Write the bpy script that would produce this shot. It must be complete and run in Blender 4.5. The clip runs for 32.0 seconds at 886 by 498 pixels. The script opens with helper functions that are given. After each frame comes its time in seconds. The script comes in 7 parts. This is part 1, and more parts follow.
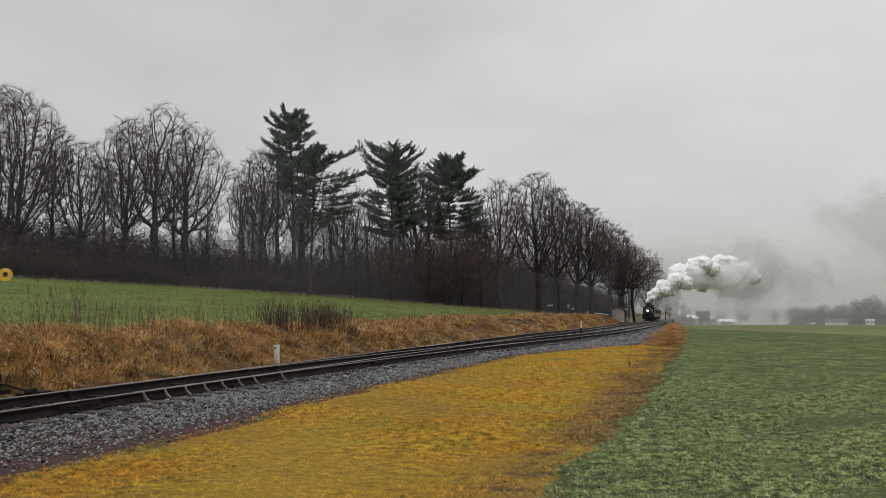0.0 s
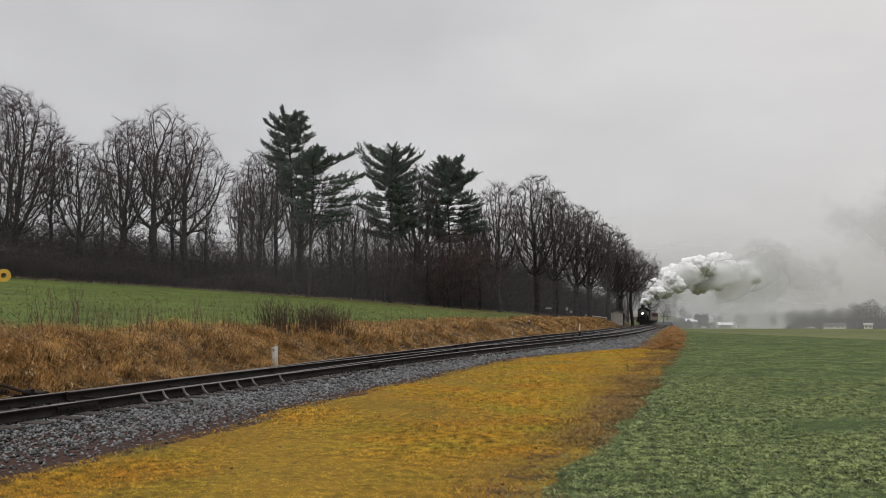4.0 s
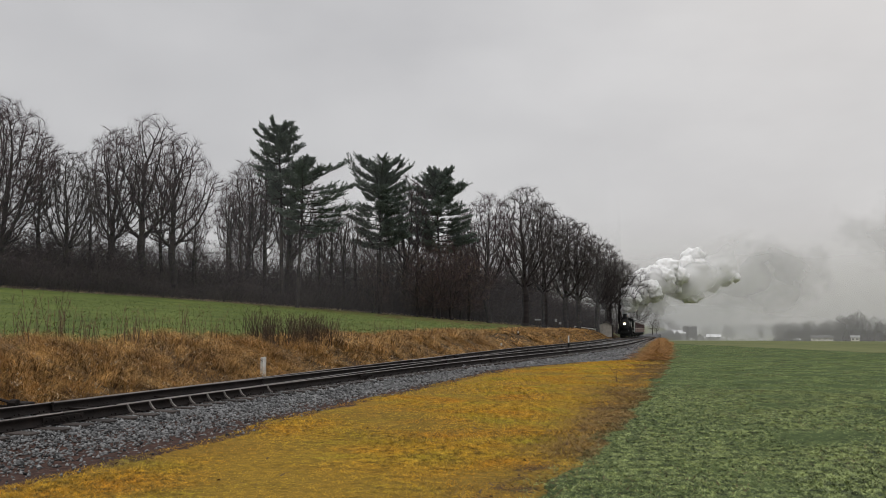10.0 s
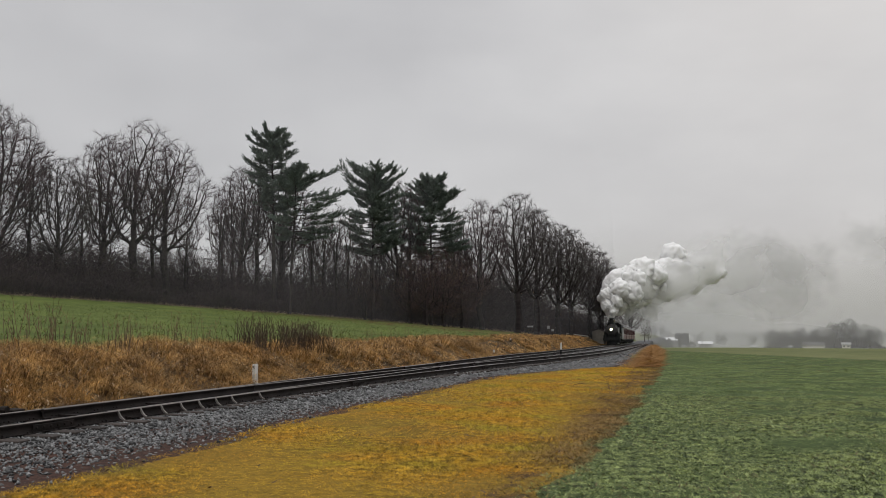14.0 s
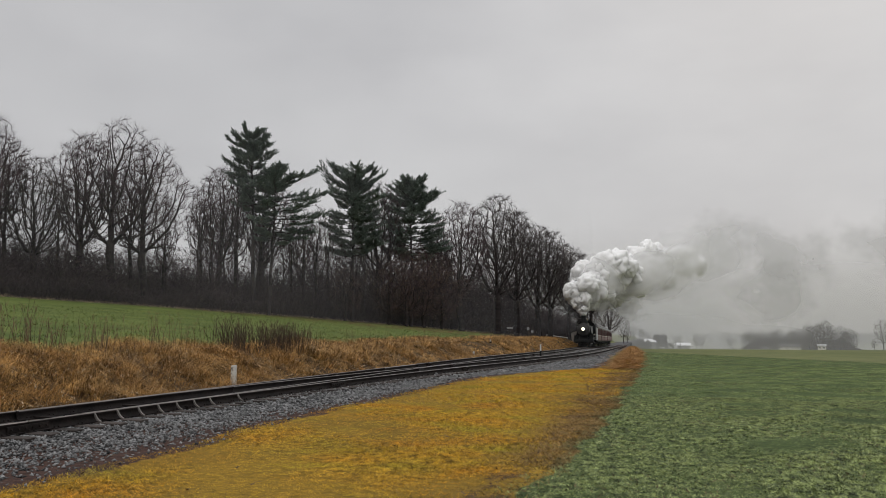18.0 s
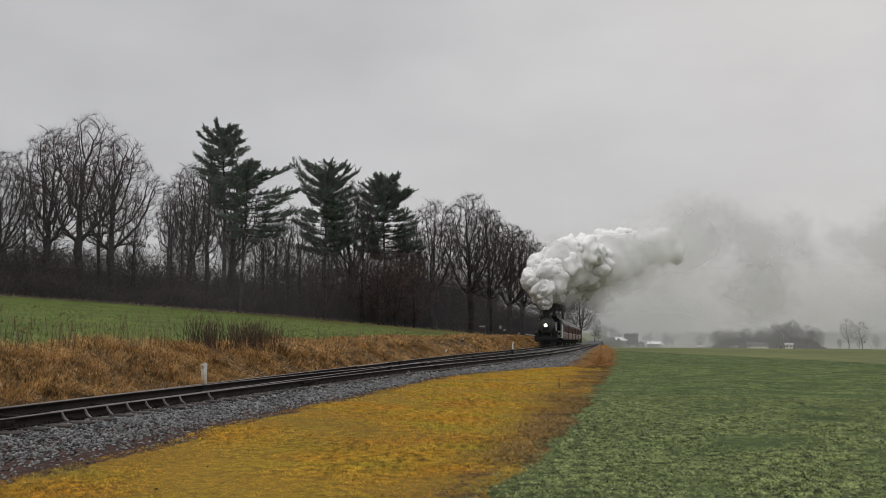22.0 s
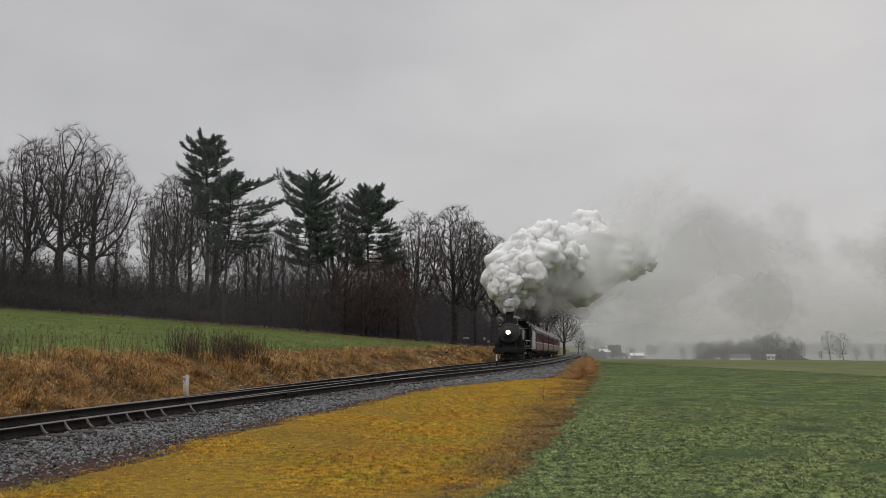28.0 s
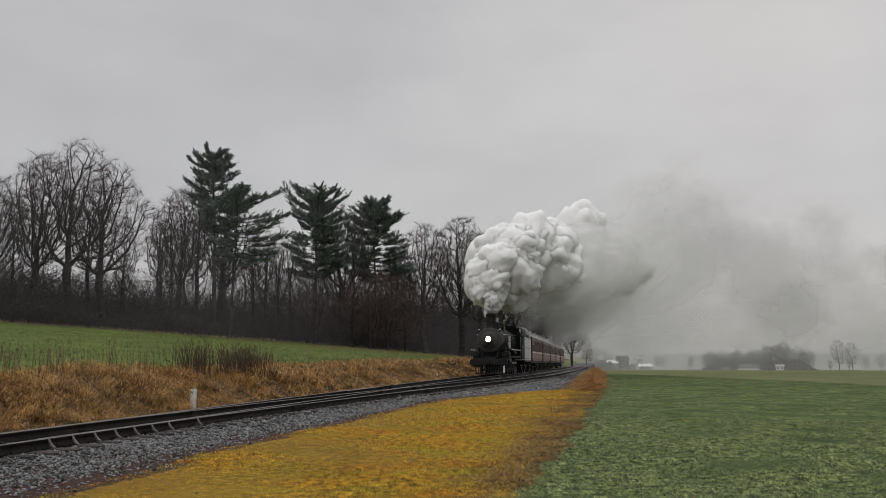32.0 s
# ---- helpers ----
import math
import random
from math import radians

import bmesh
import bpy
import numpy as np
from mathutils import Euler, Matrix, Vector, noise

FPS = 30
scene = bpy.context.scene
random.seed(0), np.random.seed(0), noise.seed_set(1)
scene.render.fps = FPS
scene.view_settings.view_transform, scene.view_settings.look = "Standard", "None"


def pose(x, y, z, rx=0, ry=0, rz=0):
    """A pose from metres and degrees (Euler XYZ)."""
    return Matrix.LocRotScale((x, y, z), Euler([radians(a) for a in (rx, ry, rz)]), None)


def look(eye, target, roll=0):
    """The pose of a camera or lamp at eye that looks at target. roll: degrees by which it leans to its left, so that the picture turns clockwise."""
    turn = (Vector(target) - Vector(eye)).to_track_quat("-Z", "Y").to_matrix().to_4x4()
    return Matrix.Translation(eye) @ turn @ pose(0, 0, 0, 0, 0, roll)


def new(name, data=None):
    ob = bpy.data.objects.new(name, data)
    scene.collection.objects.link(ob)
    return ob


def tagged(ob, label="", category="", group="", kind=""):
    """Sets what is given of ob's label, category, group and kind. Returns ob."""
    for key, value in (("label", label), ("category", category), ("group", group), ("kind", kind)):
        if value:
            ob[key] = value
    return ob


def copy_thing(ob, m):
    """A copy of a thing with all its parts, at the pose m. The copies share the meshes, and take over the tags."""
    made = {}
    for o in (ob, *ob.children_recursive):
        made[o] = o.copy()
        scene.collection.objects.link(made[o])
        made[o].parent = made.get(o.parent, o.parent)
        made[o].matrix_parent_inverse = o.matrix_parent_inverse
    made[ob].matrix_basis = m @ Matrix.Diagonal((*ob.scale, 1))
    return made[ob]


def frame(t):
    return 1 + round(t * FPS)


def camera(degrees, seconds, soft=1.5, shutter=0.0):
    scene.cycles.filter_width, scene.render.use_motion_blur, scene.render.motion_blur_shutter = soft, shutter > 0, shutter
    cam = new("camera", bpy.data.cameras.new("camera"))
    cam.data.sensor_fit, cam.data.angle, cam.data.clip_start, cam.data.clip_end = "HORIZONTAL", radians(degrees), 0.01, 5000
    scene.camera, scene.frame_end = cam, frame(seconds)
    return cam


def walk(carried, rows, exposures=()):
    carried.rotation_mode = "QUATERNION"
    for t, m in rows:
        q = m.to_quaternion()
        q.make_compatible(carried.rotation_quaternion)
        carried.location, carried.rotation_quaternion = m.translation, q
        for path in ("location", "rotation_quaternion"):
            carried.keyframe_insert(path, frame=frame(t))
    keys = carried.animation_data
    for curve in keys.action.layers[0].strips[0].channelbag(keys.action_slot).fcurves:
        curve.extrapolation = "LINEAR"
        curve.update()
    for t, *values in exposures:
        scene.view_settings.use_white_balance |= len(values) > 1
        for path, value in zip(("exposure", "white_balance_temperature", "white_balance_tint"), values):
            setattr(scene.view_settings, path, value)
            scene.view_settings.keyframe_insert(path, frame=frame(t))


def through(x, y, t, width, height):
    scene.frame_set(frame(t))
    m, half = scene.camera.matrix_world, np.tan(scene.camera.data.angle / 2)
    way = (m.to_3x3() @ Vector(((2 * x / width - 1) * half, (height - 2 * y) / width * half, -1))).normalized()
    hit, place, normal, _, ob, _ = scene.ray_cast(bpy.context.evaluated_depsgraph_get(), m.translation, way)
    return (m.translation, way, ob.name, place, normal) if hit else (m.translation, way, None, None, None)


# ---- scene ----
EYE = (0.0, 0.0, 1.7)
cam = camera(55.99, 32.0, soft=0.5)
SIGHT = [  # seconds, heading right of the track, pitch, lean, in degrees
    (0, -17.4, 4.4, -0.5), (0.5, -17.34, 4.41, -0.48), (1, -17.32, 4.63, -0.46), (1.5, -17.19, 4.71, -0.43),
    (2, -17.24, 4.78, -0.39), (2.5, -17.49, 4.75, -0.36), (3, -17.68, 4.68, -0.29), (3.5, -17.5, 4.63, -0.3),
    (5.5, -17.11, 4.43, -0.23), (6, -17.09, 4.64, -0.17), (6.5, -17, 4.7, -0.18), (7, -17, 4.76, -0.15),
    (7.5, -16.99, 4.87, -0.14), (8, -16.88, 5.04, -0.13), (8.5, -16.77, 5.09, -0.11), (9, -16.66, 5.12, -0.1),
    (9.5, -16.64, 5.23, -0.04), (10, -16.58, 5.32, -0.1), (10.5, -16.52, 5.41, -0.05), (11, -16.42, 5.51, -0.03),
    (11.5, -16.4, 5.53, -0.02), (12, -16.4, 5.5, -0.02), (12.5, -16.42, 5.54, 0.03), (13, -16.33, 5.55, 0.04),
    (13.5, -16.22, 5.67, 0.02), (14, -16.07, 5.78, -0.05), (14.5, -15.9, 5.79, 0), (16.5, -15.21, 5.72, 0.02),
    (17, -15.04, 5.8, -0.01), (17.5, -14.87, 5.81, 0.03), (18, -14.7, 5.87, 0), (18.5, -14.53, 5.85, 0.02),
    (19, -14.37, 5.83, 0.05), (19.5, -14.17, 5.88, 0.07), (20, -13.77, 5.92, 0.02), (20.5, -13.37, 5.92, 0.02),
    (21, -13.16, 5.87, 0.02), (21.5, -13, 5.8, 0.08), (22, -12.83, 5.76, 0.1), (22.5, -12.67, 5.71, 0.12),
    (23, -12.5, 5.71, 0.09), (23.5, -12.35, 5.82, 0.14), (24, -12.17, 5.9, 0.04), (24.5, -12.07, 5.93, 0.12),
    (25, -11.85, 5.92, 0.12), (25.5, -11.69, 5.99, 0.13), (27.5, -11.61, 6.42, 0.05), (28, -11.73, 6.55, 0.07),
    (28.5, -11.83, 6.66, 0.08), (29, -12.02, 6.77, 0.1), (29.5, -12.03, 6.88, 0.08), (30, -12.09, 7.01, 0.1),
    (30.5, -12.19, 7.15, 0.08), (31, -12.18, 7.35, 0.07), (31.5, -12.22, 7.41, -0.06), (32, -12.18, 7.36, -0.24),
]

walk(cam, [(t, pose(*EYE, 90 + p, 0, -h) @ pose(0, 0, 0, 0, 0, r)) for t, h, p, r in SIGHT],
     exposures=[(0, 0.10, 6570, 10), (10, 0.03, 6570, 10), (20, -0.04, 6570, 10), (32, -0.12, 6570, 10)])

# ---- world and light: an even overcast sky ----
world = bpy.data.worlds.new("overcast_sky")
scene.world = world
world.use_nodes = True
wn, wl = world.node_tree.nodes, world.node_tree.links
wn.clear()
w_out, w_bg = wn.new("ShaderNodeOutputWorld"), wn.new("ShaderNodeBackground")
w_sky = wn.new("ShaderNodeTexSky")
w_sky.sky_type, w_sky.sun_disc = "NISHITA", False
w_sky.sun_elevation, w_sky.sun_rotation = radians(28), radians(10)
w_dim = wn.new("ShaderNodeMixRGB")
w_dim.blend_type, w_dim.inputs[0].default_value = "MULTIPLY", 1.0
w_dim.inputs[2].default_value = (0.06, 0.06, 0.06, 1)
w_co, w_map, w_noise, w_ramp = wn.new("ShaderNodeTexCoord"), wn.new("ShaderNodeMapping"), wn.new("ShaderNodeTexNoise"), wn.new("ShaderNodeValToRGB")
w_map.inputs["Scale"].default_value = (1.0, 1.0, 2.2)
w_noise.inputs["Scale"].default_value, w_noise.inputs["Detail"].default_value = 2.3, 5
w_noise.inputs["Roughness"].default_value = 0.5
w_ramp.color_ramp.elements[0].position, w_ramp.color_ramp.elements[1].position = 0.3, 0.72
w_ramp.color_ramp.elements[0].color = (0.50, 0.50, 0.515, 1)
w_ramp.color_ramp.elements[1].color = (0.655, 0.655, 0.665, 1)
w_mix = wn.new("ShaderNodeMixRGB")
w_mix.inputs[0].default_value = 0.93
wl.new(w_co.outputs["Generated"], w_map.inputs["Vector"])
wl.new(w_map.outputs[0], w_noise.inputs["Vector"])
wl.new(w_noise.outputs[0], w_ramp.inputs[0])
wl.new(w_sky.outputs[0], w_dim.inputs[1])
wl.new(w_dim.outputs[0], w_mix.inputs[1])
wl.new(w_ramp.outputs[0], w_mix.inputs[2])
# an overcast sky is brightest overhead
w_sep, w_up, w_lift = wn.new("ShaderNodeSeparateXYZ"), wn.new("ShaderNodeMapRange"), wn.new("ShaderNodeVectorMath")
w_up.inputs["From Min"].default_value, w_up.inputs["From Max"].default_value = 0.40, 0.95
w_up.inputs["To Min"].default_value, w_up.inputs["To Max"].default_value = 1.0, 2.25
w_lift.operation = "SCALE"
wl.new(w_co.outputs["Generated"], w_sep.inputs[0])
wl.new(w_sep.outputs["Z"], w_up.inputs["Value"])
wl.new(w_mix.outputs[0], w_lift.inputs[0])
wl.new(w_up.outputs[0], w_lift.inputs["Scale"])
wl.new(w_lift.outputs[0], w_bg.inputs["Color"])
wl.new(w_bg.outputs[0], w_out.inputs["Surface"])
w_bg.inputs["Strength"].default_value = 1.0

sun_lamp = bpy.data.lights.new("sun", "SUN")
sun_lamp.energy, sun_lamp.angle, sun_lamp.color = 0.7, radians(25), (1.0, 0.97, 0.93)
sun = new("sun", sun_lamp)
sun.matrix_world = look((0, 0, 50), (12, 40, 0))

# ---- materials ----


def material(name, rough=0.8, metal=0.0, spec=0.3):
    m = bpy.data.materials.new(name)
    m.use_nodes = True
    b = m.node_tree.nodes["Principled BSDF"]
    b.inputs["Roughness"].default_value, b.inputs["Metallic"].default_value = rough, metal
    b.inputs["Specular IOR Level"].default_value = spec
    return m


def noisy(name, dark, light, scale=4.0, fine=40.0, rough=0.8, metal=0.0, bump=0.3, spec=0.3, per="", stretch=(1, 1, 1), reach=0.02, tints=(), own=0.9, crisp=0.25):
    """Colour from two noises (patches and grain) between dark and light, with relief; per: island or object variation."""
    m = material(name, rough, metal, spec)
    n, l = m.node_tree.nodes, m.node_tree.links
    b = n["Principled BSDF"]
    co, mp = n.new("ShaderNodeTexCoord"), n.new("ShaderNodeMapping")
    mp.inputs["Scale"].default_value = stretch
    l.new(co.outputs["Object"], mp.inputs["Vector"])
    big, small = n.new("ShaderNodeTexNoise"), n.new("ShaderNodeTexNoise")
    for node, s, d in ((big, scale, 4), (small, fine, 3)):
        node.inputs["Scale"].default_value, node.inputs["Detail"].default_value = s, d
        l.new(mp.outputs[0], node.inputs["Vector"])
    mean = n.new("ShaderNodeMath")
    mean.operation = "ADD"
    l.new(big.outputs[0], mean.inputs[0])
    l.new(small.outputs[0], mean.inputs[1])
    fac = n.new("ShaderNodeMapRange")
    fac.inputs["From Min"].default_value, fac.inputs["From Max"].default_value = 1 - crisp, 1 + crisp
    l.new(mean.outputs[0], fac.inputs["Value"])
    last = fac.outputs[0]
    if per:
        info = n.new("ShaderNodeNewGeometry" if per == "island" else "ShaderNodeObjectInfo")
        add = n.new("ShaderNodeMath")
        add.operation = "MULTIPLY_ADD"
        l.new(info.outputs["Random Per Island" if per == "island" else "Random"], add.inputs[0])
        add.inputs[1].default_value = own
        half = n.new("ShaderNodeMath")
        half.operation = "MULTIPLY_ADD"
        l.new(last, half.inputs[0])
        share_ = 2.0 - own * 1.55
        half.inputs[1].default_value, half.inputs[2].default_value = share_, 0.5 - 0.5 * own - 0.5 * share_
        l.new(half.outputs[0], add.inputs[2])
        add.use_clamp = True
        last = add.outputs[0]
    ramp = n.new("ShaderNodeMixRGB")
    ramp.inputs[1].default_value, ramp.inputs[2].default_value = (*dark, 1), (*light, 1)
    l.new(last, ramp.inputs[0])
    colour = ramp.outputs[0]
    for hue, size, share, seed in tints:
        # broad patches in which the colour leans towards another hue
        at, patch, reach_, lean = n.new("ShaderNodeMapping"), n.new("ShaderNodeTexNoise"), n.new("ShaderNodeMapRange"), n.new("ShaderNodeMixRGB")
        at.inputs["Location"].default_value = (seed, seed * 2, 0)
        l.new(co.outputs["Object"], at.inputs["Vector"])
        l.new(at.outputs[0], patch.inputs["Vector"])
        patch.inputs["Scale"].default_value, patch.inputs["Detail"].default_value = size, 5
        reach_.inputs["From Min"].default_value, reach_.inputs["From Max"].default_value = 0.44, 0.68
        reach_.inputs["To Max"].default_value = share
        l.new(patch.outputs[0], reach_.inputs["Value"])
        lean.blend_type = "MULTIPLY"
        lean.inputs[2].default_value = (*hue, 1)
        l.new(reach_.outputs[0], lean.inputs[0]), l.new(colour, lean.inputs[1])
        colour = lean.outputs[0]
    l.new(colour, b.inputs["Base Color"])
    if bump:
        bp = n.new("ShaderNodeBump")
        bp.inputs["Strength"].default_value, bp.inputs["Distance"].default_value = bump, reach
        l.new(small.outputs[0], bp.inputs["Height"])
        l.new(bp.outputs[0], b.inputs["Normal"])
    return m


BARK = noisy("bark", (0.024, 0.02, 0.02), (0.06, 0.05, 0.049), 2.0, 14.0, 0.95, bump=0.5, per="island")
TWIG = noisy("twig_bark", (0.044, 0.03, 0.033), (0.1, 0.07, 0.075), 0.6, 6.0, 0.95, bump=0, per="island")
TWIG_GREY = noisy("grey_twig_bark", (0.04, 0.034, 0.034), (0.09, 0.076, 0.073), 0.6, 6.0, 0.95, bump=0, per="island")
NEEDLE = noisy("pine_needles", (0.058, 0.082, 0.07), (0.16, 0.195, 0.16), 0.8, 9.0, 0.7, bump=0, per="island")
BRUSH = noisy("brush_stems", (0.039, 0.03, 0.033), (0.096, 0.073, 0.074), 0.4, 6.0, 0.95, bump=0, per="island")
RUSSET = noisy("withered_oak_leaves", (0.075, 0.054, 0.042), (0.2, 0.14, 0.095), 0.6, 6.0, 0.9, bump=0, per="island")
RUST = noisy("rail_side_rust", (0.009, 0.0075, 0.007), (0.026, 0.02, 0.018), 3.0, 60.0, 0.7, 0.0, 0.4, 0.15)
SHINE = noisy("worn_rail_head", (0.09, 0.08, 0.074), (0.24, 0.215, 0.2), 2.0, 30.0, 0.33, 0.8, 0.05, per="")
TIE = noisy("creosoted_tie", (0.02, 0.016, 0.014), (0.06, 0.048, 0.042), 3.0, 30.0, 0.75, bump=0.5, per="object", stretch=(1, 8, 1))
BLACK = noisy("black_engine_paint", (0.005, 0.0055, 0.0055), (0.013, 0.014, 0.0135), 1.5, 25.0, 0.55, 0.0, 0.05, 0.22)
GREENBLACK = noisy("dark_green_jacket", (0.004, 0.010, 0.009), (0.010, 0.02, 0.018), 1.5, 25.0, 0.45, 0.0, 0.05, 0.3)
GRAPHITE = noisy("graphite_smokebox", (0.025, 0.024, 0.023), (0.052, 0.049, 0.046), 2.0, 25.0, 0.55, 0.2, 0.1, 0.5)
STEEL = noisy("bright_rod_steel", (0.30, 0.30, 0.30), (0.5, 0.5, 0.49), 3.0, 40.0, 0.35, 0.9, 0.05)
BRASS = noisy("brass", (0.18, 0.13, 0.06), (0.30, 0.22, 0.10), 3.0, 40.0, 0.3, 1.0, 0.02)
MAROON = noisy("maroon_coach_paint", (0.085, 0.014, 0.016), (0.14, 0.026, 0.028), 1.0, 20.0, 0.42, 0.0, 0.05, 0.5)
CREAM = noisy("cream_paint", (0.55, 0.5, 0.4), (0.7, 0.64, 0.53), 1.5, 25.0, 0.5, 0.0, 0.05)
ROOF = noisy("grey_coach_roof", (0.2, 0.2, 0.2), (0.36, 0.355, 0.35), 1.0, 15.0, 0.7, 0.0, 0.1)
GLASS = material("dark_window_glass", 0.08, 0.0, 0.5)
GLASS.node_tree.nodes["Principled BSDF"].inputs["Base Color"].default_value = (0.012, 0.014, 0.016, 1)
WHITE = noisy("weathered_white_paint", (0.42, 0.41, 0.38), (0.72, 0.71, 0.68), 6.0, 50.0, 0.7, 0.0, 0.2)
YELLOW = noisy("yellow_target_paint", (0.60, 0.36, 0.04), (0.75, 0.48, 0.07), 6.0, 50.0, 0.55, 0.0, 0.1)
MARKER = material("dim_marker_light", 0.3)
MARKER.node_tree.nodes["Principled BSDF"].inputs["Base Color"].default_value = (0.25, 0.24, 0.2, 1)
MARKER.node_tree.nodes["Principled BSDF"].inputs["Emission Color"].default_value = (1.0, 0.93, 0.8, 1)
MARKER.node_tree.nodes["Principled BSDF"].inputs["Emission Strength"].default_value = 0.25
LAMP = material("lit_headlight", 0.3)
LAMP.node_tree.nodes["Principled BSDF"].inputs["Emission Color"].default_value = (1.0, 0.88, 0.62, 1)
LAMP.node_tree.nodes["Principled BSDF"].inputs["Emission Strength"].default_value = 6.0


def part(name, bm, mat, parent=None, label=""):
    me = bpy.data.meshes.new(name)
    if isinstance(bm, tuple):
        fill(me, *bm)
    else:
        bm.to_mesh(me)
        bm.free()
    me.materials.append(mat)
    ob = new(name, me)
    ob.parent = parent
    if label:
        tagged(ob, label)
    return ob


def fill(me, verts, faces):
    """A mesh from arrays: verts n x 3, faces m x 3 or m x 4."""
    verts, faces = np.asarray(verts, dtype=np.float32), np.asarray(faces, dtype=np.int32)
    k = faces.shape[1]
    me.vertices.add(len(verts))
    me.vertices.foreach_set("co", verts.ravel())
    me.loops.add(faces.size)
    me.loops.foreach_set("vertex_index", faces.ravel())
    me.polygons.add(len(faces))
    me.polygons.foreach_set("loop_start", np.arange(0, faces.size, k, dtype=np.int32))
    me.polygons.foreach_set("loop_total", np.full(len(faces), k, dtype=np.int32))
    me.update(calc_edges=True)
    me.validate()


def box(bm, x0, x1, y0, y1, z0, z1, bevel=0.0):
    r = bmesh.ops.create_cube(bm, size=1.0)
    vs = r["verts"]
    for v in vs:
        v.co = Vector(((x0 + x1) / 2 + v.co.x * (x1 - x0), (y0 + y1) / 2 + v.co.y * (y1 - y0), (z0 + z1) / 2 + v.co.z * (z1 - z0)))
    if bevel:
        es = list({e for v in vs for e in v.link_edges})
        bmesh.ops.bevel(bm, geom=es, offset=bevel, segments=1, affect="EDGES")
    return bm


def rod(bm, a, b, r0, r1=None, sides=12, caps=True):
    """A round bar from a to b."""
    a, b = Vector(a), Vector(b)
    r1 = r0 if r1 is None else r1
    m = Matrix.Translation((a + b) / 2) @ (b - a).to_track_quat("Z", "Y").to_matrix().to_4x4()
    bmesh.ops.create_cone(bm, cap_ends=caps, segments=sides, radius1=r0, radius2=r1, depth=(b - a).length, matrix=m)
    return bm


def lathe(bm, profile, axis="Z", sides=24, at=(0, 0, 0)):
    """A turned body: profile of (radius, height) along the axis through at."""
    rings = []
    at = Vector(at)
    for r, h in profile:
        ring = []
        for i in range(sides):
            a = 2 * math.pi * i / sides
            c, s = r * math.cos(a), r * math.sin(a)
            ring.append(bm.verts.new(at + Vector({"Z": (c, s, h), "Y": (c, h, s), "X": (h, c, s)}[axis])))
        rings.append(ring)
    for p, q in zip(rings, rings[1:]):
        for i in range(sides):
            bm.faces.new((p[i], p[(i + 1) % sides], q[(i + 1) % sides], q[i]))
    bm.faces.new(rings[0])
    bm.faces.new(rings[-1])
    bmesh.ops.recalc_face_normals(bm, faces=bm.faces)
    return bm


def thing(name, label, category, m=None, group=""):
    ob = new(name)
    ob.empty_display_size = 0.3
    if m is not None:
        ob.matrix_world = m
    return tagged(ob, label, category, group)


B = bmesh.new

# ---- the lie of the land: two tracks along +y, the fields and the bank ----
A_Y = np.array([-60, 0, 35, 45, 55, 65, 75, 88, 98, 119, 129, 155, 187, 218, 300, 420.0])
A_X = np.array([-10.45, -10.45, -10.42, -10.28, -10.05, -9.88, -9.92, -10.2, -10.55, -11.25, -11.58, -12.35, -13.3, -14.1, -16.5, -20.0])
Z_Y = np.array([-60, 55, 90, 120, 155, 218, 420.0])
Z_Z = np.array([0.35, 0.35, 0.12, -0.07, -0.42, -0.82, -1.6])
B_Y = np.array([-60, 16, 24, 32, 40, 48, 56, 64, 75, 90, 115, 155, 218, 420.0])
B_X = np.array([-10.45, -10.45, -10.02, -9.3, -8.35, -7.3, -6.55, -6.28, -6.22, -6.4, -6.95, -8.3, -10.1, -16.0])
SMOOTH_Y = np.arange(-60, 420.1, 1.0)


def smooth(ys, xs, turns):
    v = np.interp(SMOOTH_Y, ys, xs)
    for _ in range(turns):
        v[1:-1] = (v[:-2] + 2 * v[1:-1] + v[2:]) / 4
    return v


A_S, Z_S, B_S = smooth(A_Y, A_X, 60), smooth(Z_Y, Z_Z, 60), smooth(B_Y, B_X, 25)


def xa(y):
    return np.interp(y, SMOOTH_Y, A_S)


def xb(y):
    return np.interp(y, SMOOTH_Y, B_S)


def zr(y):
    return np.interp(y, SMOOTH_Y, Z_S)


def ease(a, b, v):
    u = np.clip((v - a) / (b - a), 0, 1)
    return u * u * (3 - 2 * u)


def bank_top(y):
    return np.interp(y, [-60, 60, 100, 140, 180, 300], [1.15, 1.15, 1.2, 1.0, 0.3, 0.0])


WOOD_Y = np.array([-60, 20, 60, 77, 100, 127, 150, 172, 200, 420.0])
WOOD_X = np.array([-66, -64, -60.5, -55.3, -45.6, -30, -22, -17.5, -18.5, -26])


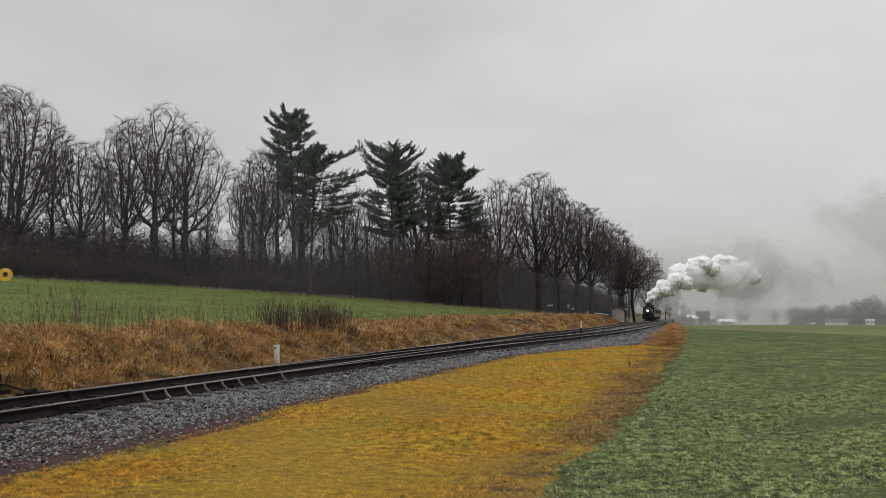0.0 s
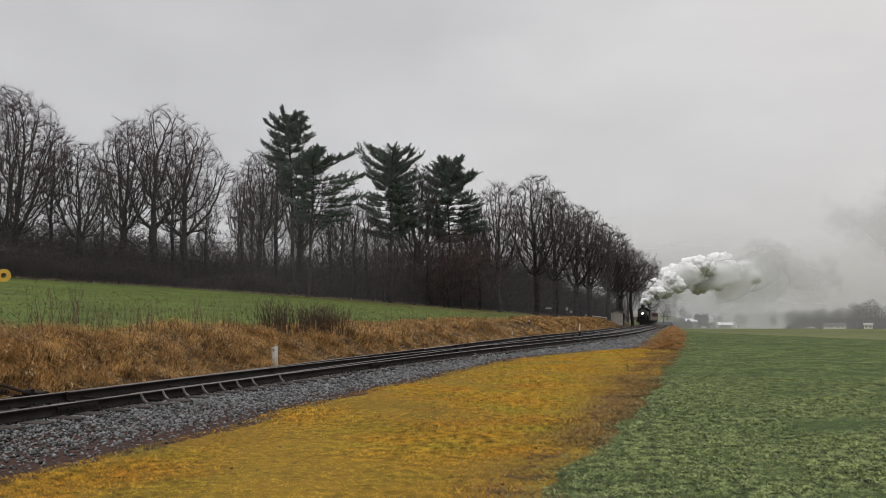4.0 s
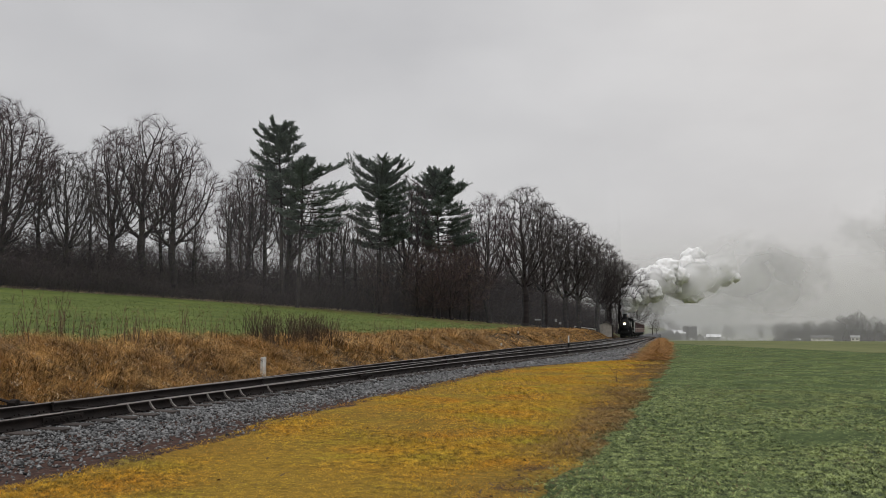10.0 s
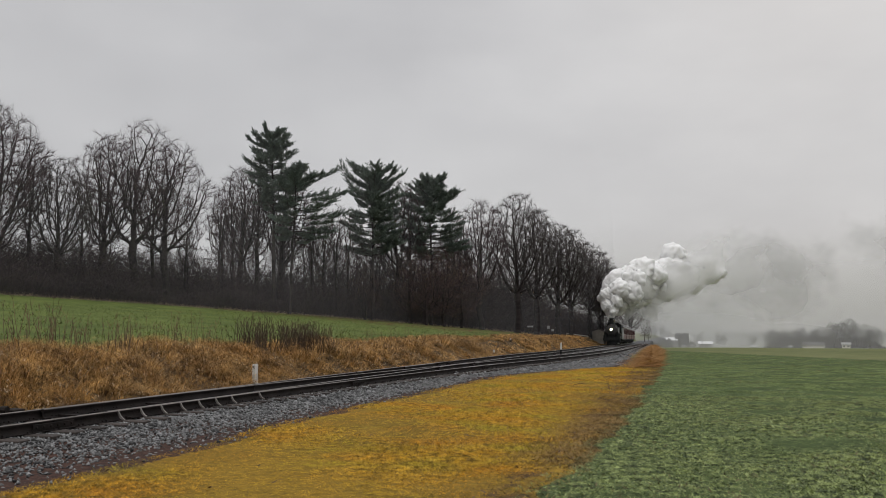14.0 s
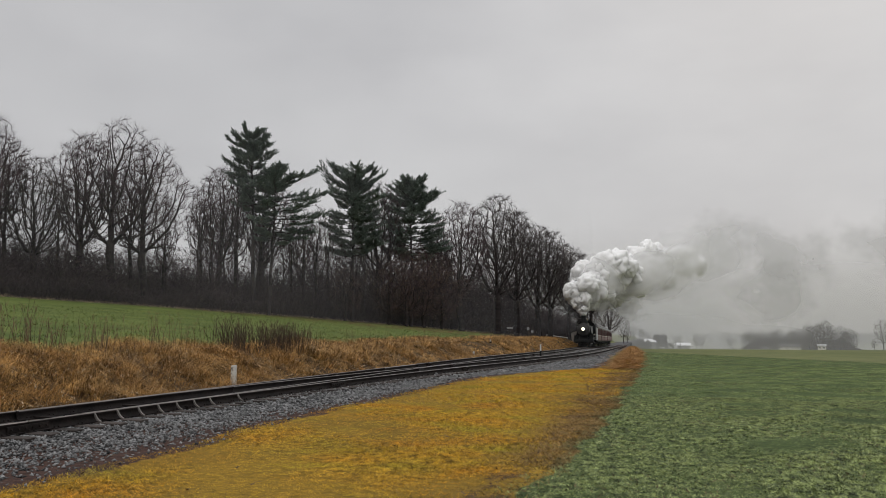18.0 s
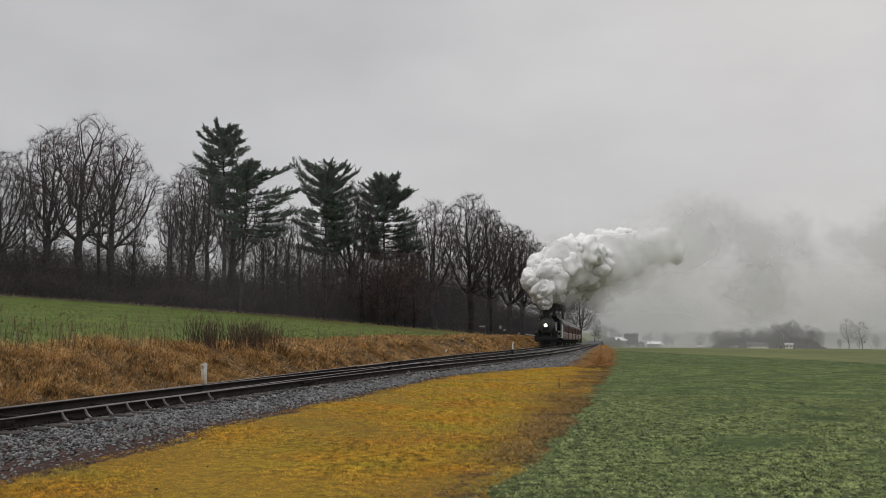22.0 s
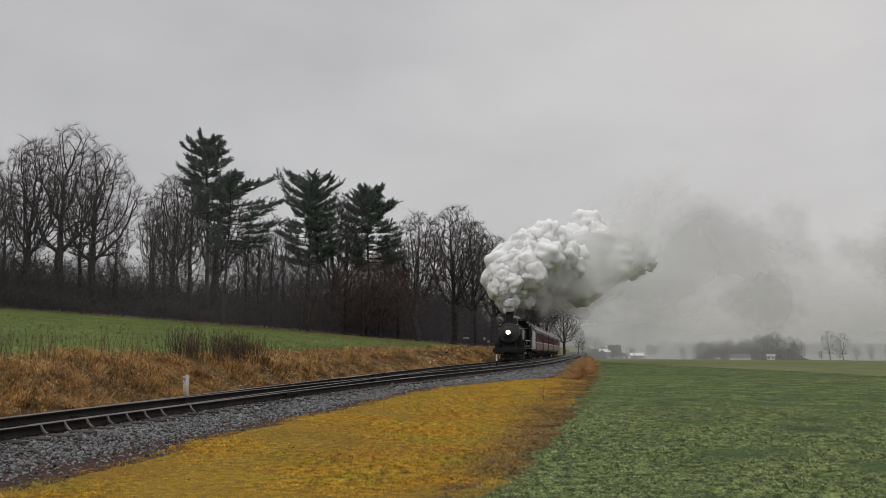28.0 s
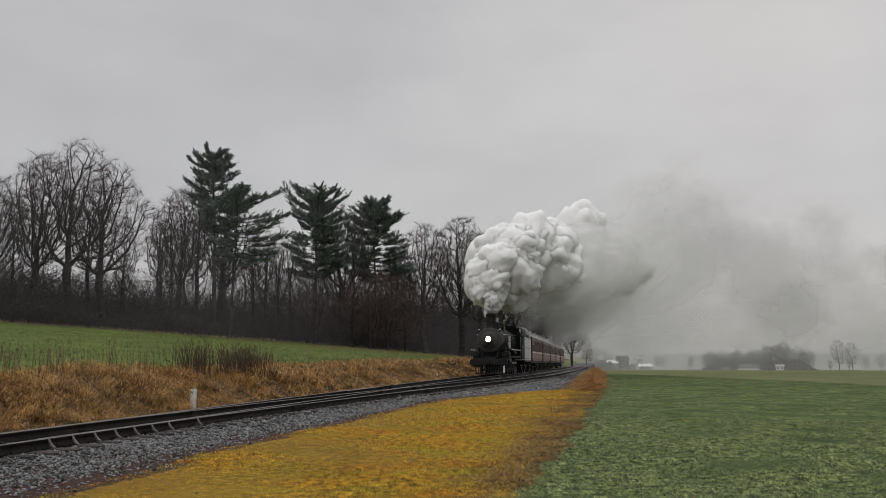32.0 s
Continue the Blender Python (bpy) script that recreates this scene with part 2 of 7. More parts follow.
def land(x, y):
    """Height of the ground."""
    x, y = np.asarray(x, float), np.asarray(y, float)
    left, right = xa(y) - 0.75, xb(y) + 0.75
    bed = zr(y) - 0.22
    d = np.hypot(x, y)
    base = np.interp(d, [0, 84, 300, 800, 1400, 2500, 4000], [0, 0, -3.4, -11.0, -8.0, 20, 60])
    flat = np.minimum(base, bed - 0.13) * (1 - ease(60, 140, y)) + np.minimum(base, bed - 0.13) * ease(60, 140, y)
    pad = np.clip(1.35 + 0 * y, 0.5, 9)
    z = flat + (bed - flat) * (1 - ease(right + 0.35, right + pad, x))
    ridge = 0.55 * np.exp(-((x + 1.95 + 0.03 * (y - 50)) / 0.5) ** 2) * ease(40, 50, y) * (1 - ease(110, 150, y))
    z = np.maximum(z, flat + ridge)
    toe = left - 1.5
    top = toe - 2.7
    h = bank_top(y)
    zb = bed - 0.05 + (h - bed + 0.05) * ease(0, 1, (toe - x) / 2.7)
    run = np.clip(top - x, 0, None)
    zb = zb + 0.092 * np.minimum(run, 70) * (1 - 0.3 * ease(110, 170, y)) + 0.03 * np.clip(run - 70, 0, 300)
    zb = zb + 3.4 * ease(-1, 15, np.interp(y, WOOD_Y, WOOD_X) - x) * (1 - 0.8 * ease(115, 165, y))
    z = np.where(x < toe, zb, np.where(x < left, bed - 0.05 * ease(0, 1, (left - x) / 1.5), z))
    rough = np.sin(x * 2.1 + y * 0.7) * np.sin(y * 1.7 - x * 0.4) + 0.6 * np.sin(x * 2.9) * np.sin(y * 2.3 + x)
    return z + rough * np.where(d < 120, np.where(x > -7, 0.012, np.where(x < toe, 0.04, 0.0)), 0.0)


# ---- ground ----


def blend_noise(n, l, co, scale, detail=4, rough=0.55):
    t = n.new("ShaderNodeTexNoise")
    t.inputs["Scale"].default_value, t.inputs["Detail"].default_value, t.inputs["Roughness"].default_value = scale, detail, rough
    l.new(co, t.inputs["Vector"])
    return t.outputs[0]


def ground_material():
    """One material for the whole sheet: each zone's weight is stored on the mesh, its edge broken up by noise."""
    m = material("soil_and_sward", 0.95, 0.0, 0.15)
    n, l = m.node_tree.nodes, m.node_tree.links
    b = n["Principled BSDF"]
    co = n.new("ShaderNodeTexCoord").outputs["Object"]
    broad = blend_noise(n, l, co, 0.02, 3)
    edge, patch, grain, speck = blend_noise(n, l, co, 1.1, 5, 0.65), blend_noise(n, l, co, 0.35), blend_noise(n, l, co, 9, 4), blend_noise(n, l, co, 45, 2)

    def pair(dark, light, *facs):
        total = facs[0]
        for f in facs[1:]:
            a = n.new("ShaderNodeMath")
            a.operation = "ADD"
            l.new(total, a.inputs[0]), l.new(f, a.inputs[1])
            total = a.outputs[0]
        r = n.new("ShaderNodeMapRange")
        r.inputs["From Min"].default_value, r.inputs["From Max"].default_value = 0.38 * len(facs), 0.62 * len(facs)
        l.new(total, r.inputs["Value"])
        x = n.new("ShaderNodeMixRGB")
        x.inputs[1].default_value, x.inputs[2].default_value = (*dark, 1), (*light, 1)
        l.new(r.outputs[0], x.inputs[0])
        return x.outputs[0]

    colour = pair((0.078, 0.094, 0.036), (0.165, 0.172, 0.072), broad, patch, grain)
    zones = (
        ("crop", (0.02, 0.034, 0.011), (0.088, 0.125, 0.04), (patch, grain, speck)),
        ("upland", (0.05, 0.075, 0.017), (0.13, 0.16, 0.038), (patch, grain)),
        ("lawn", (0.085, 0.056, 0.01), (0.32, 0.192, 0.022), (patch, grain, speck)),
        ("mud", (0.018, 0.011, 0.009), (0.085, 0.045, 0.034), (grain, speck)),
        ("stone", (0.03, 0.03, 0.031), (0.15, 0.15, 0.153), (grain, speck)),
        ("straw", (0.034, 0.021, 0.011), (0.13, 0.078, 0.032), (patch, grain, speck)),
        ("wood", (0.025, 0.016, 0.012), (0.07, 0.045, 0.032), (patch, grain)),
    )
    for name, dark, light, facs in zones:
        at = n.new("ShaderNodeAttribute")
        at.attribute_name = name
        add = n.new("ShaderNodeMath")
        add.operation = "ADD"
        l.new(at.outputs["Fac"], add.inputs[0]), l.new(edge, add.inputs[1])
        r = n.new("ShaderNodeMapRange")
        r.inputs["From Min"].default_value, r.inputs["From Max"].default_value = 0.96, 1.04
        l.new(add.outputs[0], r.inputs["Value"])
        x = n.new("ShaderNodeMixRGB")
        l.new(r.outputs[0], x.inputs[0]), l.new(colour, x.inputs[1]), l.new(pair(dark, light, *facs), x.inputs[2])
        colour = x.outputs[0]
    l.new(colour, b.inputs["Base Color"])
    bp = n.new("ShaderNodeBump")
    bp.inputs["Strength"].default_value, bp.inputs["Distance"].default_value = 0.6, 0.05
    l.new(grain, bp.inputs["Height"])
    l.new(bp.outputs[0], b.inputs["Normal"])
    return m


def wood_edge(y):
    return np.interp(y, WOOD_Y, WOOD_X)


def stone_edge(y):
    """The right-hand limit of the ballast."""
    return np.interp(y, [-60, 12, 14, 31, 36, 40, 43, 60, 420], [-7.25, -7.25, -7.6, -7.4, -6.6, -5.0, -3.4, -3.6, -14]) 


def crop_edge(y):
    return np.interp(y, [-60, 12, 16, 24, 44, 84, 160, 420], [-1.5, -1.46, -1.36, -1.25, -1.25, -1.9, -3.2, -9]) + 0.07 * np.sin(1.3 * y) + 0.06 * np.sin(3.1 * y + 1) + 0.04 * np.sin(6.7 * y)


def make_ground():
    xs = np.concatenate([-np.geomspace(2500, 82, 26), np.arange(-80, -19, 1.5), np.arange(-18, 0.5, 0.2), np.arange(1, 60, 2.0), np.geomspace(62, 2500, 26)])
    ys = np.concatenate([-np.geomspace(400, 12, 8), np.arange(-10, 6, 2.0), np.arange(6, 48, 0.3), np.arange(48.5, 130, 1.2), np.arange(132, 420, 6.0), np.geomspace(425, 3800, 30)])
    X, Y = np.meshgrid(xs, ys)
    Z = land(X, Y)
    nx, ny = len(xs), len(ys)
    idx = np.arange(nx * ny).reshape(ny, nx)
    faces = np.stack([idx[:-1, :-1], idx[:-1, 1:], idx[1:, 1:], idx[1:, :-1]], -1).reshape(-1, 4)
    ob = part("ground", (np.stack([X, Y, Z], -1).reshape(-1, 3), faces), ground_material())
    me = ob.data

    def zone(name, w):
        a = me.attributes.new(name, "FLOAT", "POINT")
        a.data.foreach_set("value", np.clip(w, 0, 1).astype(np.float32).ravel())

    def inside(v, lo, hi, soft):
        """1 within lo..hi, 0 outside, linear over soft, 0.5 at the limits."""
        return np.clip(0.5 + np.minimum(v - lo, hi - v) / soft, 0, 1)

    se, ce = stone_edge(Y), crop_edge(Y)
    toe = xa(Y) - 2.25
    behind = Y > -400
    mud = np.interp(Y, [8, 12, 16, 24, 30], [1.9, 1.55, 0.85, 0.25, 0.1])
    zone("crop", inside(X, ce - 0.03, 420, 0.35) * inside(Y + 3.0 * np.clip(X, -1, 400), -400, 94, 10))
    zone("upland", inside(X, -420, toe - 3.2, 1.0) * inside(Y, -400, 190, 20))
    zone("lawn", inside(X, se + 0.25, ce - 0.03, 0.35) * inside(Y, -400, 46, 4))
    zone("mud", np.maximum(inside(X, se - 0.4 - mud, se + 0.4, 1.0), 0.4 * inside(X, ce - 0.6, ce + 0.05, 0.9)) * inside(Y, -400, 60, 4))
    zone("stone", inside(X, toe + 0.75, se - 0.1 - mud, 0.9) * behind)
    ridge = inside(X, -3.0 - 0.03 * (Y - 50), ce - 0.05, 0.7) * inside(Y, 43, 150, 4)
    zone("straw", np.maximum(np.maximum(ridge, 0.55 * inside(X, ce - 0.9, ce + 0.05, 0.9) * inside(Y, -400, 60, 4)), np.maximum(0.5 * ease(58, 88, Y) * inside(X, -70, toe, 1.0) * inside(Y, 0, 200, 10), inside(X, toe - 3.4 - 0.09 * np.clip(Y - 60, 0, 90), toe + 0.25, 0.9) * inside(Y, -400, 200, 10))))
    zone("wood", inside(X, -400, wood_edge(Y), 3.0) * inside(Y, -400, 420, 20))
    me.polygons.foreach_set("use_smooth", np.ones(len(me.polygons), dtype=bool))
    return tagged(ob, "rolling farmland with winter crop, yellowed verge and gravel", "ground", kind="structure")


make_ground()

# ---- plants: blades, bare trees, pines ----
RNG = np.random.default_rng(7)


def blades(pos, height, width, lean, droop=0.25, steps=2, rng=RNG, aim=None):
    """Tapered grass blades from arrays of base points, heights and widths; returns verts, faces (quads folded to a tip)."""
    n = len(pos)
    a = rng.uniform(0, 2 * math.pi, n)
    b = rng.uniform(0, 2 * math.pi, n) if aim is None else np.broadcast_to(aim, n) + rng.normal(0, 0.45, n)
    side = np.stack([np.cos(a), np.sin(a), np.zeros(n)], -1) * (width / 2)[:, None]
    out = np.stack([np.cos(b), np.sin(b), np.zeros(n)], -1)
    ln = np.abs(rng.normal(lean, lean * 0.6 + 0.02, n))
    rows = []
    for k in range(steps + 1):
        u = k / steps
        rise = height * (u - droop * u * u * u)
        off = out * (height * (ln * u + droop * 0.9 * u ** 2.2))[:, None]
        c = pos + off
        c[:, 2] += rise
        w = 1 - 0.88 * u
        rows += [c - side * w, c + side * w]
    v = np.stack(rows, 1)
    base = (np.arange(n) * (2 * steps + 2))[:, None, None]
    f = np.array([[2 * k, 2 * k + 1, 2 * k + 3, 2 * k + 2] for k in range(steps)])[None]
    return v.reshape(-1, 3), (base + f).reshape(-1, 4)


def tubes(segs, sides):
    """Round bars from an array of rows (ax, ay, az, bx, by, bz, ra, rb)."""
    s = np.asarray(segs, float)
    a, b = s[:, 0:3], s[:, 3:6]
    d = b - a
    d /= np.linalg.norm(d, axis=1, keepdims=True) + 1e-9
    ref = np.where(np.abs(d[:, 2:3]) < 0.9, np.array([[0, 0, 1.0]]), np.array([[1.0, 0, 0]]))
    u = np.cross(d, ref)
    u /= np.linalg.norm(u, axis=1, keepdims=True) + 1e-9
    w = np.cross(d, u)
    ang = 2 * math.pi * np.arange(sides) / sides
    ring = u[:, None, :] * np.cos(ang)[None, :, None] + w[:, None, :] * np.sin(ang)[None, :, None]
    v = np.concatenate([a[:, None] + ring * s[:, 6][:, None, None], b[:, None] + ring * s[:, 7][:, None, None]], 1)
    i = np.arange(sides)
    f = np.stack([i, (i + 1) % sides, (i + 1) % sides + sides, i + sides], -1)
    return v.reshape(-1, 3), (np.arange(len(s))[:, None, None] * 2 * sides + f[None]).reshape(-1, 4)


def ribbons(segs, rng, tip=False):
    """Thin flat shoots for the same rows, each turned at random; tip: one pointed triangle instead of a strip."""
    s = np.asarray(segs, float)
    a, b = s[:, 0:3], s[:, 3:6]
    u = np.cross(b - a, rng.normal(0, 1, a.shape))
    u /= np.linalg.norm(u, axis=1, keepdims=True) + 1e-9
    ra, rb = s[:, 6:7] * 1.35, s[:, 7:8] * 1.35
    if tip:
        return np.stack([a - u * ra, a + u * ra, b], 1).reshape(-1, 3), np.arange(3 * len(s)).reshape(-1, 3)
    return np.stack([a - u * ra, a + u * ra, b + u * rb, b - u * rb], 1).reshape(-1, 3), np.arange(4 * len(s)).reshape(-1, 4)


def join(*pieces):
    vs, fs, o = [], [], 0
    for v, f in pieces:
        vs.append(v)
        fs.append(f + o)
        o += len(v)
    return np.concatenate(vs), np.concatenate(fs)


def flecks(pos, size, rng):
    """Small loose triangles at the given points, turned at random."""
    n = len(pos)
    a = rng.normal(0, 1, (n, 3))
    a /= np.linalg.norm(a, axis=1, keepdims=True)
    b = np.cross(a, rng.normal(0, 1, (n, 3)))
    b /= np.linalg.norm(b, axis=1, keepdims=True)
    a, b = a * size[:, None], b * size[:, None]
    return np.stack([pos + a, pos - 0.5 * a + 0.87 * b, pos - 0.5 * a - 0.87 * b], 1).reshape(-1, 3), np.arange(3 * n).reshape(-1, 3)


def colonise(rng, height, radius, base, stems, points, step, up, shape, lean=0.0, level=-0.2):
    """A bare tree that grows towards buds scattered through its crown: node places, parents, directions and radii.
    base: where the crown begins, as a share of the height; shape: 0 a dome on an upright vase, 1 a full oval; level: least rise of a branch."""
    n = points * 3
    z = base + (1 - base) * rng.uniform(0, 1, n)
    w = (z - base) / (1 - base)
    prof = np.sqrt(np.clip(1 - w ** 2.4, 0, 1)) * (0.35 + 0.65 * np.clip(w / 0.5, 0, 1)) * (1 - shape) + np.sqrt(np.clip(1 - (2 * w - 0.95) ** 2, 0, 1)) * shape
    a = rng.uniform(0, 2 * math.pi, n)
    rag = 1 + 0.13 * np.sin(3 * a + 5 * w) + 0.1 * np.sin(5 * a - 7 * w + 2)
    r = rng.uniform(0, 1, n) ** 0.42 * prof * radius * rag
    keep = rng.uniform(0, 1, n) < prof ** 1.6 + 0.05
    buds = np.stack([r * np.cos(a) + lean * z * height, r * np.sin(a), z * height * rng.uniform(0.985, 1.015, n)], -1)[keep][:points]
    pos, par, way = [], [], []
    for k in range(stems):
        t = 2 * math.pi * k / stems + rng.uniform(0, 1)
        out = 0.0 if stems == 1 else rng.uniform(0.1, 0.32)
        d = np.array([math.cos(t) * out + lean, math.sin(t) * out, 1.0])
        p = np.array([math.cos(t), math.sin(t), 0.0]) * (0.0 if stems == 1 else 0.35) + np.array([0, 0, -0.3])
        last = -1
        for _ in range(max(2, int((base * height * rng.uniform(0.6, 1.0) + 0.3) / step))):
            pos.append(p.copy()), par.append(last), way.append(d / np.linalg.norm(d))
            last = len(pos) - 1
            d = d + rng.normal(0, 0.05, 3) * np.array([1, 1, 0.2])
            p = p + d / np.linalg.norm(d) * step
    P, W = np.array(pos), np.array(way)
    gap = np.linalg.norm(buds[:, None] - P[None], axis=2)
    near, far = gap.argmin(1), gap.min(1)
    kids = np.zeros(len(P), int)
    for _ in range(90):
        if len(buds) == 0:
            break
        pull = np.zeros_like(P)
        v = buds - P[near]
        np.add.at(pull, near, v / (np.linalg.norm(v, axis=1, keepdims=True) + 1e-6))
        hot = np.unique(near)
        hot = hot[kids[hot] < 3]
        if len(hot) == 0:
            break
        d = pull[hot] / (np.linalg.norm(pull[hot], axis=1, keepdims=True) + 1e-6)
        d = d + 0.75 * W[hot] + rng.normal(0, 0.2, d.shape) + np.array([0, 0, up])
        d[:, 2] = np.maximum(d[:, 2], level)
        d /= np.linalg.norm(d, axis=1, keepdims=True)
        fresh = P[hot] + d * step
        kids[hot] += 1
        first = len(P)
        P, W = np.concatenate([P, fresh]), np.concatenate([W, d])
        par += list(hot)
        kids = np.concatenate([kids, np.zeros(len(fresh), int)])
        gap = np.linalg.norm(buds[:, None] - fresh[None], axis=2)
        closer = gap.min(1) < far
        near = np.where(closer, gap.argmin(1) + first, near)
        far = np.minimum(far, gap.min(1))
        live = far > 0.95 * step
        buds, near, far = buds[live], near[live], far[live]
    par = np.array(par)
    thick = np.zeros(len(P))
    for i in range(len(P) - 1, -1, -1):
        thick[i] = max(thick[i], 0.0115 ** 2.15)
        if par[i] >= 0:
            thick[par[i]] += thick[i]
    return P, par, W, thick ** (1 / 2.15)


def bare_tree(seed, height, radius, label, twig=None, base=0.22, stems=1, points=900, step=0.42, up=0.25, shape=0.4, lean=0.0, shoots=5, slim=1.25, leaves=0, level=-0.2):
    """A leafless tree: trunk and limbs, and a crown of fine twigs that point up and outwards."""
    rng = np.random.default_rng(seed)
    P, par, W, R = colonise(rng, height, radius, base, stems, points, step, up, shape, lean, level)
    R = np.where(R > 0.03, R * slim, R)
    t = thing("bare_tree", label, "tree", group="bare trees of the wood")
    i = np.nonzero(par >= 0)[0]
    segs = np.concatenate([P[par[i]], P[i], np.minimum(R[par[i]], R[i] * 1.25)[:, None], R[i][:, None]], 1)
    foot = np.array([(*(P[k] - np.array([0, 0, 0.3])), *P[k], R[k] * 1.5, R[k] * 1.05) for k in np.nonzero(par < 0)[0]])
    part("trunk", join(tubes(np.concatenate([segs[segs[:, 7] > 0.10], foot]), 7), tubes(segs[(segs[:, 7] <= 0.10) & (segs[:, 7] > 0.042)], 4)), BARK, t)
    v, f = ribbons(segs[segs[:, 7] <= 0.042], rng)
    thin = np.nonzero(R < 0.034)[0]
    own = np.repeat(thin, shoots)
    d = W[own] * 0.8 + rng.normal(0, 0.5, (len(own), 3)) + np.array([0, 0, 0.3])
    d /= np.linalg.norm(d, axis=1, keepdims=True)
    start = P[own] - W[own] * step * rng.uniform(0, 1, (len(own), 1))
    tip = start + d * rng.uniform(0.4, 1.35, (len(own), 1)) * height / 20
    v2, f2 = ribbons(np.concatenate([start, tip, np.full((len(own), 1), 0.0088), np.zeros((len(own), 1))], 1), rng, tip=True)
    part("crown", (np.concatenate([v, v2]), np.concatenate([f[:, [0, 1, 2]], f[:, [0, 2, 3]], f2 + len(v)])), twig or TWIG, t)
    if leaves:
        own = rng.choice(thin, leaves)
        part("withered_leaves", flecks(P[own] + rng.normal(0, 0.3, (leaves, 3)), rng.uniform(0.035, 0.07, leaves), rng), RUSSET, t)
    return t


def pine_tree(seed, height, bare, label, reach, boughs=46, tilt=0.0, rise=0.25, dead=5):
    """A white pine: a bare lower trunk, boughs of uneven length that turn up at their ends, needles in tufts along their outer half.
    reach: rows of (height in the crown from 0 to 1, reach to its left, reach to its right)."""
    rng = np.random.default_rng(seed)
    t = thing("pine_tree", label, "tree", group="pines of the wood")
    wood, tufts, pts = [], [], []
    p, n = Vector((0, 0, -0.3)), 14
    for k in range(n):
        q = Vector((tilt * (k + 1) + rng.normal(0, 0.07), rng.normal(0, 0.07), height * (k + 1) / n))
        r0, r1 = 0.0125 * height * (1 - k / n) + 0.03, 0.0125 * height * (1 - (k + 1) / n) + 0.03
        wood.append((*p, *q, r0, r1))
        pts.append(q)
        p = q
    rows = np.array(reach)

    def on_trunk(z):
        f = z / height * n - 1
        i = max(0, min(n - 2, int(f)))
        return pts[i].lerp(pts[i + 1], min(1, max(0, f - i)))

    def spray(c, d, size):
        tufts.append((*c, size, *d))

    for k in range(boughs + dead):
        u = (k - dead) / boughs + rng.normal(0, 0.012)
        z = height * (bare + (0.975 - bare) * min(1.0, u if u > 0 else u * 2.2))
        base = on_trunk(z)
        a = k * 2.4 + rng.normal(0, 0.5)
        side = 0.5 + 0.5 * math.cos(a)
        want = np.interp(u, rows[:, 0], rows[:, 1]) * (1 - side) + np.interp(u, rows[:, 0], rows[:, 2]) * side
        length = max(0.5, want * (rng.uniform(0.35, 1.12) if k % 3 else rng.uniform(0.9, 1.2)))
        if u < 0:
            length = rng.uniform(0.6, 1.8)
        d = Vector((math.cos(a), 0.85 * math.sin(a), rise * rng.uniform(0.2, 1.3) + 0.7 * max(0, u) ** 3)).normalized()
        q0, r = base.copy(), 0.055 * (1 - 0.6 * max(0, u)) + 0.018
        steps = 7
        for s_ in range(steps):
            d = (d + Vector((rng.normal(0, 0.09), rng.normal(0, 0.09), -0.05 if s_ < 3 else 0.08))).normalized()
            q1 = q0 + d * length / steps
            wood.append((*q0, *q1, r * (1 - 0.13 * s_), r * (1 - 0.13 * (s_ + 1))))
            if u > 0 and s_ >= (0 if u > 0.72 else 2):
                for _ in range(7 if u > 0.55 else 6):
                    m = rng.choice((-1, 1))
                    flat = Vector((-d.y, d.x, 0)).normalized()
                    e = (d * rng.uniform(0.4, 1.0) + flat * m * rng.uniform(0.3, 1.0) + Vector((0, 0, rng.uniform(0.0, 0.45)))).normalized()
                    b0 = q0.lerp(q1, rng.uniform(0, 1))
                    far = rng.uniform(0.35, 1.1) * (0.7 + 0.12 * length)
                    b1 = b0 + e * far
                    wood.append((*b0, *b1, 0.014, 0.006))
                    for g in range(5):
                        spray(b0.lerp(b1, 0.3 + 0.75 * g / 4), e * 0.9 + Vector((0, 0, 0.35)), rng.uniform(0.26, 0.42))
            q0 = q1
        if u > 0:
            for _ in range(3):
                spray(q0, d, 0.42)
    for g in range(6):
        spray(pts[-1] + Vector((rng.normal(0, 0.3), rng.normal(0, 0.3), -0.2 * g + 0.1)), Vector((0, 0, 1.2)), 0.42)
    c = np.array(tufts)
    m = 6
    cc = np.repeat(c, m, 0)
    dirs = rng.normal(0, 0.5, (len(cc), 3)) + cc[:, 4:7]
    dirs /= np.linalg.norm(dirs, axis=1, keepdims=True)
    st = cc[:, :3] + rng.normal(0, 0.05, (len(cc), 3))
    tip = st + dirs * (cc[:, 3] * rng.uniform(0.6, 1.0, len(cc)))[:, None]
    sd = np.cross(dirs, rng.normal(0, 1, dirs.shape))
    sd /= np.linalg.norm(sd, axis=1, keepdims=True)
    sd *= 0.036
    v = np.stack([st - sd, st + sd, tip], 1).reshape(-1, 3)
    w = np.array(wood)
    part("trunk", join(tubes(w[w[:, 6] > 0.05], 6), tubes(w[w[:, 6] <= 0.05], 3)), BARK, t)
    part("crown", (v, np.arange(len(v)).reshape(-1, 3)), NEEDLE, t)
    return t


def at_sight(az, d):
    """The place d metres from the standpoint, az degrees right of the line of the track."""
    return d * math.sin(radians(az)), d * math.cos(radians(az))

# ---- the railway: rails, ties, turnout, ballast ----
GAUGE = 1.505
PROFILE = [(-0.07, 0), (0.07, 0), (0.07, 0.012), (0.012, 0.03), (0.010, 0.118), (0.034, 0.132), (0.036, 0.158), (0.026, 0.17), (-0.026, 0.17), (-0.036, 0.158), (-0.034, 0.132), (-0.010, 0.118), (-0.012, 0.03), (-0.07, 0.012)]


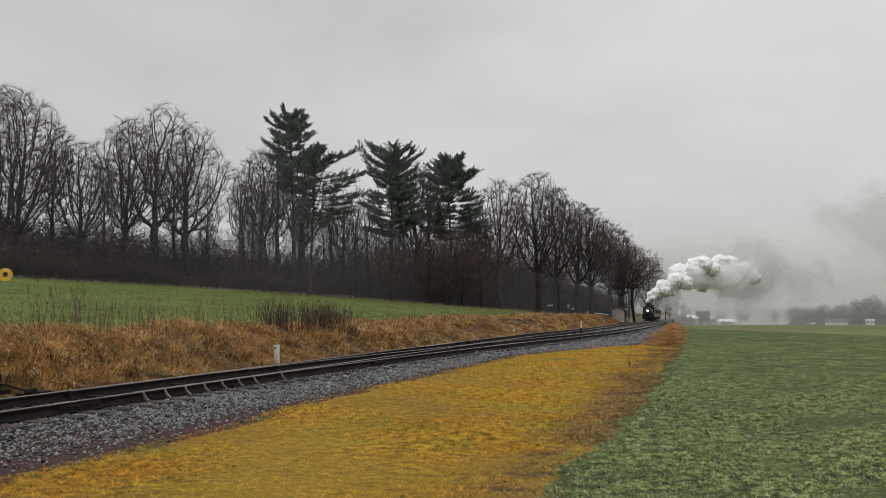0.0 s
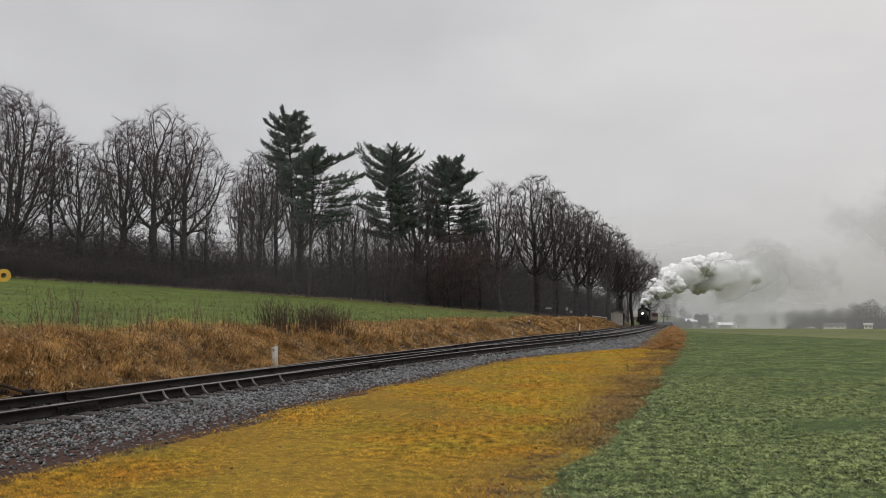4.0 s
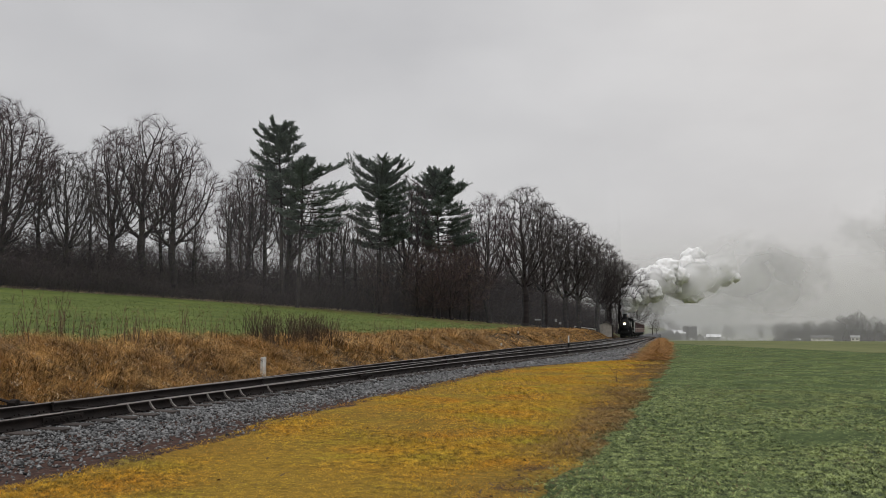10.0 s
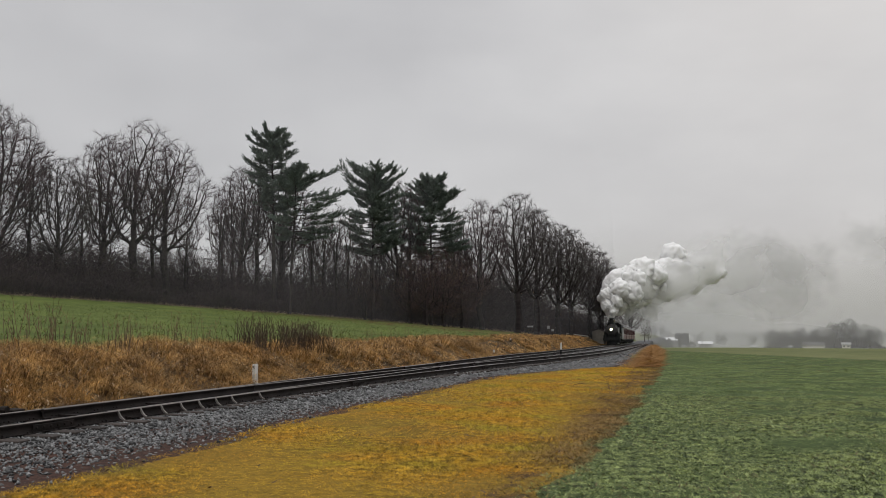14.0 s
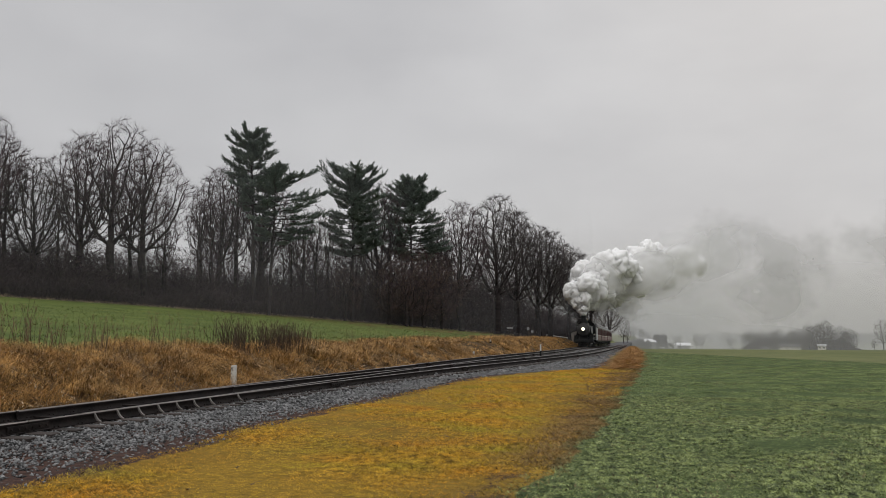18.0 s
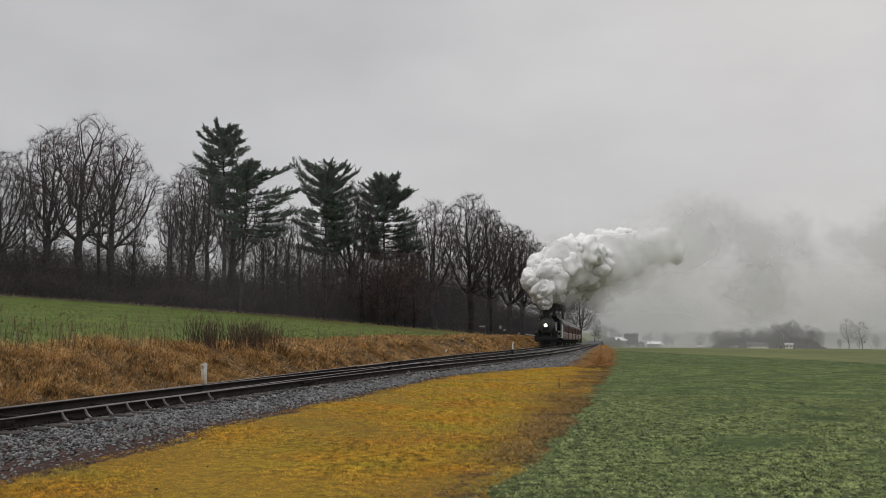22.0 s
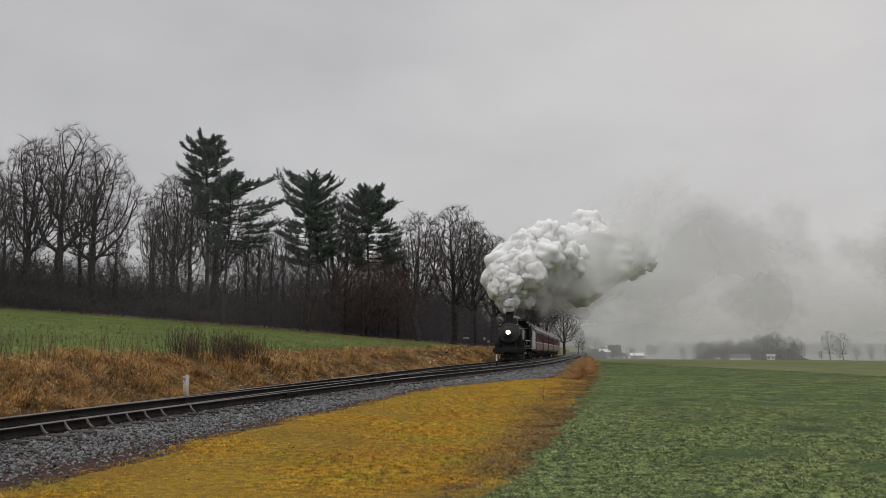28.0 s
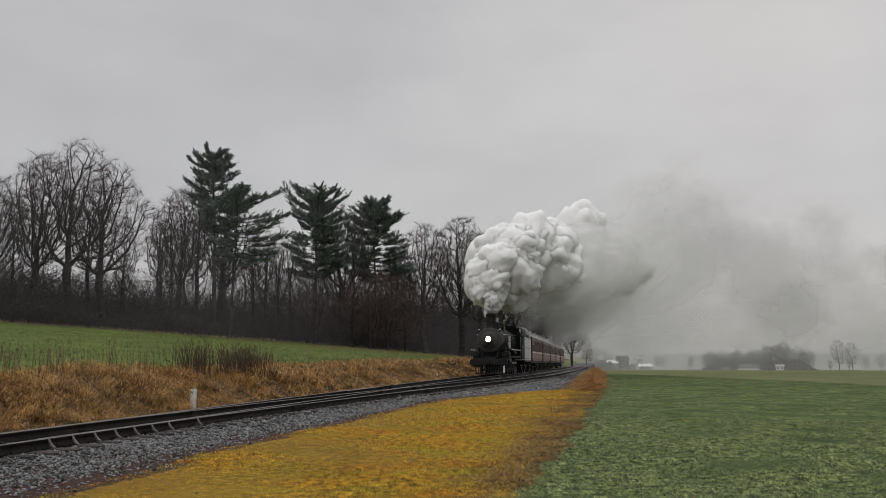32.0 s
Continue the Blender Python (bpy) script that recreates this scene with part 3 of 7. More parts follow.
def rail_mesh(f, off, y0, y1, step=0.75, lift=0.0):
    """A rolled rail along the line f(y) + off, its head's top at zr(y)."""
    n = max(2, int(round((y1 - y0) / step)) + 1)
    ys = np.linspace(y0, y1, n)
    prof = np.array(PROFILE)
    cx, cz = f(ys) + (off(ys) if callable(off) else off), zr(ys) - 0.17 + lift
    v = np.stack([cx[:, None] + prof[None, :, 0], np.repeat(ys[:, None], len(prof), 1), cz[:, None] + prof[None, :, 1]], -1).reshape(-1, 3)
    k = len(prof)
    i = np.arange(k)
    ring = np.stack([i, (i + 1) % k, (i + 1) % k + k, i + k], -1)
    faces = (np.arange(n - 1)[:, None, None] * k + ring[None]).reshape(-1, 4)
    return v, faces, k, n


def rail(f, off, y0, y1, parent, name="rail", lift=0.0, label=""):
    v, faces, k, n = rail_mesh(f, off, y0, y1, lift=lift)
    ob = part(name, (v, faces), RUST, parent, label)
    me = ob.data
    me.materials.append(SHINE)
    me.polygons.foreach_set("material_index", np.tile(np.isin(np.arange(k), (6, 7, 8)).astype(np.int32), n - 1))
    bm = B()
    bm.from_mesh(me)
    bm.verts.ensure_lookup_table()
    bm.faces.new([bm.verts[j] for j in range(k)])
    bm.faces.new([bm.verts[(n - 1) * k + j] for j in reversed(range(k))])
    bm.to_mesh(me)
    bm.free()
    return ob


def joint_bar(f, off, y, parent):
    """Fish plates with bolts on both sides of a rail joint."""
    bm = B()
    x, z = float(f(y)) + off, float(zr(y))
    for s in (-1, 1):
        box(bm, x + s * 0.018, x + s * 0.045, y - 0.45, y + 0.45, z - 0.145, z - 0.045, 0.006)
        for k in range(6):
            yy = y - 0.38 + 0.152 * k
            rod(bm, (x + s * 0.03, yy, z - 0.095), (x + s * 0.075, yy, z - 0.095), 0.019, sides=6)
    return part("joint_bar", bm, RUST, parent)


def make_tracks():
    main = thing("railway_track", "main railway track with rusty steel rails on wooden ties", "track")
    side = thing("side_track", "diverging side track with rusty steel rails on gravel ballast", "track")
    tagged(main, kind="structure")
    tagged(side, kind="structure")
    frog = float(SMOOTH_Y[np.argmin(np.abs((B_S - A_S) - GAUGE) + 100 * (SMOOTH_Y < 10))])
    h = GAUGE / 2
    lengths = 11.9
    # stock rails: the straight one of the main line, the curved one of the side track
    for f, off, parent, first, last, shift in ((xa, -h, main, -8, 215, 0.0), (xb, h, side, -8, 190, 4.6)):
        y = first - shift
        while y < last:
            rail(f, off, y + 0.004, y + lengths - 0.004, parent)
            if 5 < y < 150:
                joint_bar(f, off, y, parent)
            y += lengths
    # point rails, closure rails and the frog
    taper = lambda ys: h - 0.075 * np.clip((19 - ys) / 6, 0, 1) + 0.0
    for f, o, s, parent in ((xa, h, -1, main), (xb, -h, 1, side)):
        other = xb if f is xa else xa

        def gap(ys, f=f, s=s, other=other):
            """Keeps a point rail clear of the stock rail that it lies against."""
            want = f(ys) - s * h
            stock = other(ys) - s * h
            clear = (want - stock) * s
            return want - f(ys) + s * np.clip(0.074 - clear, 0, 0.074)

        rail(f, gap, 12.6, 20.0, parent, "point_rail", label="planed switch point rail")
        rail(f, o, 20.01, frog - 2.2, parent, "closure_rail")
        rail(f, o, frog - 2.1, frog + 2.6, parent, "frog", label="worn steel crossing frog")
        y = frog + 2.7
        joint_bar(f, o, y, parent)
        while y < (205 if parent is main else 185):
            rail(f, o, y + 0.004, y + lengths - 0.004, parent)
            if y < 150:
                joint_bar(f, o, y + lengths, parent)
            y += lengths
    rail(xa, -h + 0.12, frog - 2.4, frog + 2.4, main, "guard_rail")
    rail(xb, h - 0.12, frog - 2.4, frog + 2.4, side, "guard_rail")
    rail(xa, h - 0.12, frog - 0.4, frog + 3.2, main, "wing_rail")
    # rail braces on the outside of the stock rails beside the points
    for f, s, parent in ((xa, -1, main), (xb, 1, side)):
        for k in range(8):
            y = 12.75 + 0.62 * k + (0.55 if k == 7 else 0)
            x, z = float(f(y)) + s * h, float(zr(y))
            bm = B()
            pts = [(0.037, -0.012), (0.055, -0.018), (0.075, -0.05), (0.1, -0.09), (0.135, -0.125), (0.18, -0.15), (0.18, -0.17), (0.125, -0.155), (0.085, -0.125), (0.058, -0.085), (0.04, -0.05)]
            a = [bm.verts.new((x + s * p, y - 0.016, z + q)) for p, q in pts]
            b = [bm.verts.new((x + s * p, y + 0.016, z + q)) for p, q in pts]
            bm.faces.new(a), bm.faces.new(b[::-1])
            for i in range(len(pts)):
                bm.faces.new((a[i], a[(i + 1) % len(pts)], b[(i + 1) % len(pts)], b[i]))
            bmesh.ops.recalc_face_normals(bm, faces=bm.faces)
            part("rail_brace", bm, BRACE, parent, "forged steel rail brace, worn bright")
    # head rods of the switch, and plates under the points
    for y in (13.0, 15.6):
        bm = B()
        box(bm, float(xa(y)) - 1.4, float(xa(y)) + 0.9, y - 0.03, y + 0.03, float(zr(y)) - 0.16, float(zr(y)) - 0.12, 0.005)
        part("switch_rod", bm, RUST, main)
    # ties: one shape, tops just proud of the stones
    rng = np.random.default_rng(3)
    bm = B()
    box(bm, -0.5, 0.5, -0.115, 0.115, -0.16, 0.0, 0.012)
    tie_me = bpy.data.meshes.new("tie")
    bm.to_mesh(tie_me)
    bm.free()
    tie_me.materials.append(TIE)
    bm = B()
    box(bm, -0.11, 0.11, -0.09, 0.09, 0, 0.012, 0.003)
    for sx, sy in ((-0.085, 0.05), (0.085, -0.05), (0.085, 0.05), (-0.085, -0.05)):
        rod(bm, (sx, sy, 0.01), (sx, sy, 0.045), 0.014, 0.018, sides=5)
    plate_me = bpy.data.meshes.new("tie_plate")
    bm.to_mesh(plate_me)
    bm.free()
    plate_me.materials.append(RUST)
    for f, parent, first, last in ((xa, main, 4.0, 118.0), (xb, side, 44.0, 118.0)):
        y = first
        while y < last:
            wide = 2.6
            mid = float(f(y))
            if f is xa and 12.5 < y < 44:
                wide, mid = 2.6 + (float(xb(y)) - mid), mid + (float(xb(y)) - mid) / 2
            if f is xa and 11.5 < y < 14.2 and int(y * 2) % 2:
                wide, mid = wide + 1.1, mid - 0.55
            o = new("tie", tie_me)
            o.parent = parent
            o.matrix_basis = Matrix.Translation((mid + rng.normal(0, 0.03), y, float(zr(y)) - 0.172)) @ Matrix.Rotation(rng.normal(0, 0.012), 4, "Z") @ Matrix.Diagonal((wide, rng.uniform(0.9, 1.1), 1, 1))
            if y < 46:
                for g, off in ((xa, -h), (xb, h)):
                    p = new("tie_plate", plate_me)
                    p.parent = parent
                    p.matrix_basis = Matrix.Translation((float(g(y)) + off, y, float(zr(y)) - 0.171))
            y += 0.56 + rng.normal(0, 0.02)
    far = []
    for f in (xa, xb):
        for y in np.arange(118, 210, 0.58):
            bm2 = (float(f(y)), y, float(zr(y)) - 0.2)
            far.append((bm2[0] - 1.3, y, bm2[2], bm2[0] + 1.3, y, bm2[2], 0.11, 0.11))
    tagged(part("ties", tubes(np.array(far), 4), TIE, main), kind="stuff")


BRACE = noisy("brace_steel", (0.09, 0.08, 0.075), (0.28, 0.255, 0.24), 5.0, 60.0, 0.5, 0.4, 0.2)
make_tracks()

STONE = noisy("ballast_stone", (0.012, 0.012, 0.012), (0.26, 0.262, 0.262), 3.0, 40.0, 0.6, 0.0, 0.3, 0.35, per="island")


def stones(pos, size, rng, flat=0.7):
    """Broken stones, each an uneven eight-sided lump."""
    n = len(pos)
    base = np.array([[1, 0, 0], [0, 1, 0], [-1, 0, 0], [0, -1, 0], [0, 0, 1], [0, 0, -1.0]])
    v = base[None] * rng.uniform(0.55, 1.25, (n, 6, 1)) + rng.normal(0, 0.22, (n, 6, 3))
    v *= np.stack([np.ones(n), rng.uniform(0.6, 1.0, n), rng.uniform(flat - 0.25, flat + 0.2, n)], -1)[:, None, :]
    a = rng.uniform(0, 2 * math.pi, n)
    b = rng.normal(0, 0.6, n)
    ca, sa, cb, sb = np.cos(a), np.sin(a), np.cos(b), np.sin(b)
    x, y, z = v[..., 0], v[..., 1], v[..., 2]
    y, z = y * cb[:, None] - z * sb[:, None], y * sb[:, None] + z * cb[:, None]
    x, y = x * ca[:, None] - y * sa[:, None], x * sa[:, None] + y * ca[:, None]
    v = np.stack([x, y, z], -1) * size[:, None, None] + pos[:, None, :]
    f = np.array([[0, 1, 4], [1, 2, 4], [2, 3, 4], [3, 0, 4], [1, 0, 5], [2, 1, 5], [3, 2, 5], [0, 3, 5]])
    return v.reshape(-1, 3), (np.arange(n)[:, None, None] * 6 + f[None]).reshape(-1, 3)


def make_ballast():
    rng = np.random.default_rng(4)
    pieces = []
    for y0, y1, per, s0, s1 in ((6, 16, 820, 0.022, 0.046), (16, 30, 260, 0.03, 0.06), (30, 60, 45, 0.045, 0.085), (60, 115, 12, 0.06, 0.12)):
        n = int(per * (y1 - y0) * 5.0)
        y = rng.uniform(y0, y1, n)
        lo, hi = xa(y) - 2.1, stone_edge(y) + 0.4
        x = lo + (hi - lo) * rng.uniform(0, 1, n)
        thin = rng.uniform(0, 1, n) < np.clip((hi - x) / np.interp(y, [8, 12, 16, 24], [2.7, 2.3, 1.5, 1.0]), 0.08, 1) ** 1.6 * np.clip((x - lo) / 0.8, 0.15, 1)
        x, y = x[thin], y[thin]
        z = land(x, y) + rng.uniform(-0.01, 0.022, len(x))
        pieces.append(stones(np.stack([x, y, z], -1), rng.uniform(s0, s1, len(x)), rng))
    tagged(part("ballast", join(*pieces), STONE), "loose grey crushed-stone ballast, wet", "gravel", kind="stuff")


make_ballast()

# ---- grasses and weeds ----
LAWN = noisy("yellowed_grass", (0.13, 0.08, 0.011), (0.9, 0.55, 0.05), 6.0, 26.0, 0.75, bump=0, per="island", tints=(((0.62, 0.95, 0.9), 0.75, 0.8, 3.0), ((1.0, 0.72, 0.6), 0.5, 0.9, 11.0)), own=0.5, crisp=0.2)
CROP = noisy("winter_crop_leaf", (0.012, 0.024, 0.006), (0.39, 0.46, 0.165), 5.0, 17.0, 0.6, bump=0, per="island", spec=0.4, tints=(((0.75, 0.8, 0.75), 0.35, 0.7, 5.0),), own=0.6, crisp=0.2)
CROP_FAR = noisy("winter_crop_mass", (0.055, 0.085, 0.028), (0.33, 0.405, 0.15), 1.2, 6.0, 0.6, bump=0, per="island", own=0.6, crisp=0.25)
UPCROP = noisy("upland_crop_leaf", (0.045, 0.075, 0.018), (0.20, 0.25, 0.065), 0.5, 4.0, 0.6, bump=0, per="island", tints=(((1.1, 0.85, 0.7), 0.3, 0.7, 5.0),))
STRAW = noisy("dry_tall_grass", (0.06, 0.033, 0.013), (0.86, 0.53, 0.2), 2.2, 9.0, 0.85, bump=0, per="island", own=0.6, crisp=0.2, tints=(((0.55, 0.5, 0.47), 0.55, 0.8, 2.0), ((1.0, 0.88, 0.62), 0.4, 0.8, 9.0), ((0.42, 0.38, 0.36), 1.9, 0.9, 21.0)))
SEED = noisy("pale_seed_heads", (0.36, 0.26, 0.15), (0.62, 0.5, 0.34), 1.0, 8.0, 0.9, bump=0, per="island")
KNOLL = noisy("orange_dry_grass", (0.14, 0.07, 0.025), (0.46, 0.25, 0.085), 0.6, 4.0, 0.85, bump=0, per="island")
FRINGE = noisy("matted_dead_grass", (0.05, 0.032, 0.016), (0.36, 0.23, 0.085), 0.8, 5.0, 0.85, bump=0, per="island")
DARKWEED = noisy("dark_weed_stems", (0.035, 0.025, 0.02), (0.12, 0.08, 0.055), 1.0, 8.0, 0.9, bump=0, per="island")
WEED = noisy("dead_weed_stems", (0.06, 0.04, 0.028), (0.22, 0.142, 0.09), 1.0, 8.0, 0.9, bump=0, per="island")


def ground_points(x, y, sink=0.01):
    return np.stack([x, y, land(x, y) - sink], -1)


def lumpy(x, y, scale, seed):
    """A smooth field from 0 to 1 for clumped growth."""
    r = np.random.default_rng(seed)
    v = 0
    for k in range(6):
        a, p = r.uniform(0, 6.28), r.uniform(0, 6.28)
        s = scale * r.uniform(0.6, 1.7)
        v = v + np.sin((x * np.cos(a) + y * np.sin(a)) * s + p)
    return np.clip(0.5 + v / 5, 0, 1)


def make_verge():
    rng = np.random.default_rng(21)
    out = []
    for y0, y1, per, hgt, wid, st in ((5.6, 12, 4300, 0.036, 0.0078, 1), (12, 20, 1900, 0.042, 0.0115, 1), (20, 46, 480, 0.055, 0.02, 1)):
        n = int(per * (y1 - y0) * 6.2)
        y = rng.uniform(y0, y1, n)
        lo, hi = stone_edge(y) + 0.1, crop_edge(y) - 0.02
        x = lo + (hi - lo) * rng.uniform(0, 1, n)
        edge = np.minimum((x - lo) / 0.9, (hi - x) / 0.95)
        keep = rng.uniform(0, 1, n) < np.clip(edge + 1.1 * (lumpy(x, y, 2.3, 5) - 0.5), 0.3, 1)
        x, y = x[keep], y[keep]
        g = lumpy(x, y, 1.1, 6)
        h = hgt * rng.uniform(0.5, 1.4, len(x)) * (0.65 + 0.7 * g)
        out.append(blades(ground_points(x, y), h, wid * rng.uniform(0.7, 1.3, len(x)), 0.6, 0.35, st, rng))
    n = 20000
    y = rng.uniform(-9, 5.8, n)
    x = stone_edge(y) + 0.3 + 5.4 * rng.uniform(0, 1, n)
    out.append(blades(ground_points(x, y), rng.uniform(0.02, 0.06, n), rng.uniform(0.01, 0.02, n), 0.6, 0.35, 1, rng))
    n = 64000
    y = 6 + 40 * rng.uniform(0, 1, n)
    x = crop_edge(y) + 0.18 - np.abs(rng.normal(0, 0.6, n)) * np.interp(y, [9, 20, 46], [0.8, 1.0, 1.2])
    keep = rng.uniform(0, 1, n) < np.interp(y, [9, 16, 24], [1.0, 1.0, 1.0]) * np.clip(1.6 * lumpy(x, y, 1.6, 15), 0.1, 1)
    x, y = x[keep], y[keep]
    tagged(part("fringe_of_dead_grass", blades(ground_points(x, y), rng.uniform(0.03, 0.09, len(x)), 0.009 + 0.0005 * y, 0.8, 0.4, 1, rng), FRINGE), "dead brown grass fringe beside the crop", "grass", kind="stuff")
    tagged(part("verge_grass", join(*out), LAWN), "short yellowed grass on the mown verge", "grass", kind="stuff")


def make_crop():
    rng = np.random.default_rng(22)
    out, afar = [], []
    for y0, y1, per, hgt, wid, st in ((6.2, 13, 3400, 0.036, 0.019, 1), (13, 24, 1250, 0.042, 0.026, 1), (24, 48, 430, 0.042, 0.032, 1), (48, 90, 75, 0.045, 0.05, 1)):
        n = int(per * (y1 - y0) * (0.31 * y1 + 2.2))
        y = rng.uniform(y0, y1, n)
        lo = crop_edge(y) - 0.4
        x = lo + (0.31 * y1 + 2.2) * rng.uniform(0, 1, n)
        keep = (x < 0.31 * y + 0.8) & (y + 3 * np.maximum(x, -1) < 90 + rng.normal(0, 4, n)) & (rng.uniform(0, 1, n) < np.clip((x - lo) / 0.8, 0.04, 1) ** 1.5 * np.clip(0.72 + 0.5 * lumpy(x, y, 5.5, 8), 0, 1))
        x, y = x[keep], y[keep]
        h = hgt * rng.uniform(0.5, 1.35, len(x))
        (out if y0 < 20 else afar).append(blades(ground_points(x, y), h, wid * rng.uniform(0.6, 1.3, len(x)), 1.0, 0.35, st, rng))
    n = 26000
    y = rng.uniform(-9, 6.4, n)
    x = crop_edge(y) - 0.3 + 9 * rng.uniform(0, 1, n)
    out.append(blades(ground_points(x, y), rng.uniform(0.02, 0.05, n), rng.uniform(0.014, 0.026, n), 1.0, 0.35, 1, rng))
    tagged(part("field_crop", join(*out), CROP), "low green winter crop covering the field", "crop", kind="stuff")
    tagged(part("distant_crop", join(*afar), CROP_FAR), "low green winter crop farther out on the field", "crop", kind="stuff")
    # bare spots and dark stubble between the rows
    n = 9000
    y = 7 + 80 * rng.uniform(0, 1, n) ** 1.4
    x = crop_edge(y) + (0.31 * y + 2.2) * rng.uniform(0, 1, n)
    keep = (lumpy(x, y * 1.4, 1.3, 18) > 0.55) & (y + 3 * np.maximum(x, -1) < 96)
    x, y = x[keep], y[keep]
    tagged(part("dark_stubble", blades(ground_points(x, y), rng.uniform(0.03, 0.07, len(x)), 0.014 + 0.001 * y, 0.8, 0.3, 1, rng), WEED), "dark dead stubble scattered through the crop", "stubble", kind="stuff")
    out = []
    n = 30000
    y = rng.uniform(14, 90, n)
    x = xa(y) - 5.2 - rng.uniform(0, 1, n) ** 1.6 * 30
    out.append(blades(ground_points(x, y), rng.uniform(0.06, 0.16, n), rng.uniform(0.03, 0.06, n), 0.6, 0.3, 1, rng))
    tagged(part("upper_field_crop", join(*out), UPCROP), "low green crop on the sloping upper field", "crop", kind="stuff")


def bank_profile(y, u):
    """x across the bank: u = 0 at its foot, 1 at its top."""
    return xa(y) - 2.15 - 3.5 * u


def make_bank():
    rng = np.random.default_rng(23)
    out, heads, fine = [], [], []
    for y0, y1, per, hgt, wid, st in ((7, 30, 760, 0.72, 0.0115, 3), (30, 60, 400, 0.75, 0.018, 2), (60, 125, 90, 0.7, 0.045, 2), (125, 175, 40, 0.65, 0.07, 2)):
        n = int(per * (y1 - y0) * 3.7)
        tufts = n // 46
        own = np.arange(n) % tufts
        ty, tu = rng.uniform(y0, y1, tufts), rng.uniform(-0.02, 1.08, tufts)
        tx = bank_profile(ty, tu)
        clump = np.clip(1.5 * lumpy(tx, ty, 1.3, 9) - 0.2, 0, 1)
        tall = rng.uniform(0.45, 1.2, tufts) * (0.45 + 0.8 * clump) * np.clip(0.35 + 1.6 * tu, 0.3, 1)
        away = rng.normal(0, 0.11 + 1.2 * wid, (n, 2))
        x, y = tx[own] + away[:, 0], ty[own] + away[:, 1]
        keep = rng.uniform(0, 1, n) < (0.35 + 0.8 * clump[own]) * np.clip(tu[own] * 5 + 0.15, 0, 1)
        x, y, away, tall = x[keep], y[keep], away[keep], tall[own][keep]
        m = len(x)
        h = hgt * tall * rng.uniform(0.5, 1.15, m)
        # each tussock falls outwards like a fountain, a little more down the slope
        aim = np.arctan2(away[:, 1], away[:, 0] + 0.05)
        v, f = blades(ground_points(x, y), h, wid * rng.uniform(0.6, 1.4, m), 0.3, 0.78, st, rng, aim)
        out.append((v, f))
        pick = rng.uniform(0, 1, m) < (0.075 if y0 < 60 else 0.03)
        tips = v.reshape(m, 2 * st + 2, 3)[pick][:, -2:].mean(1)
        k = len(tips)
        heads.append(blades(tips, rng.uniform(0.06, 0.13, k), np.full(k, 0.02 if y0 < 30 else 0.035), 0.9, 0.7, 2, rng))
    tagged(part("bank_grass", join(*out), STRAW), "tall dry brown grass bent over on the bank", "grass", kind="stuff")
    tagged(part("grass_seed_heads", join(*heads), SEED), "pale drooping seed heads among dry grass", "grass", kind="stuff")
    # the knoll of dry grass between the ballast and the crop
    n = 34000
    y = 42 + 75 * rng.uniform(0, 1, n) ** 1.5
    mid, wide = -2.0 - 0.03 * (y - 50), 0.55
    x = mid + rng.normal(0, 0.95, n) * wide
    x = np.minimum(x, crop_edge(y) - 0.05)
    h = rng.uniform(0.18, 0.5, n) * (0.5 + 0.7 * lumpy(x, y, 1.8, 12))
    h *= 0.85
    tagged(part("knoll_grass", blades(ground_points(x, y), h, rng.uniform(0.012, 0.026, n), 0.9, 0.6, 1, rng), KNOLL), "matted orange-brown dry grass on a low knoll", "grass", kind="stuff")
    # tall stalks along the top of the bank, in loose groups
    for mid, wide, count, tallest in ((13.5, 0.9, 7, 1.0), (17.7, 0.55, 9, 1.25), (18.9, 0.3, 3, 1.15), (20.2, 0.6, 7, 1.0), (21.9, 0.35, 4, 1.2), (24.0, 0.9, 10, 1.15), (26.0, 0.5, 3, 0.8), (37.5, 1.8, 6, 0.9), (43, 2.5, 7, 0.9), (52, 3.5, 7, 0.9), (63, 4, 5, 0.8)):
        for k in range(count):
            y = mid + rng.normal(0, wide)
            weed_clump(rng, float(bank_profile(y, rng.uniform(0.72, 1.12))), y, int(rng.integers(3, 8)), tallest * rng.uniform(0.6, 1.1), 0.22, "dead weed stalks standing on the bank", upright=0.55)
    for k in range(20):
        y = 27.6 + 6.2 * k / 19
        weed_clump(rng, float(bank_profile(y, rng.uniform(0.5, 1.0))), y, 34, 0.62 + 0.35 * math.sin(k / 19 * 2.6 + 0.6) + rng.uniform(-0.12, 0.18), 0.28, "dark clump of dead weed stems on the bank", leaves=1, upright=0.7, stem=DARKWEED)


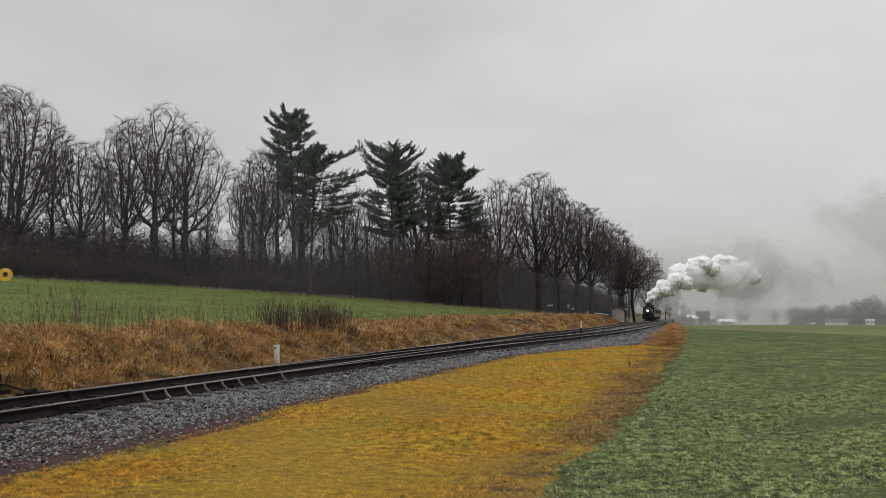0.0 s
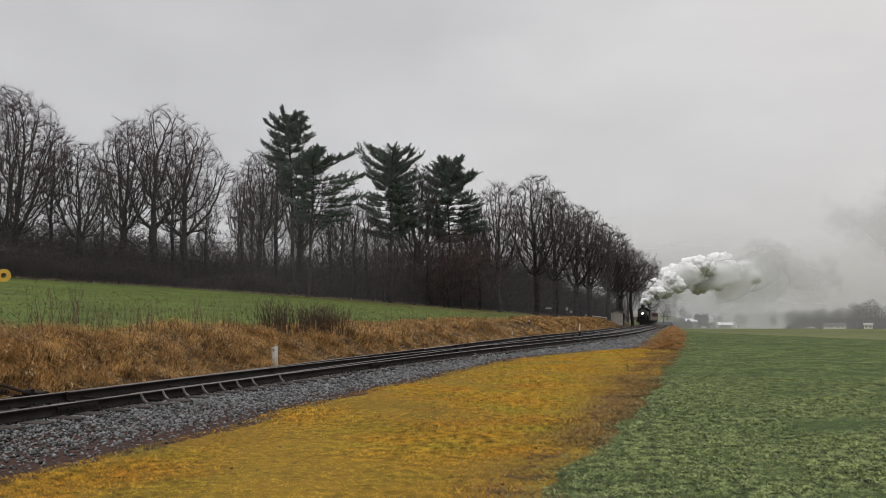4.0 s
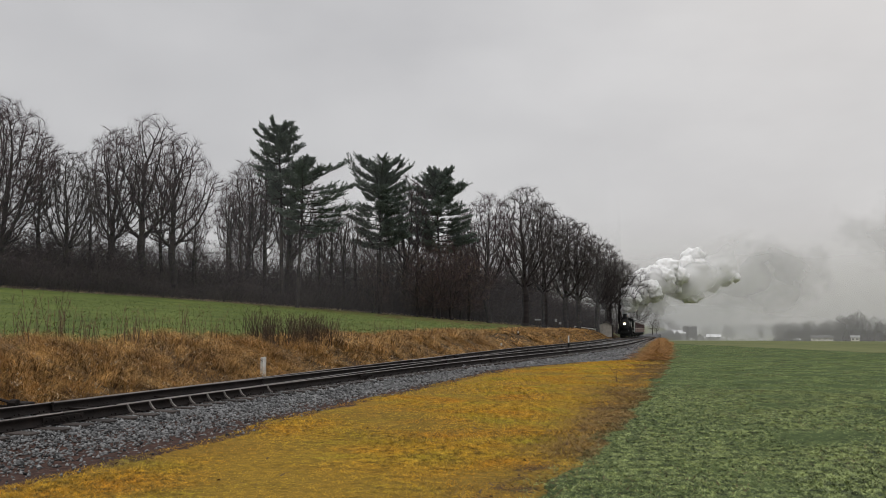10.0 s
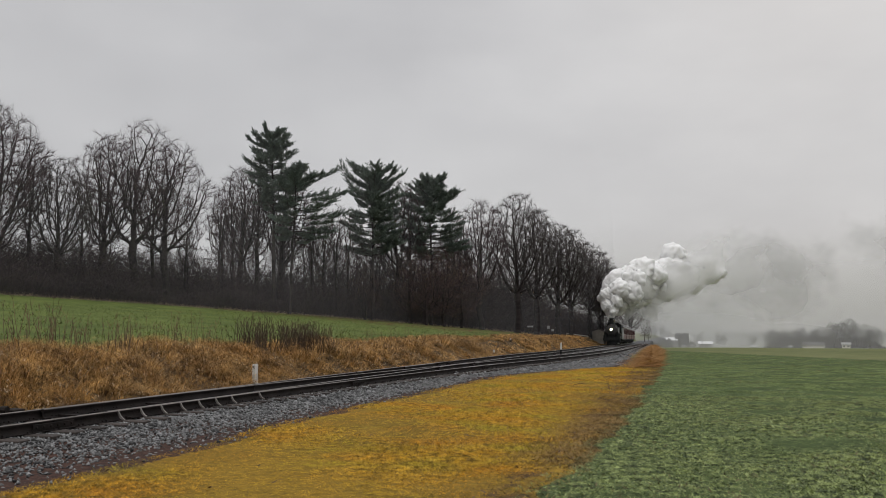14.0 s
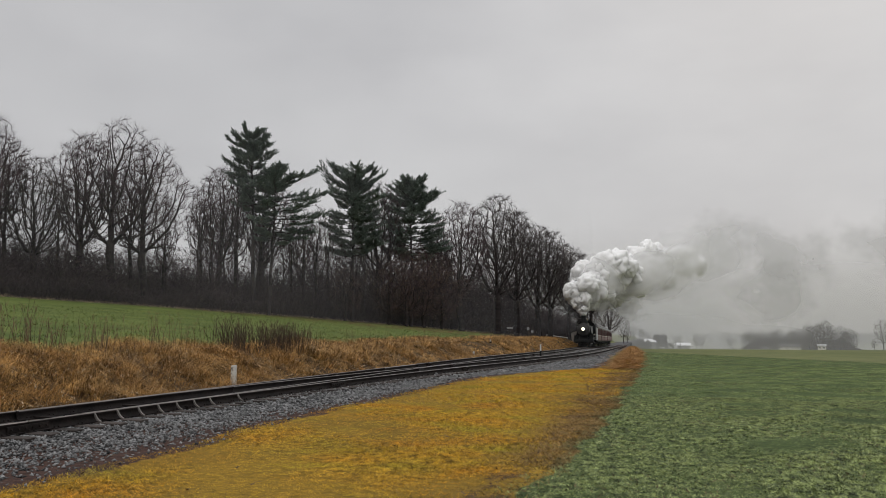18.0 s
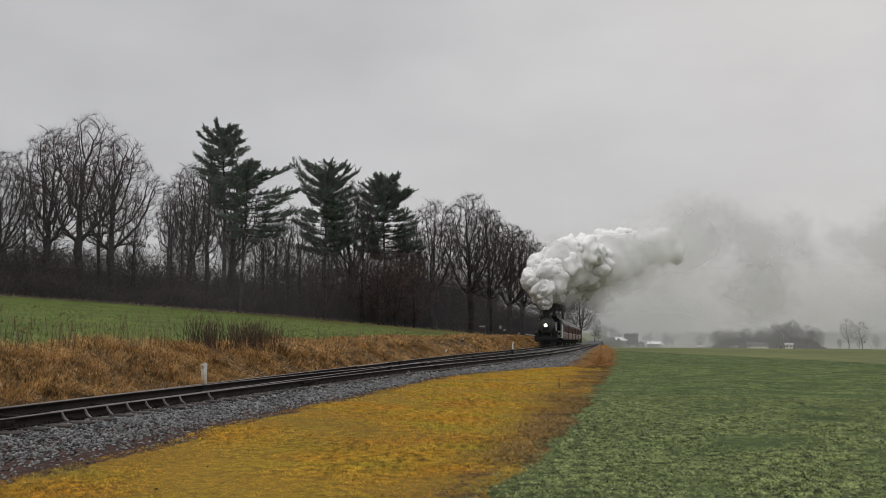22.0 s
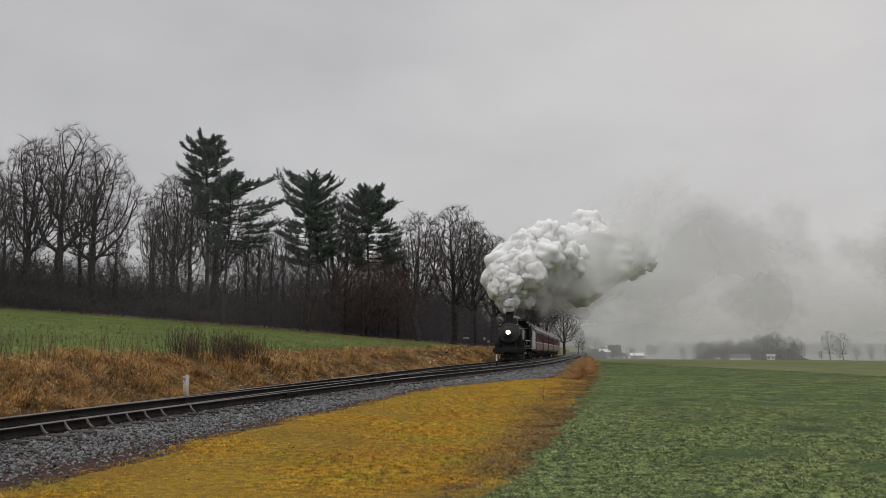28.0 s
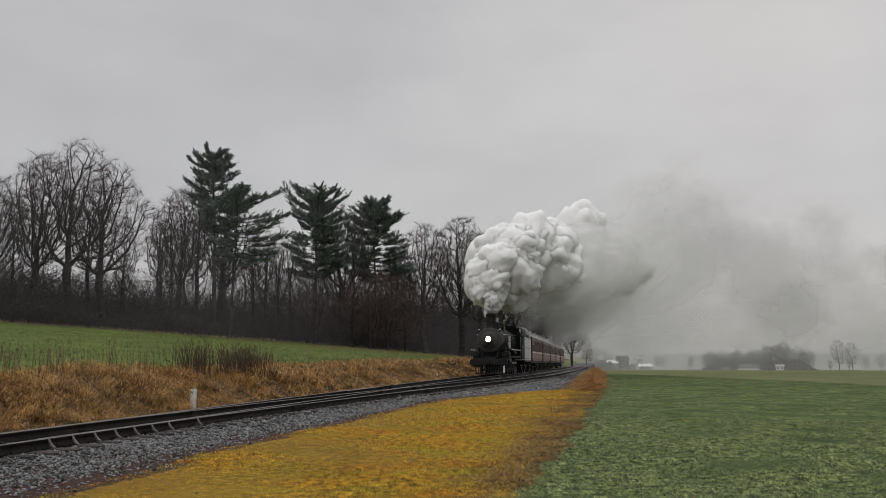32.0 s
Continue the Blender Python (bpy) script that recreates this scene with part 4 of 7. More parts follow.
def weed_clump(rng, x, y, n, hgt, wide, label, leaves=1, upright=1.0, stem=None):
    t = thing("weed_clump", label, "weeds", Matrix.Translation((x, y, float(land(x, y)) - 0.02)), group="dead weeds on the bank")
    segs, bits = [], []
    for _ in range(n):
        p = Vector((rng.normal(0, wide), rng.normal(0, wide), 0))
        d = Vector((rng.normal(0, 0.2 * upright), rng.normal(0, 0.2 * upright), 1)).normalized()
        h = hgt * rng.uniform(0.5, 1.1)
        r = 0.011
        for s in range(3):
            q = p + d * h / 3
            segs.append((*p, *q, r, r * 0.75))
            d = (d + Vector((rng.normal(0, 0.1), rng.normal(0, 0.1), 0))).normalized()
            for _ in range(leaves + 1 if s == 2 else 0):
                e = q + Vector((rng.normal(0, 0.09 * upright), rng.normal(0, 0.09 * upright), rng.uniform(0.04, 0.16))) * hgt
                segs.append((*q, *e, 0.007, 0.004))
                bits.append((*e,))
            p, r = q, r * 0.75
    tagged(part("stem_tangle", tubes(np.array(segs), 3), stem or WEED, t), kind="stuff")
    b = np.array(bits)
    tagged(part("withered_growth", blades(b, rng.uniform(0.03, 0.07, len(b)), rng.uniform(0.006, 0.013, len(b)), 0.6, 0.4, 1, rng), WEED, t), kind="stuff")


make_verge()
make_crop()
make_bank()


def make_bramble():
    """Thin bare briars and dry leaves between the verge and the crop."""
    rng = np.random.default_rng(27)
    for x, y, n, hgt in ((-2.3, 26.5, 6, 0.6), (-1.9, 22, 4, 0.3)):
        t = thing("bramble", "thin bare bramble stems arching over the verge", "bramble", Matrix.Translation((x, y, float(land(x, y)))), group="brambles")
        segs = []
        for _ in range(n):
            p, d = Vector((rng.normal(0, 0.4), rng.normal(0, 0.5), 0)), Vector((rng.normal(0, 0.8), rng.normal(0, 0.4), 1)).normalized()
            for s in range(5):
                q = p + d * hgt / 4
                segs.append((*p, *q, 0.007, 0.005))
                p, d = q, (d + Vector((rng.normal(0, 0.15), 0, -0.32))).normalized()
                if p.z < 0.03:
                    break
        tagged(part("stem_tangle", tubes(np.array(segs), 4), WEED, t), kind="stuff")
    m = 170
    y = rng.uniform(7, 40, m)
    x = np.where(rng.uniform(0, 1, m) < 0.6, crop_edge(y) - rng.uniform(0, 1.2, m), stone_edge(y) + rng.uniform(-0.2, 5.0, m))
    p = ground_points(x, y, -0.05)
    tagged(part("fallen_leaves", blades(p, rng.uniform(0.03, 0.07, m), rng.uniform(0.025, 0.05, m), 1.2, 0.5, 2, rng), WEED), "scattered dark brown fallen leaves on grass", "leaves", kind="stuff")


make_bramble()

# ---- the wood along the upper field ----
VASE = bare_tree(1, 20, 8.2, "big bare tree with many stems and a smooth domed crown", base=0.16, stems=6, points=4200, up=0.5, shape=0.0, level=0.28)
UPRIGHT = bare_tree(9, 20, 4.8, "tall bare broadleaved tree with fine upright twigs", base=0.27, points=1700, up=0.36, shape=0.2, level=0.28, slim=1.45)
ROUND = bare_tree(2, 20, 5.8, "bare grey broadleaved tree with a rounded crown", base=0.26, points=2000, up=0.36, shape=0.06, level=0.22, twig=TWIG_GREY, slim=1.5)
SLIM = bare_tree(3, 18, 2.9, "slim bare tree with reddish twigs", base=0.3, points=640, up=0.3, shape=0.4, level=0.35, slim=1.4)
OPEN = bare_tree(8, 21, 6.0, "bare tree with crooked open limbs", base=0.28, points=1350, step=0.5, up=0.18, shape=0.4, slim=1.8, level=0.28)
YOUNG = bare_tree(5, 13, 2.4, "young bare tree at the wood's edge", base=0.2, points=330, up=0.3, shape=0.5, level=0.35, slim=1.3)
WIDE = bare_tree(6, 17, 7.0, "bare tree with limbs arching over the railway", base=0.42, points=1300, up=0.08, shape=0.6, twig=TWIG_GREY, slim=1.4)
OAK = bare_tree(7, 11, 3.8, "low oak that keeps its withered brown leaves", base=0.1, points=520, up=0.1, shape=0.8, leaves=3600)
TALL = {}


def measure_up(src):
    """A tree's full height, from its twigs."""
    TALL[src] = float(np.percentile([v.co.z for c in src.children for v in c.data.vertices], 99.3))


for o in (VASE, UPRIGHT, ROUND, SLIM, OPEN, YOUNG, WIDE, OAK):
    measure_up(o)
USED = set()


def stand(src, x, y, size, turn):
    """Plants the tree itself the first time, copies afterwards."""
    m = Matrix.Translation((x, y, float(land(x, y)) - 0.1)) @ Matrix.Rotation(turn, 4, "Z")
    if src in USED:
        o = copy_thing(src, m)
    else:
        o = src
        USED.add(src)
        TALL.setdefault(src, 20.0)
        o.matrix_basis = m
    o.scale = (size, size, size)
    return o


def crest(src, az, d, top, turn=0.0):
    """A tree whose top stands at the height top, seen at az degrees, d metres off."""
    x, y = at_sight(az, d)
    stand(src, x, y, (top - float(land(x, y))) / TALL[src], turn)


def brush_mesh(segs, shoots, rng):
    v, f = ribbons(np.concatenate(segs), rng)
    v2, f2 = ribbons(np.concatenate(shoots), rng, tip=True)
    return np.concatenate([v, v2]), np.concatenate([f[:, [0, 1, 2]], f[:, [0, 2, 3]], f2 + len(v)])


def make_wood():
    rng = np.random.default_rng(31)
    crests = (
        (VASE, -45.3, 90, 23.6), (SLIM, -42.6, 93, 21.0), (ROUND, -41.0, 92, 19.4), (SLIM, -39.6, 95, 18.6),
        (UPRIGHT, -38.2, 97, 23.2), (OPEN, -36.3, 97, 25.0), (OPEN, -34.4, 98, 23.3), (SLIM, -35.3, 99, 21.0), (SLIM, -33.3, 100, 17.5),
        (SLIM, -30.9, 106, 20.2), (UPRIGHT, -29.7, 108, 22.6), (SLIM, -28.7, 109, 24.6), (UPRIGHT, -26.9, 112, 23.8), (SLIM, -30.2, 110, 19.0),
        (SLIM, -25.0, 110, 17.4), (SLIM, -24.2, 112, 18.2), (SLIM, -23.3, 112, 18.8), (SLIM, -22.5, 115, 18.0),
        (UPRIGHT, -19.2, 120, 23.4), (SLIM, -18.4, 118, 21.5), (SLIM, -15.4, 125, 20.4), (SLIM, -14.8, 124, 18.0),
        (UPRIGHT, -13.4, 127, 21.8), (ROUND, -11.0, 132, 23.6), (ROUND, -9.7, 138, 22.0), (ROUND, -8.2, 145, 20.6),
        (ROUND, -7.4, 150, 20.0), (ROUND, -6.1, 160, 18.6), (ROUND, -5.5, 167, 17.6), (WIDE, -5.2, 176, 15.0), (WIDE, -4.55, 172, 14.6))
    for src, az, d, top in crests:
        crest(src, az, d, top, rng.uniform(0, 6.28))
    for az, d, top in ((-18.4, 115, 13.0), (-17.2, 115, 13.8), (-16.0, 117, 13.6), (-14.8, 119, 12.8), (-21.4, 112, 10.8)):
        crest(OAK, az, d, top, rng.uniform(0, 6.28))
    # lower trees that fill the wood behind and along its edge
    for k in range(78):
        u = (k + rng.uniform(0, 1)) / 78
        y = 34 + 140 * u
        x = float(wood_edge(y)) - rng.uniform(1.5, 12)
        src = (YOUNG, YOUNG, SLIM, YOUNG)[k % 4]
        az = math.degrees(math.atan2(x, y))
        if -33.0 < az < -31.4 or (az < -33 and k % 4) or k % 5 == 0:
            continue
        stand(src, x, y, rng.uniform(0.62, 0.98) * (0.75 if src is SLIM else 1.0) * (1.0 if y < 140 else 0.85), rng.uniform(0, 6.28))
    for k in range(20):
        y = 84 + 93 * (k + rng.uniform(0, 1)) / 20
        x = float(wood_edge(y)) - rng.uniform(8, 22)
        if math.degrees(math.atan2(x, y)) < -27.5:
            continue
        stand((UPRIGHT, SLIM, SLIM)[k % 3], x, y, rng.uniform(0.5, 0.72), rng.uniform(0, 6.28))
    crest(PINE_A, -27.5, 106, 27.9)
    crest(PINE_B, -26.5, 105, 22.6)
    crest(PINE_C, -20.9, 114, 25.0)
    crest(PINE_D, -16.9, 120, 24.5)
    # brush: stems and side shoots, one tangle along the edge
    n = 36000
    y = 30 + 165 * rng.uniform(0, 1, n)
    back = rng.exponential(4.2, n) - 0.8
    x = wood_edge(y) - back
    base = np.stack([x, y, land(x, y) - 0.1], -1)
    height = rng.uniform(1.3, 3.6, n) * (0.45 + 0.26 * np.clip(back, 0, 4)) * np.interp(y, [30, 85, 100, 118, 150, 200], [1.35, 1.3, 1.5, 2.1, 1.9, 0.9]) * (0.55 + 0.9 * lumpy(x, y, 0.55, 33))
    height = np.minimum(height, np.interp(y, [30, 95, 108, 118, 150, 200], [4.2, 4.4, 5.6, 8.0, 7.5, 3.5]) * rng.uniform(0.6, 1, n))
    segs, shoots = [], []
    p, d, r = base, np.stack([rng.normal(0, 0.42, n), rng.normal(0, 0.42, n), np.ones(n)], -1), np.full(n, 0.022)
    for s in range(3):
        q = p + d * (height / 3)[:, None]
        segs.append(np.concatenate([p, q, r[:, None], r[:, None] * 0.7], 1))
        for _ in range(2):
            e = p + (q - p) * rng.uniform(0, 1, (n, 1)) + np.stack([rng.normal(0, 0.5, n), rng.normal(0, 0.5, n), rng.uniform(-0.2, 0.7, n)], -1) * (height / 3.2)[:, None]
            shoots.append(np.concatenate([q, e, np.full((n, 1), 0.02), np.full((n, 1), 0.006)], 1))
        p, r = q, r * 0.7
        d = d + np.stack([rng.normal(0, 0.25, n), rng.normal(0, 0.25, n), np.zeros(n)], -1)
    tagged(part("undergrowth", brush_mesh(segs, shoots, rng), BRUSH), "dense dark brown leafless brush along the wood", "brush", kind="stuff")
    # straw-coloured grass fringe where the field meets the wood
    m = 9000
    y = rng.uniform(34, 180, m)
    x = wood_edge(y) + rng.normal(0.6, 0.7, m)
    tagged(part("fringe_grass", blades(ground_points(x, y), rng.uniform(0.15, 0.6, m), rng.uniform(0.02, 0.045, m), 0.4, 0.35, 1, rng), SEED), "pale dry grass fringe below the wood", "grass", kind="stuff")


PINE_A = pine_tree(11, 23, 0.54, "tall white pine with a narrow dark crown", ((0, 2.2, 2.0), (0.25, 2.6, 2.6), (0.55, 3.2, 3.3), (0.8, 3.0, 2.6), (1, 1.4, 1.2)), boughs=60, tilt=-0.05)
PINE_B = pine_tree(12, 18, 0.5, "white pine with long boughs swept to one side", ((0, 1.6, 4.0), (0.3, 1.8, 6.4), (0.6, 1.8, 7.2), (0.85, 1.6, 5.0), (1, 1.2, 2.6)), boughs=46, tilt=0.05, rise=0.02)
PINE_C = pine_tree(13, 20, 0.42, "broad white pine with a dense fan-shaped crown", ((0, 3.0, 3.2), (0.3, 3.6, 3.6), (0.6, 4.4, 4.0), (0.85, 5.4, 3.8), (1, 3.0, 2.2)), boughs=90, rise=0.22)
PINE_D = pine_tree(14, 19, 0.45, "white pine with upswept crown boughs", ((0, 3.4, 4.2), (0.25, 3.8, 4.6), (0.55, 3.6, 4.4), (0.8, 3.2, 4.0), (1, 1.2, 1.2)), boughs=80, rise=0.14)
for o in (PINE_A, PINE_B, PINE_C, PINE_D):
    measure_up(o)
make_wood()

# ---- the train: locomotive, tender, coaches ----
# pale grey base colour stands for sky reflected in the tender's glossy side
TENDER_SHEEN = noisy("tender_sky_sheen", (0.42, 0.43, 0.43), (0.6, 0.61, 0.6), 0.8, 15.0, 0.3, 0.0, 0.05, 0.5)
DARK_RED = noisy("dark_red_window_band", (0.05, 0.012, 0.012), (0.085, 0.02, 0.02), 1.0, 20.0, 0.4, 0.0, 0.05, 0.5)


def spoked_wheel(bm, x, y, z, r, wide, spokes, s):
    """A wheel in the y-z plane, its outer face towards s."""
    lathe(bm, [(r * 0.80, -wide / 2), (r + 0.03, -wide / 2 * s if s < 0 else -wide / 2), (r, -wide * 0.2), (r * 0.985, wide / 2), (r * 0.84, wide / 2), (r * 0.80, wide * 0.3)], "X", 28, (x, y, z))
    lathe(bm, [(r * 0.20, -wide * 0.6), (r * 0.22, wide * 0.7), (0.04, wide * 0.75)], "X", 14, (x, y, z))
    for k in range(spokes):
        a = 2 * math.pi * k / spokes
        rod(bm, (x, y + r * 0.18 * math.cos(a), z + r * 0.18 * math.sin(a)), (x, y + r * 0.84 * math.cos(a), z + r * 0.84 * math.sin(a)), 0.04, 0.03, 5)


def wheelset(name, parent, y, r, spokes, weight=False):
    """Two wheels on an axle, at its own pose so that it can roll."""
    hub = new(name)
    hub.empty_display_size = 0.2
    hub.parent = parent
    hub.matrix_basis = Matrix.Translation((0, y, r))
    for s in (-1, 1):
        bm = B()
        spoked_wheel(bm, s * 0.74, 0, 0, r, 0.13, spokes, s)
        if weight:
            box(bm, s * 0.74 - 0.05, s * 0.74 + 0.05, -r * 0.5, r * 0.5, -r * 0.84, -r * 0.52, 0.02)
            rod(bm, (s * 0.78, 0, 0.33), (s * 0.92, 0, 0.33), 0.06, sides=10)
        part("wheel", bm, BLACK, hub)
    bm = B()
    rod(bm, (-0.74, 0, 0), (0.74, 0, 0), 0.08, sides=10)
    part("axle", bm, BLACK, hub)
    return hub


def make_locomotive():
    t = thing("locomotive", "black steam locomotive with lit round headlight, working hard", "locomotive")
    P = lambda name, bm, mat, label="": part(name, bm, mat, t, label)
    zc, r = 2.62, 0.93
    bm = B()
    lathe(bm, [(r, 1.55), (r + 0.015, 1.6), (r + 0.015, 3.55), (r, 3.6)], "Y", 40, (0, 0, zc))
    P("smokebox", bm, GRAPHITE, "grey graphite-painted smokebox")
    bm = B()
    lathe(bm, [(r - 0.02, 3.6), (r, 5.4), (r + 0.1, 7.2), (r + 0.12, 9.2)], "Y", 40, (0, 0, zc))
    for y in (3.7, 4.7, 5.7, 6.7, 7.7, 8.7):
        rr = r + 0.012 + max(0, y - 5.4) * 0.055 - (0.02 if y < 4 else 0)
        lathe(bm, [(rr, y), (rr + 0.012, y + 0.01), (rr + 0.012, y + 0.06), (rr, y + 0.07)], "Y", 40, (0, 0, zc))
    P("boiler", bm, GREENBLACK)
    bm = B()
    lathe(bm, [(r - 0.01, 1.555), (r - 0.03, 1.50), (0.66, 1.46), (0.64, 1.40), (0.52, 1.36), (0.2, 1.33)], "Y", 40, (0, 0, zc))
    P("smokebox_door", bm, GRAPHITE, "round grey smokebox door")
    for k in range(16):
        a = 2 * math.pi * k / 16
        bm = B()
        rod(bm, (0.78 * math.cos(a), 1.40, zc + 0.78 * math.sin(a)), (0.78 * math.cos(a), 1.5, zc + 0.78 * math.sin(a)), 0.035, sides=6)
        P("door_bolt", bm, BLACK)
    bm = B()
    lathe(bm, [(0.10, 1.36), (0.27, 1.30), (0.30, 1.10), (0.30, 0.98), (0.27, 0.975), (0.255, 1.02)], "Y", 28, (0, 0, zc + 0.06))
    P("headlight_housing", bm, BLACK)
    bm = B()
    lathe(bm, [(0.205, 0.99), (0.17, 0.975), (0.05, 0.968)], "Y", 28, (0, 0, zc + 0.06))
    P("headlight", bm, LAMP, "lit warm white headlight lens")
    bm = B()
    box(bm, -0.42, 0.42, 1.22, 1.3, zc - 0.40, zc - 0.34, 0.01)
    box(bm, -0.38, 0.38, 1.36, 1.40, 1.72, 1.9, 0.01)
    P("headlight_bracket", bm, BLACK)
    for s in (-1, 1):
        bm = B()
        lathe(bm, [(0.05, 3.30), (0.095, 3.34), (0.10, 3.52), (0.06, 3.56), (0.05, 3.62)], "Z", 14, (s * 0.80, 1.7, 0))
        rod(bm, (s * 0.70, 1.7, 3.22), (s * 0.80, 1.7, 3.32), 0.025, sides=6)
        lamp = P("marker_lamp", bm, BLACK)
        bm = B()
        lathe(bm, [(0.055, 1.595), (0.05, 1.585), (0.02, 1.58)], "Y", 14, (s * 0.80, 0, 3.43))
        part("lens", bm, MARKER, lamp, "small lit white lens")
    # stack, domes, bell
    bm = B()
    lathe(bm, [(0.52, 3.36), (0.41, 3.6), (0.37, 3.75), (0.36, 4.42), (0.43, 4.5), (0.44, 4.66), (0.36, 4.66), (0.32, 4.55), (0.29, 3.7)], "Z", 28, (0, 2.4, 0))
    P("smokestack", bm, BLACK, "black straight smokestack")
    for y, rr, top in ((4.45, 0.42, 4.12), (6.2, 0.44, 4.2)):
        bm = B()
        lathe(bm, [(rr * 1.25, 3.42), (rr * 1.02, 3.6), (rr, top - 0.28), (rr * 0.86, top - 0.1), (rr * 0.5, top), (0.05, top + 0.02)], "Z", 24, (0, y, 0))
        P("dome", bm, GREENBLACK)
    bm = B()
    lathe(bm, [(0.17, 3.72), (0.15, 3.78), (0.11, 3.95), (0.05, 4.02)], "Z", 16, (0, 3.55, 0))
    P("bell", bm, BRASS, "brass bell on the boiler")
    bm = B()
    rod(bm, (-0.22, 3.55, 3.5), (-0.22, 3.55, 4.05), 0.03, sides=6), rod(bm, (0.22, 3.55, 3.5), (0.22, 3.55, 4.05), 0.03, sides=6), rod(bm, (-0.22, 3.55, 4.05), (0.22, 3.55, 4.05), 0.03, sides=6)
    P("bell_yoke", bm, BLACK)
    bm = B()
    rod(bm, (0.3, 7.4, 3.5), (0.3, 7.4, 4.3), 0.04, sides=8), rod(bm, (0.3, 7.4, 4.1), (0.3, 7.4, 4.4), 0.06, sides=8)
    P("whistle", bm, BRASS)
    bm = B()
    rod(bm, (-0.35, 8.2, 3.75), (0.3, 8.2, 3.75), 0.2, sides=14)
    P("generator", bm, BLACK)
    # frame, pilot, cylinders
    bm = B()
    box(bm, -0.55, 0.55, 1.2, 11.4, 0.85, 1.35, 0.02)
    box(bm, -0.62, 0.62, 1.9, 3.2, 1.3, 1.85, 0.04)
    P("frame", bm, BLACK)
    bm = B()
    box(bm, -1.42, 1.42, 0.95, 1.3, 0.78, 1.16, 0.02)
    P("pilot_beam", bm, BLACK)
    bm = B()
    box(bm, -1.38, 1.38, 1.3, 2.0, 1.16, 1.22, 0.01)
    P("pilot_deck", bm, BLACK)
    for s in (-1, 1):
        bm = B()
        rod(bm, (s * 0.62, 1.55, 1.2), (s * 0.55, 1.75, 1.95), 0.035, sides=8)
        P("brace_rod", bm, BLACK)
        bm = B()
        rod(bm, (s * 1.25, 1.0, 1.16), (s * 1.25, 1.0, 1.72), 0.02, sides=6)
        P("flag_staff", bm, BLACK)
        bm = B()
        for z in (0.35, 0.62):
            box(bm, s * 1.15 - 0.2, s * 1.15 + 0.2, 0.95, 1.2, z, z + 0.035, 0.008)
        rod(bm, (s * 1.33, 1.1, 0.35), (s * 1.33, 1.1, 0.8), 0.018, sides=6), rod(bm, (s * 0.97, 1.1, 0.35), (s * 0.97, 1.1, 0.8), 0.018, sides=6)
        P("footboard", bm, BLACK)
    for k in range(11):
        u = (k - 5) / 5
        bm = B()
        rod(bm, (u * 1.05, 1.0, 0.78), (u * 0.85, 0.62 + 0.22 * abs(u), 0.14), 0.032, sides=6)
        P("pilot_slat", bm, BLACK)
    bm = B()
    box(bm, -0.92, 0.92, 0.6, 0.9, 0.10, 0.17, 0.01)
    P("pilot_foot", bm, BLACK)
    bm = B()
    box(bm, -0.11, 0.11, 0.45, 1.0, 0.82, 1.02, 0.02), box(bm, -0.17, 0.17, 0.28, 0.5, 0.78, 1.08, 0.04)
    P("coupler", bm, BLACK)
    for s in (-1, 1):
        bm = B()
        lathe(bm, [(0.36, 2.05), (0.40, 2.1), (0.40, 3.15), (0.36, 3.2)], "Y", 24, (s * 1.08, 0, 1.0))
        box(bm, s * 1.08 - 0.33, s * 1.08 + 0.33, 2.2, 3.05, 1.25, 1.75, 0.05)
        lathe(bm, [(0.2, 2.0), (0.22, 2.05), (0.22, 3.2), (0.2, 3.25)], "Y", 18, (s * 1.08, 0, 1.6))
        P("cylinder", bm, BLACK)
        bm = B()
        box(bm, s * 1.2 - 0.22, s * 1.2 + 0.22, 3.3, 9.2, 1.93, 1.98, 0.01)
        P("running_board", bm, BLACK)
        bm = B()
        box(bm, s * 1.43 - 0.012, s * 1.43 + 0.012, 3.3, 9.2, 1.90, 1.99)
        P("running_board_edge", bm, CREAM, "cream-painted running board edge")
        bm = B()
        rod(bm, (s * 1.0, 1.9, 3.05), (s * 1.08, 9.2, 3.2), 0.022, sides=6)
        P("handrail", bm, STEEL)
        bm = B()
        lathe(bm, [(0.16, 5.2), (0.19, 5.25), (0.19, 6.9), (0.16, 6.95)], "Y", 16, (s * 1.18, 0, 1.72))
        P("air_tank", bm, BLACK)
        bm = B()
        rod(bm, (s * 0.88, 3.4, 2.95), (s * 1.12, 3.6, 1.9), 0.05, sides=8), rod(bm, (s * 0.93, 2.9, 2.5), (s * 1.06, 2.75, 1.75), 0.09, sides=10)
        P("steam_pipe", bm, BLACK)
        for z in (0.8, 1.12):
            bm = B()
            box(bm, s * 1.1 - 0.025, s * 1.1 + 0.025, 3.2, 4.9, z, z + 0.08, 0.01)
            P("crosshead_guide", bm, STEEL)
    bm = B()
    lathe(bm, [(0.13, 2.0), (0.15, 2.05), (0.15, 2.5), (0.13, 2.55)], "Z", 14, (1.08, 4.3, 0)), lathe(bm, [(0.16, 2.6), (0.16, 3.0)], "Z", 14, (1.08, 4.3, 0))
    P("air_pump", bm, STEEL, "bright steam air pump")
    # cab
    bm = B()
    for s in (-1, 1):
        box(bm, s * 1.46 - 0.03, s * 1.46 + 0.03, 9.2, 11.3, 1.3, 2.35), box(bm, s * 1.46 - 0.03, s * 1.46 + 0.03, 9.2, 11.3, 3.15, 3.62)
        for y0, y1 in ((9.2, 9.45), (10.15, 10.3), (11.0, 11.3)):
            box(bm, s * 1.46 - 0.03, s * 1.46 + 0.03, y0, y1, 2.35, 3.15)
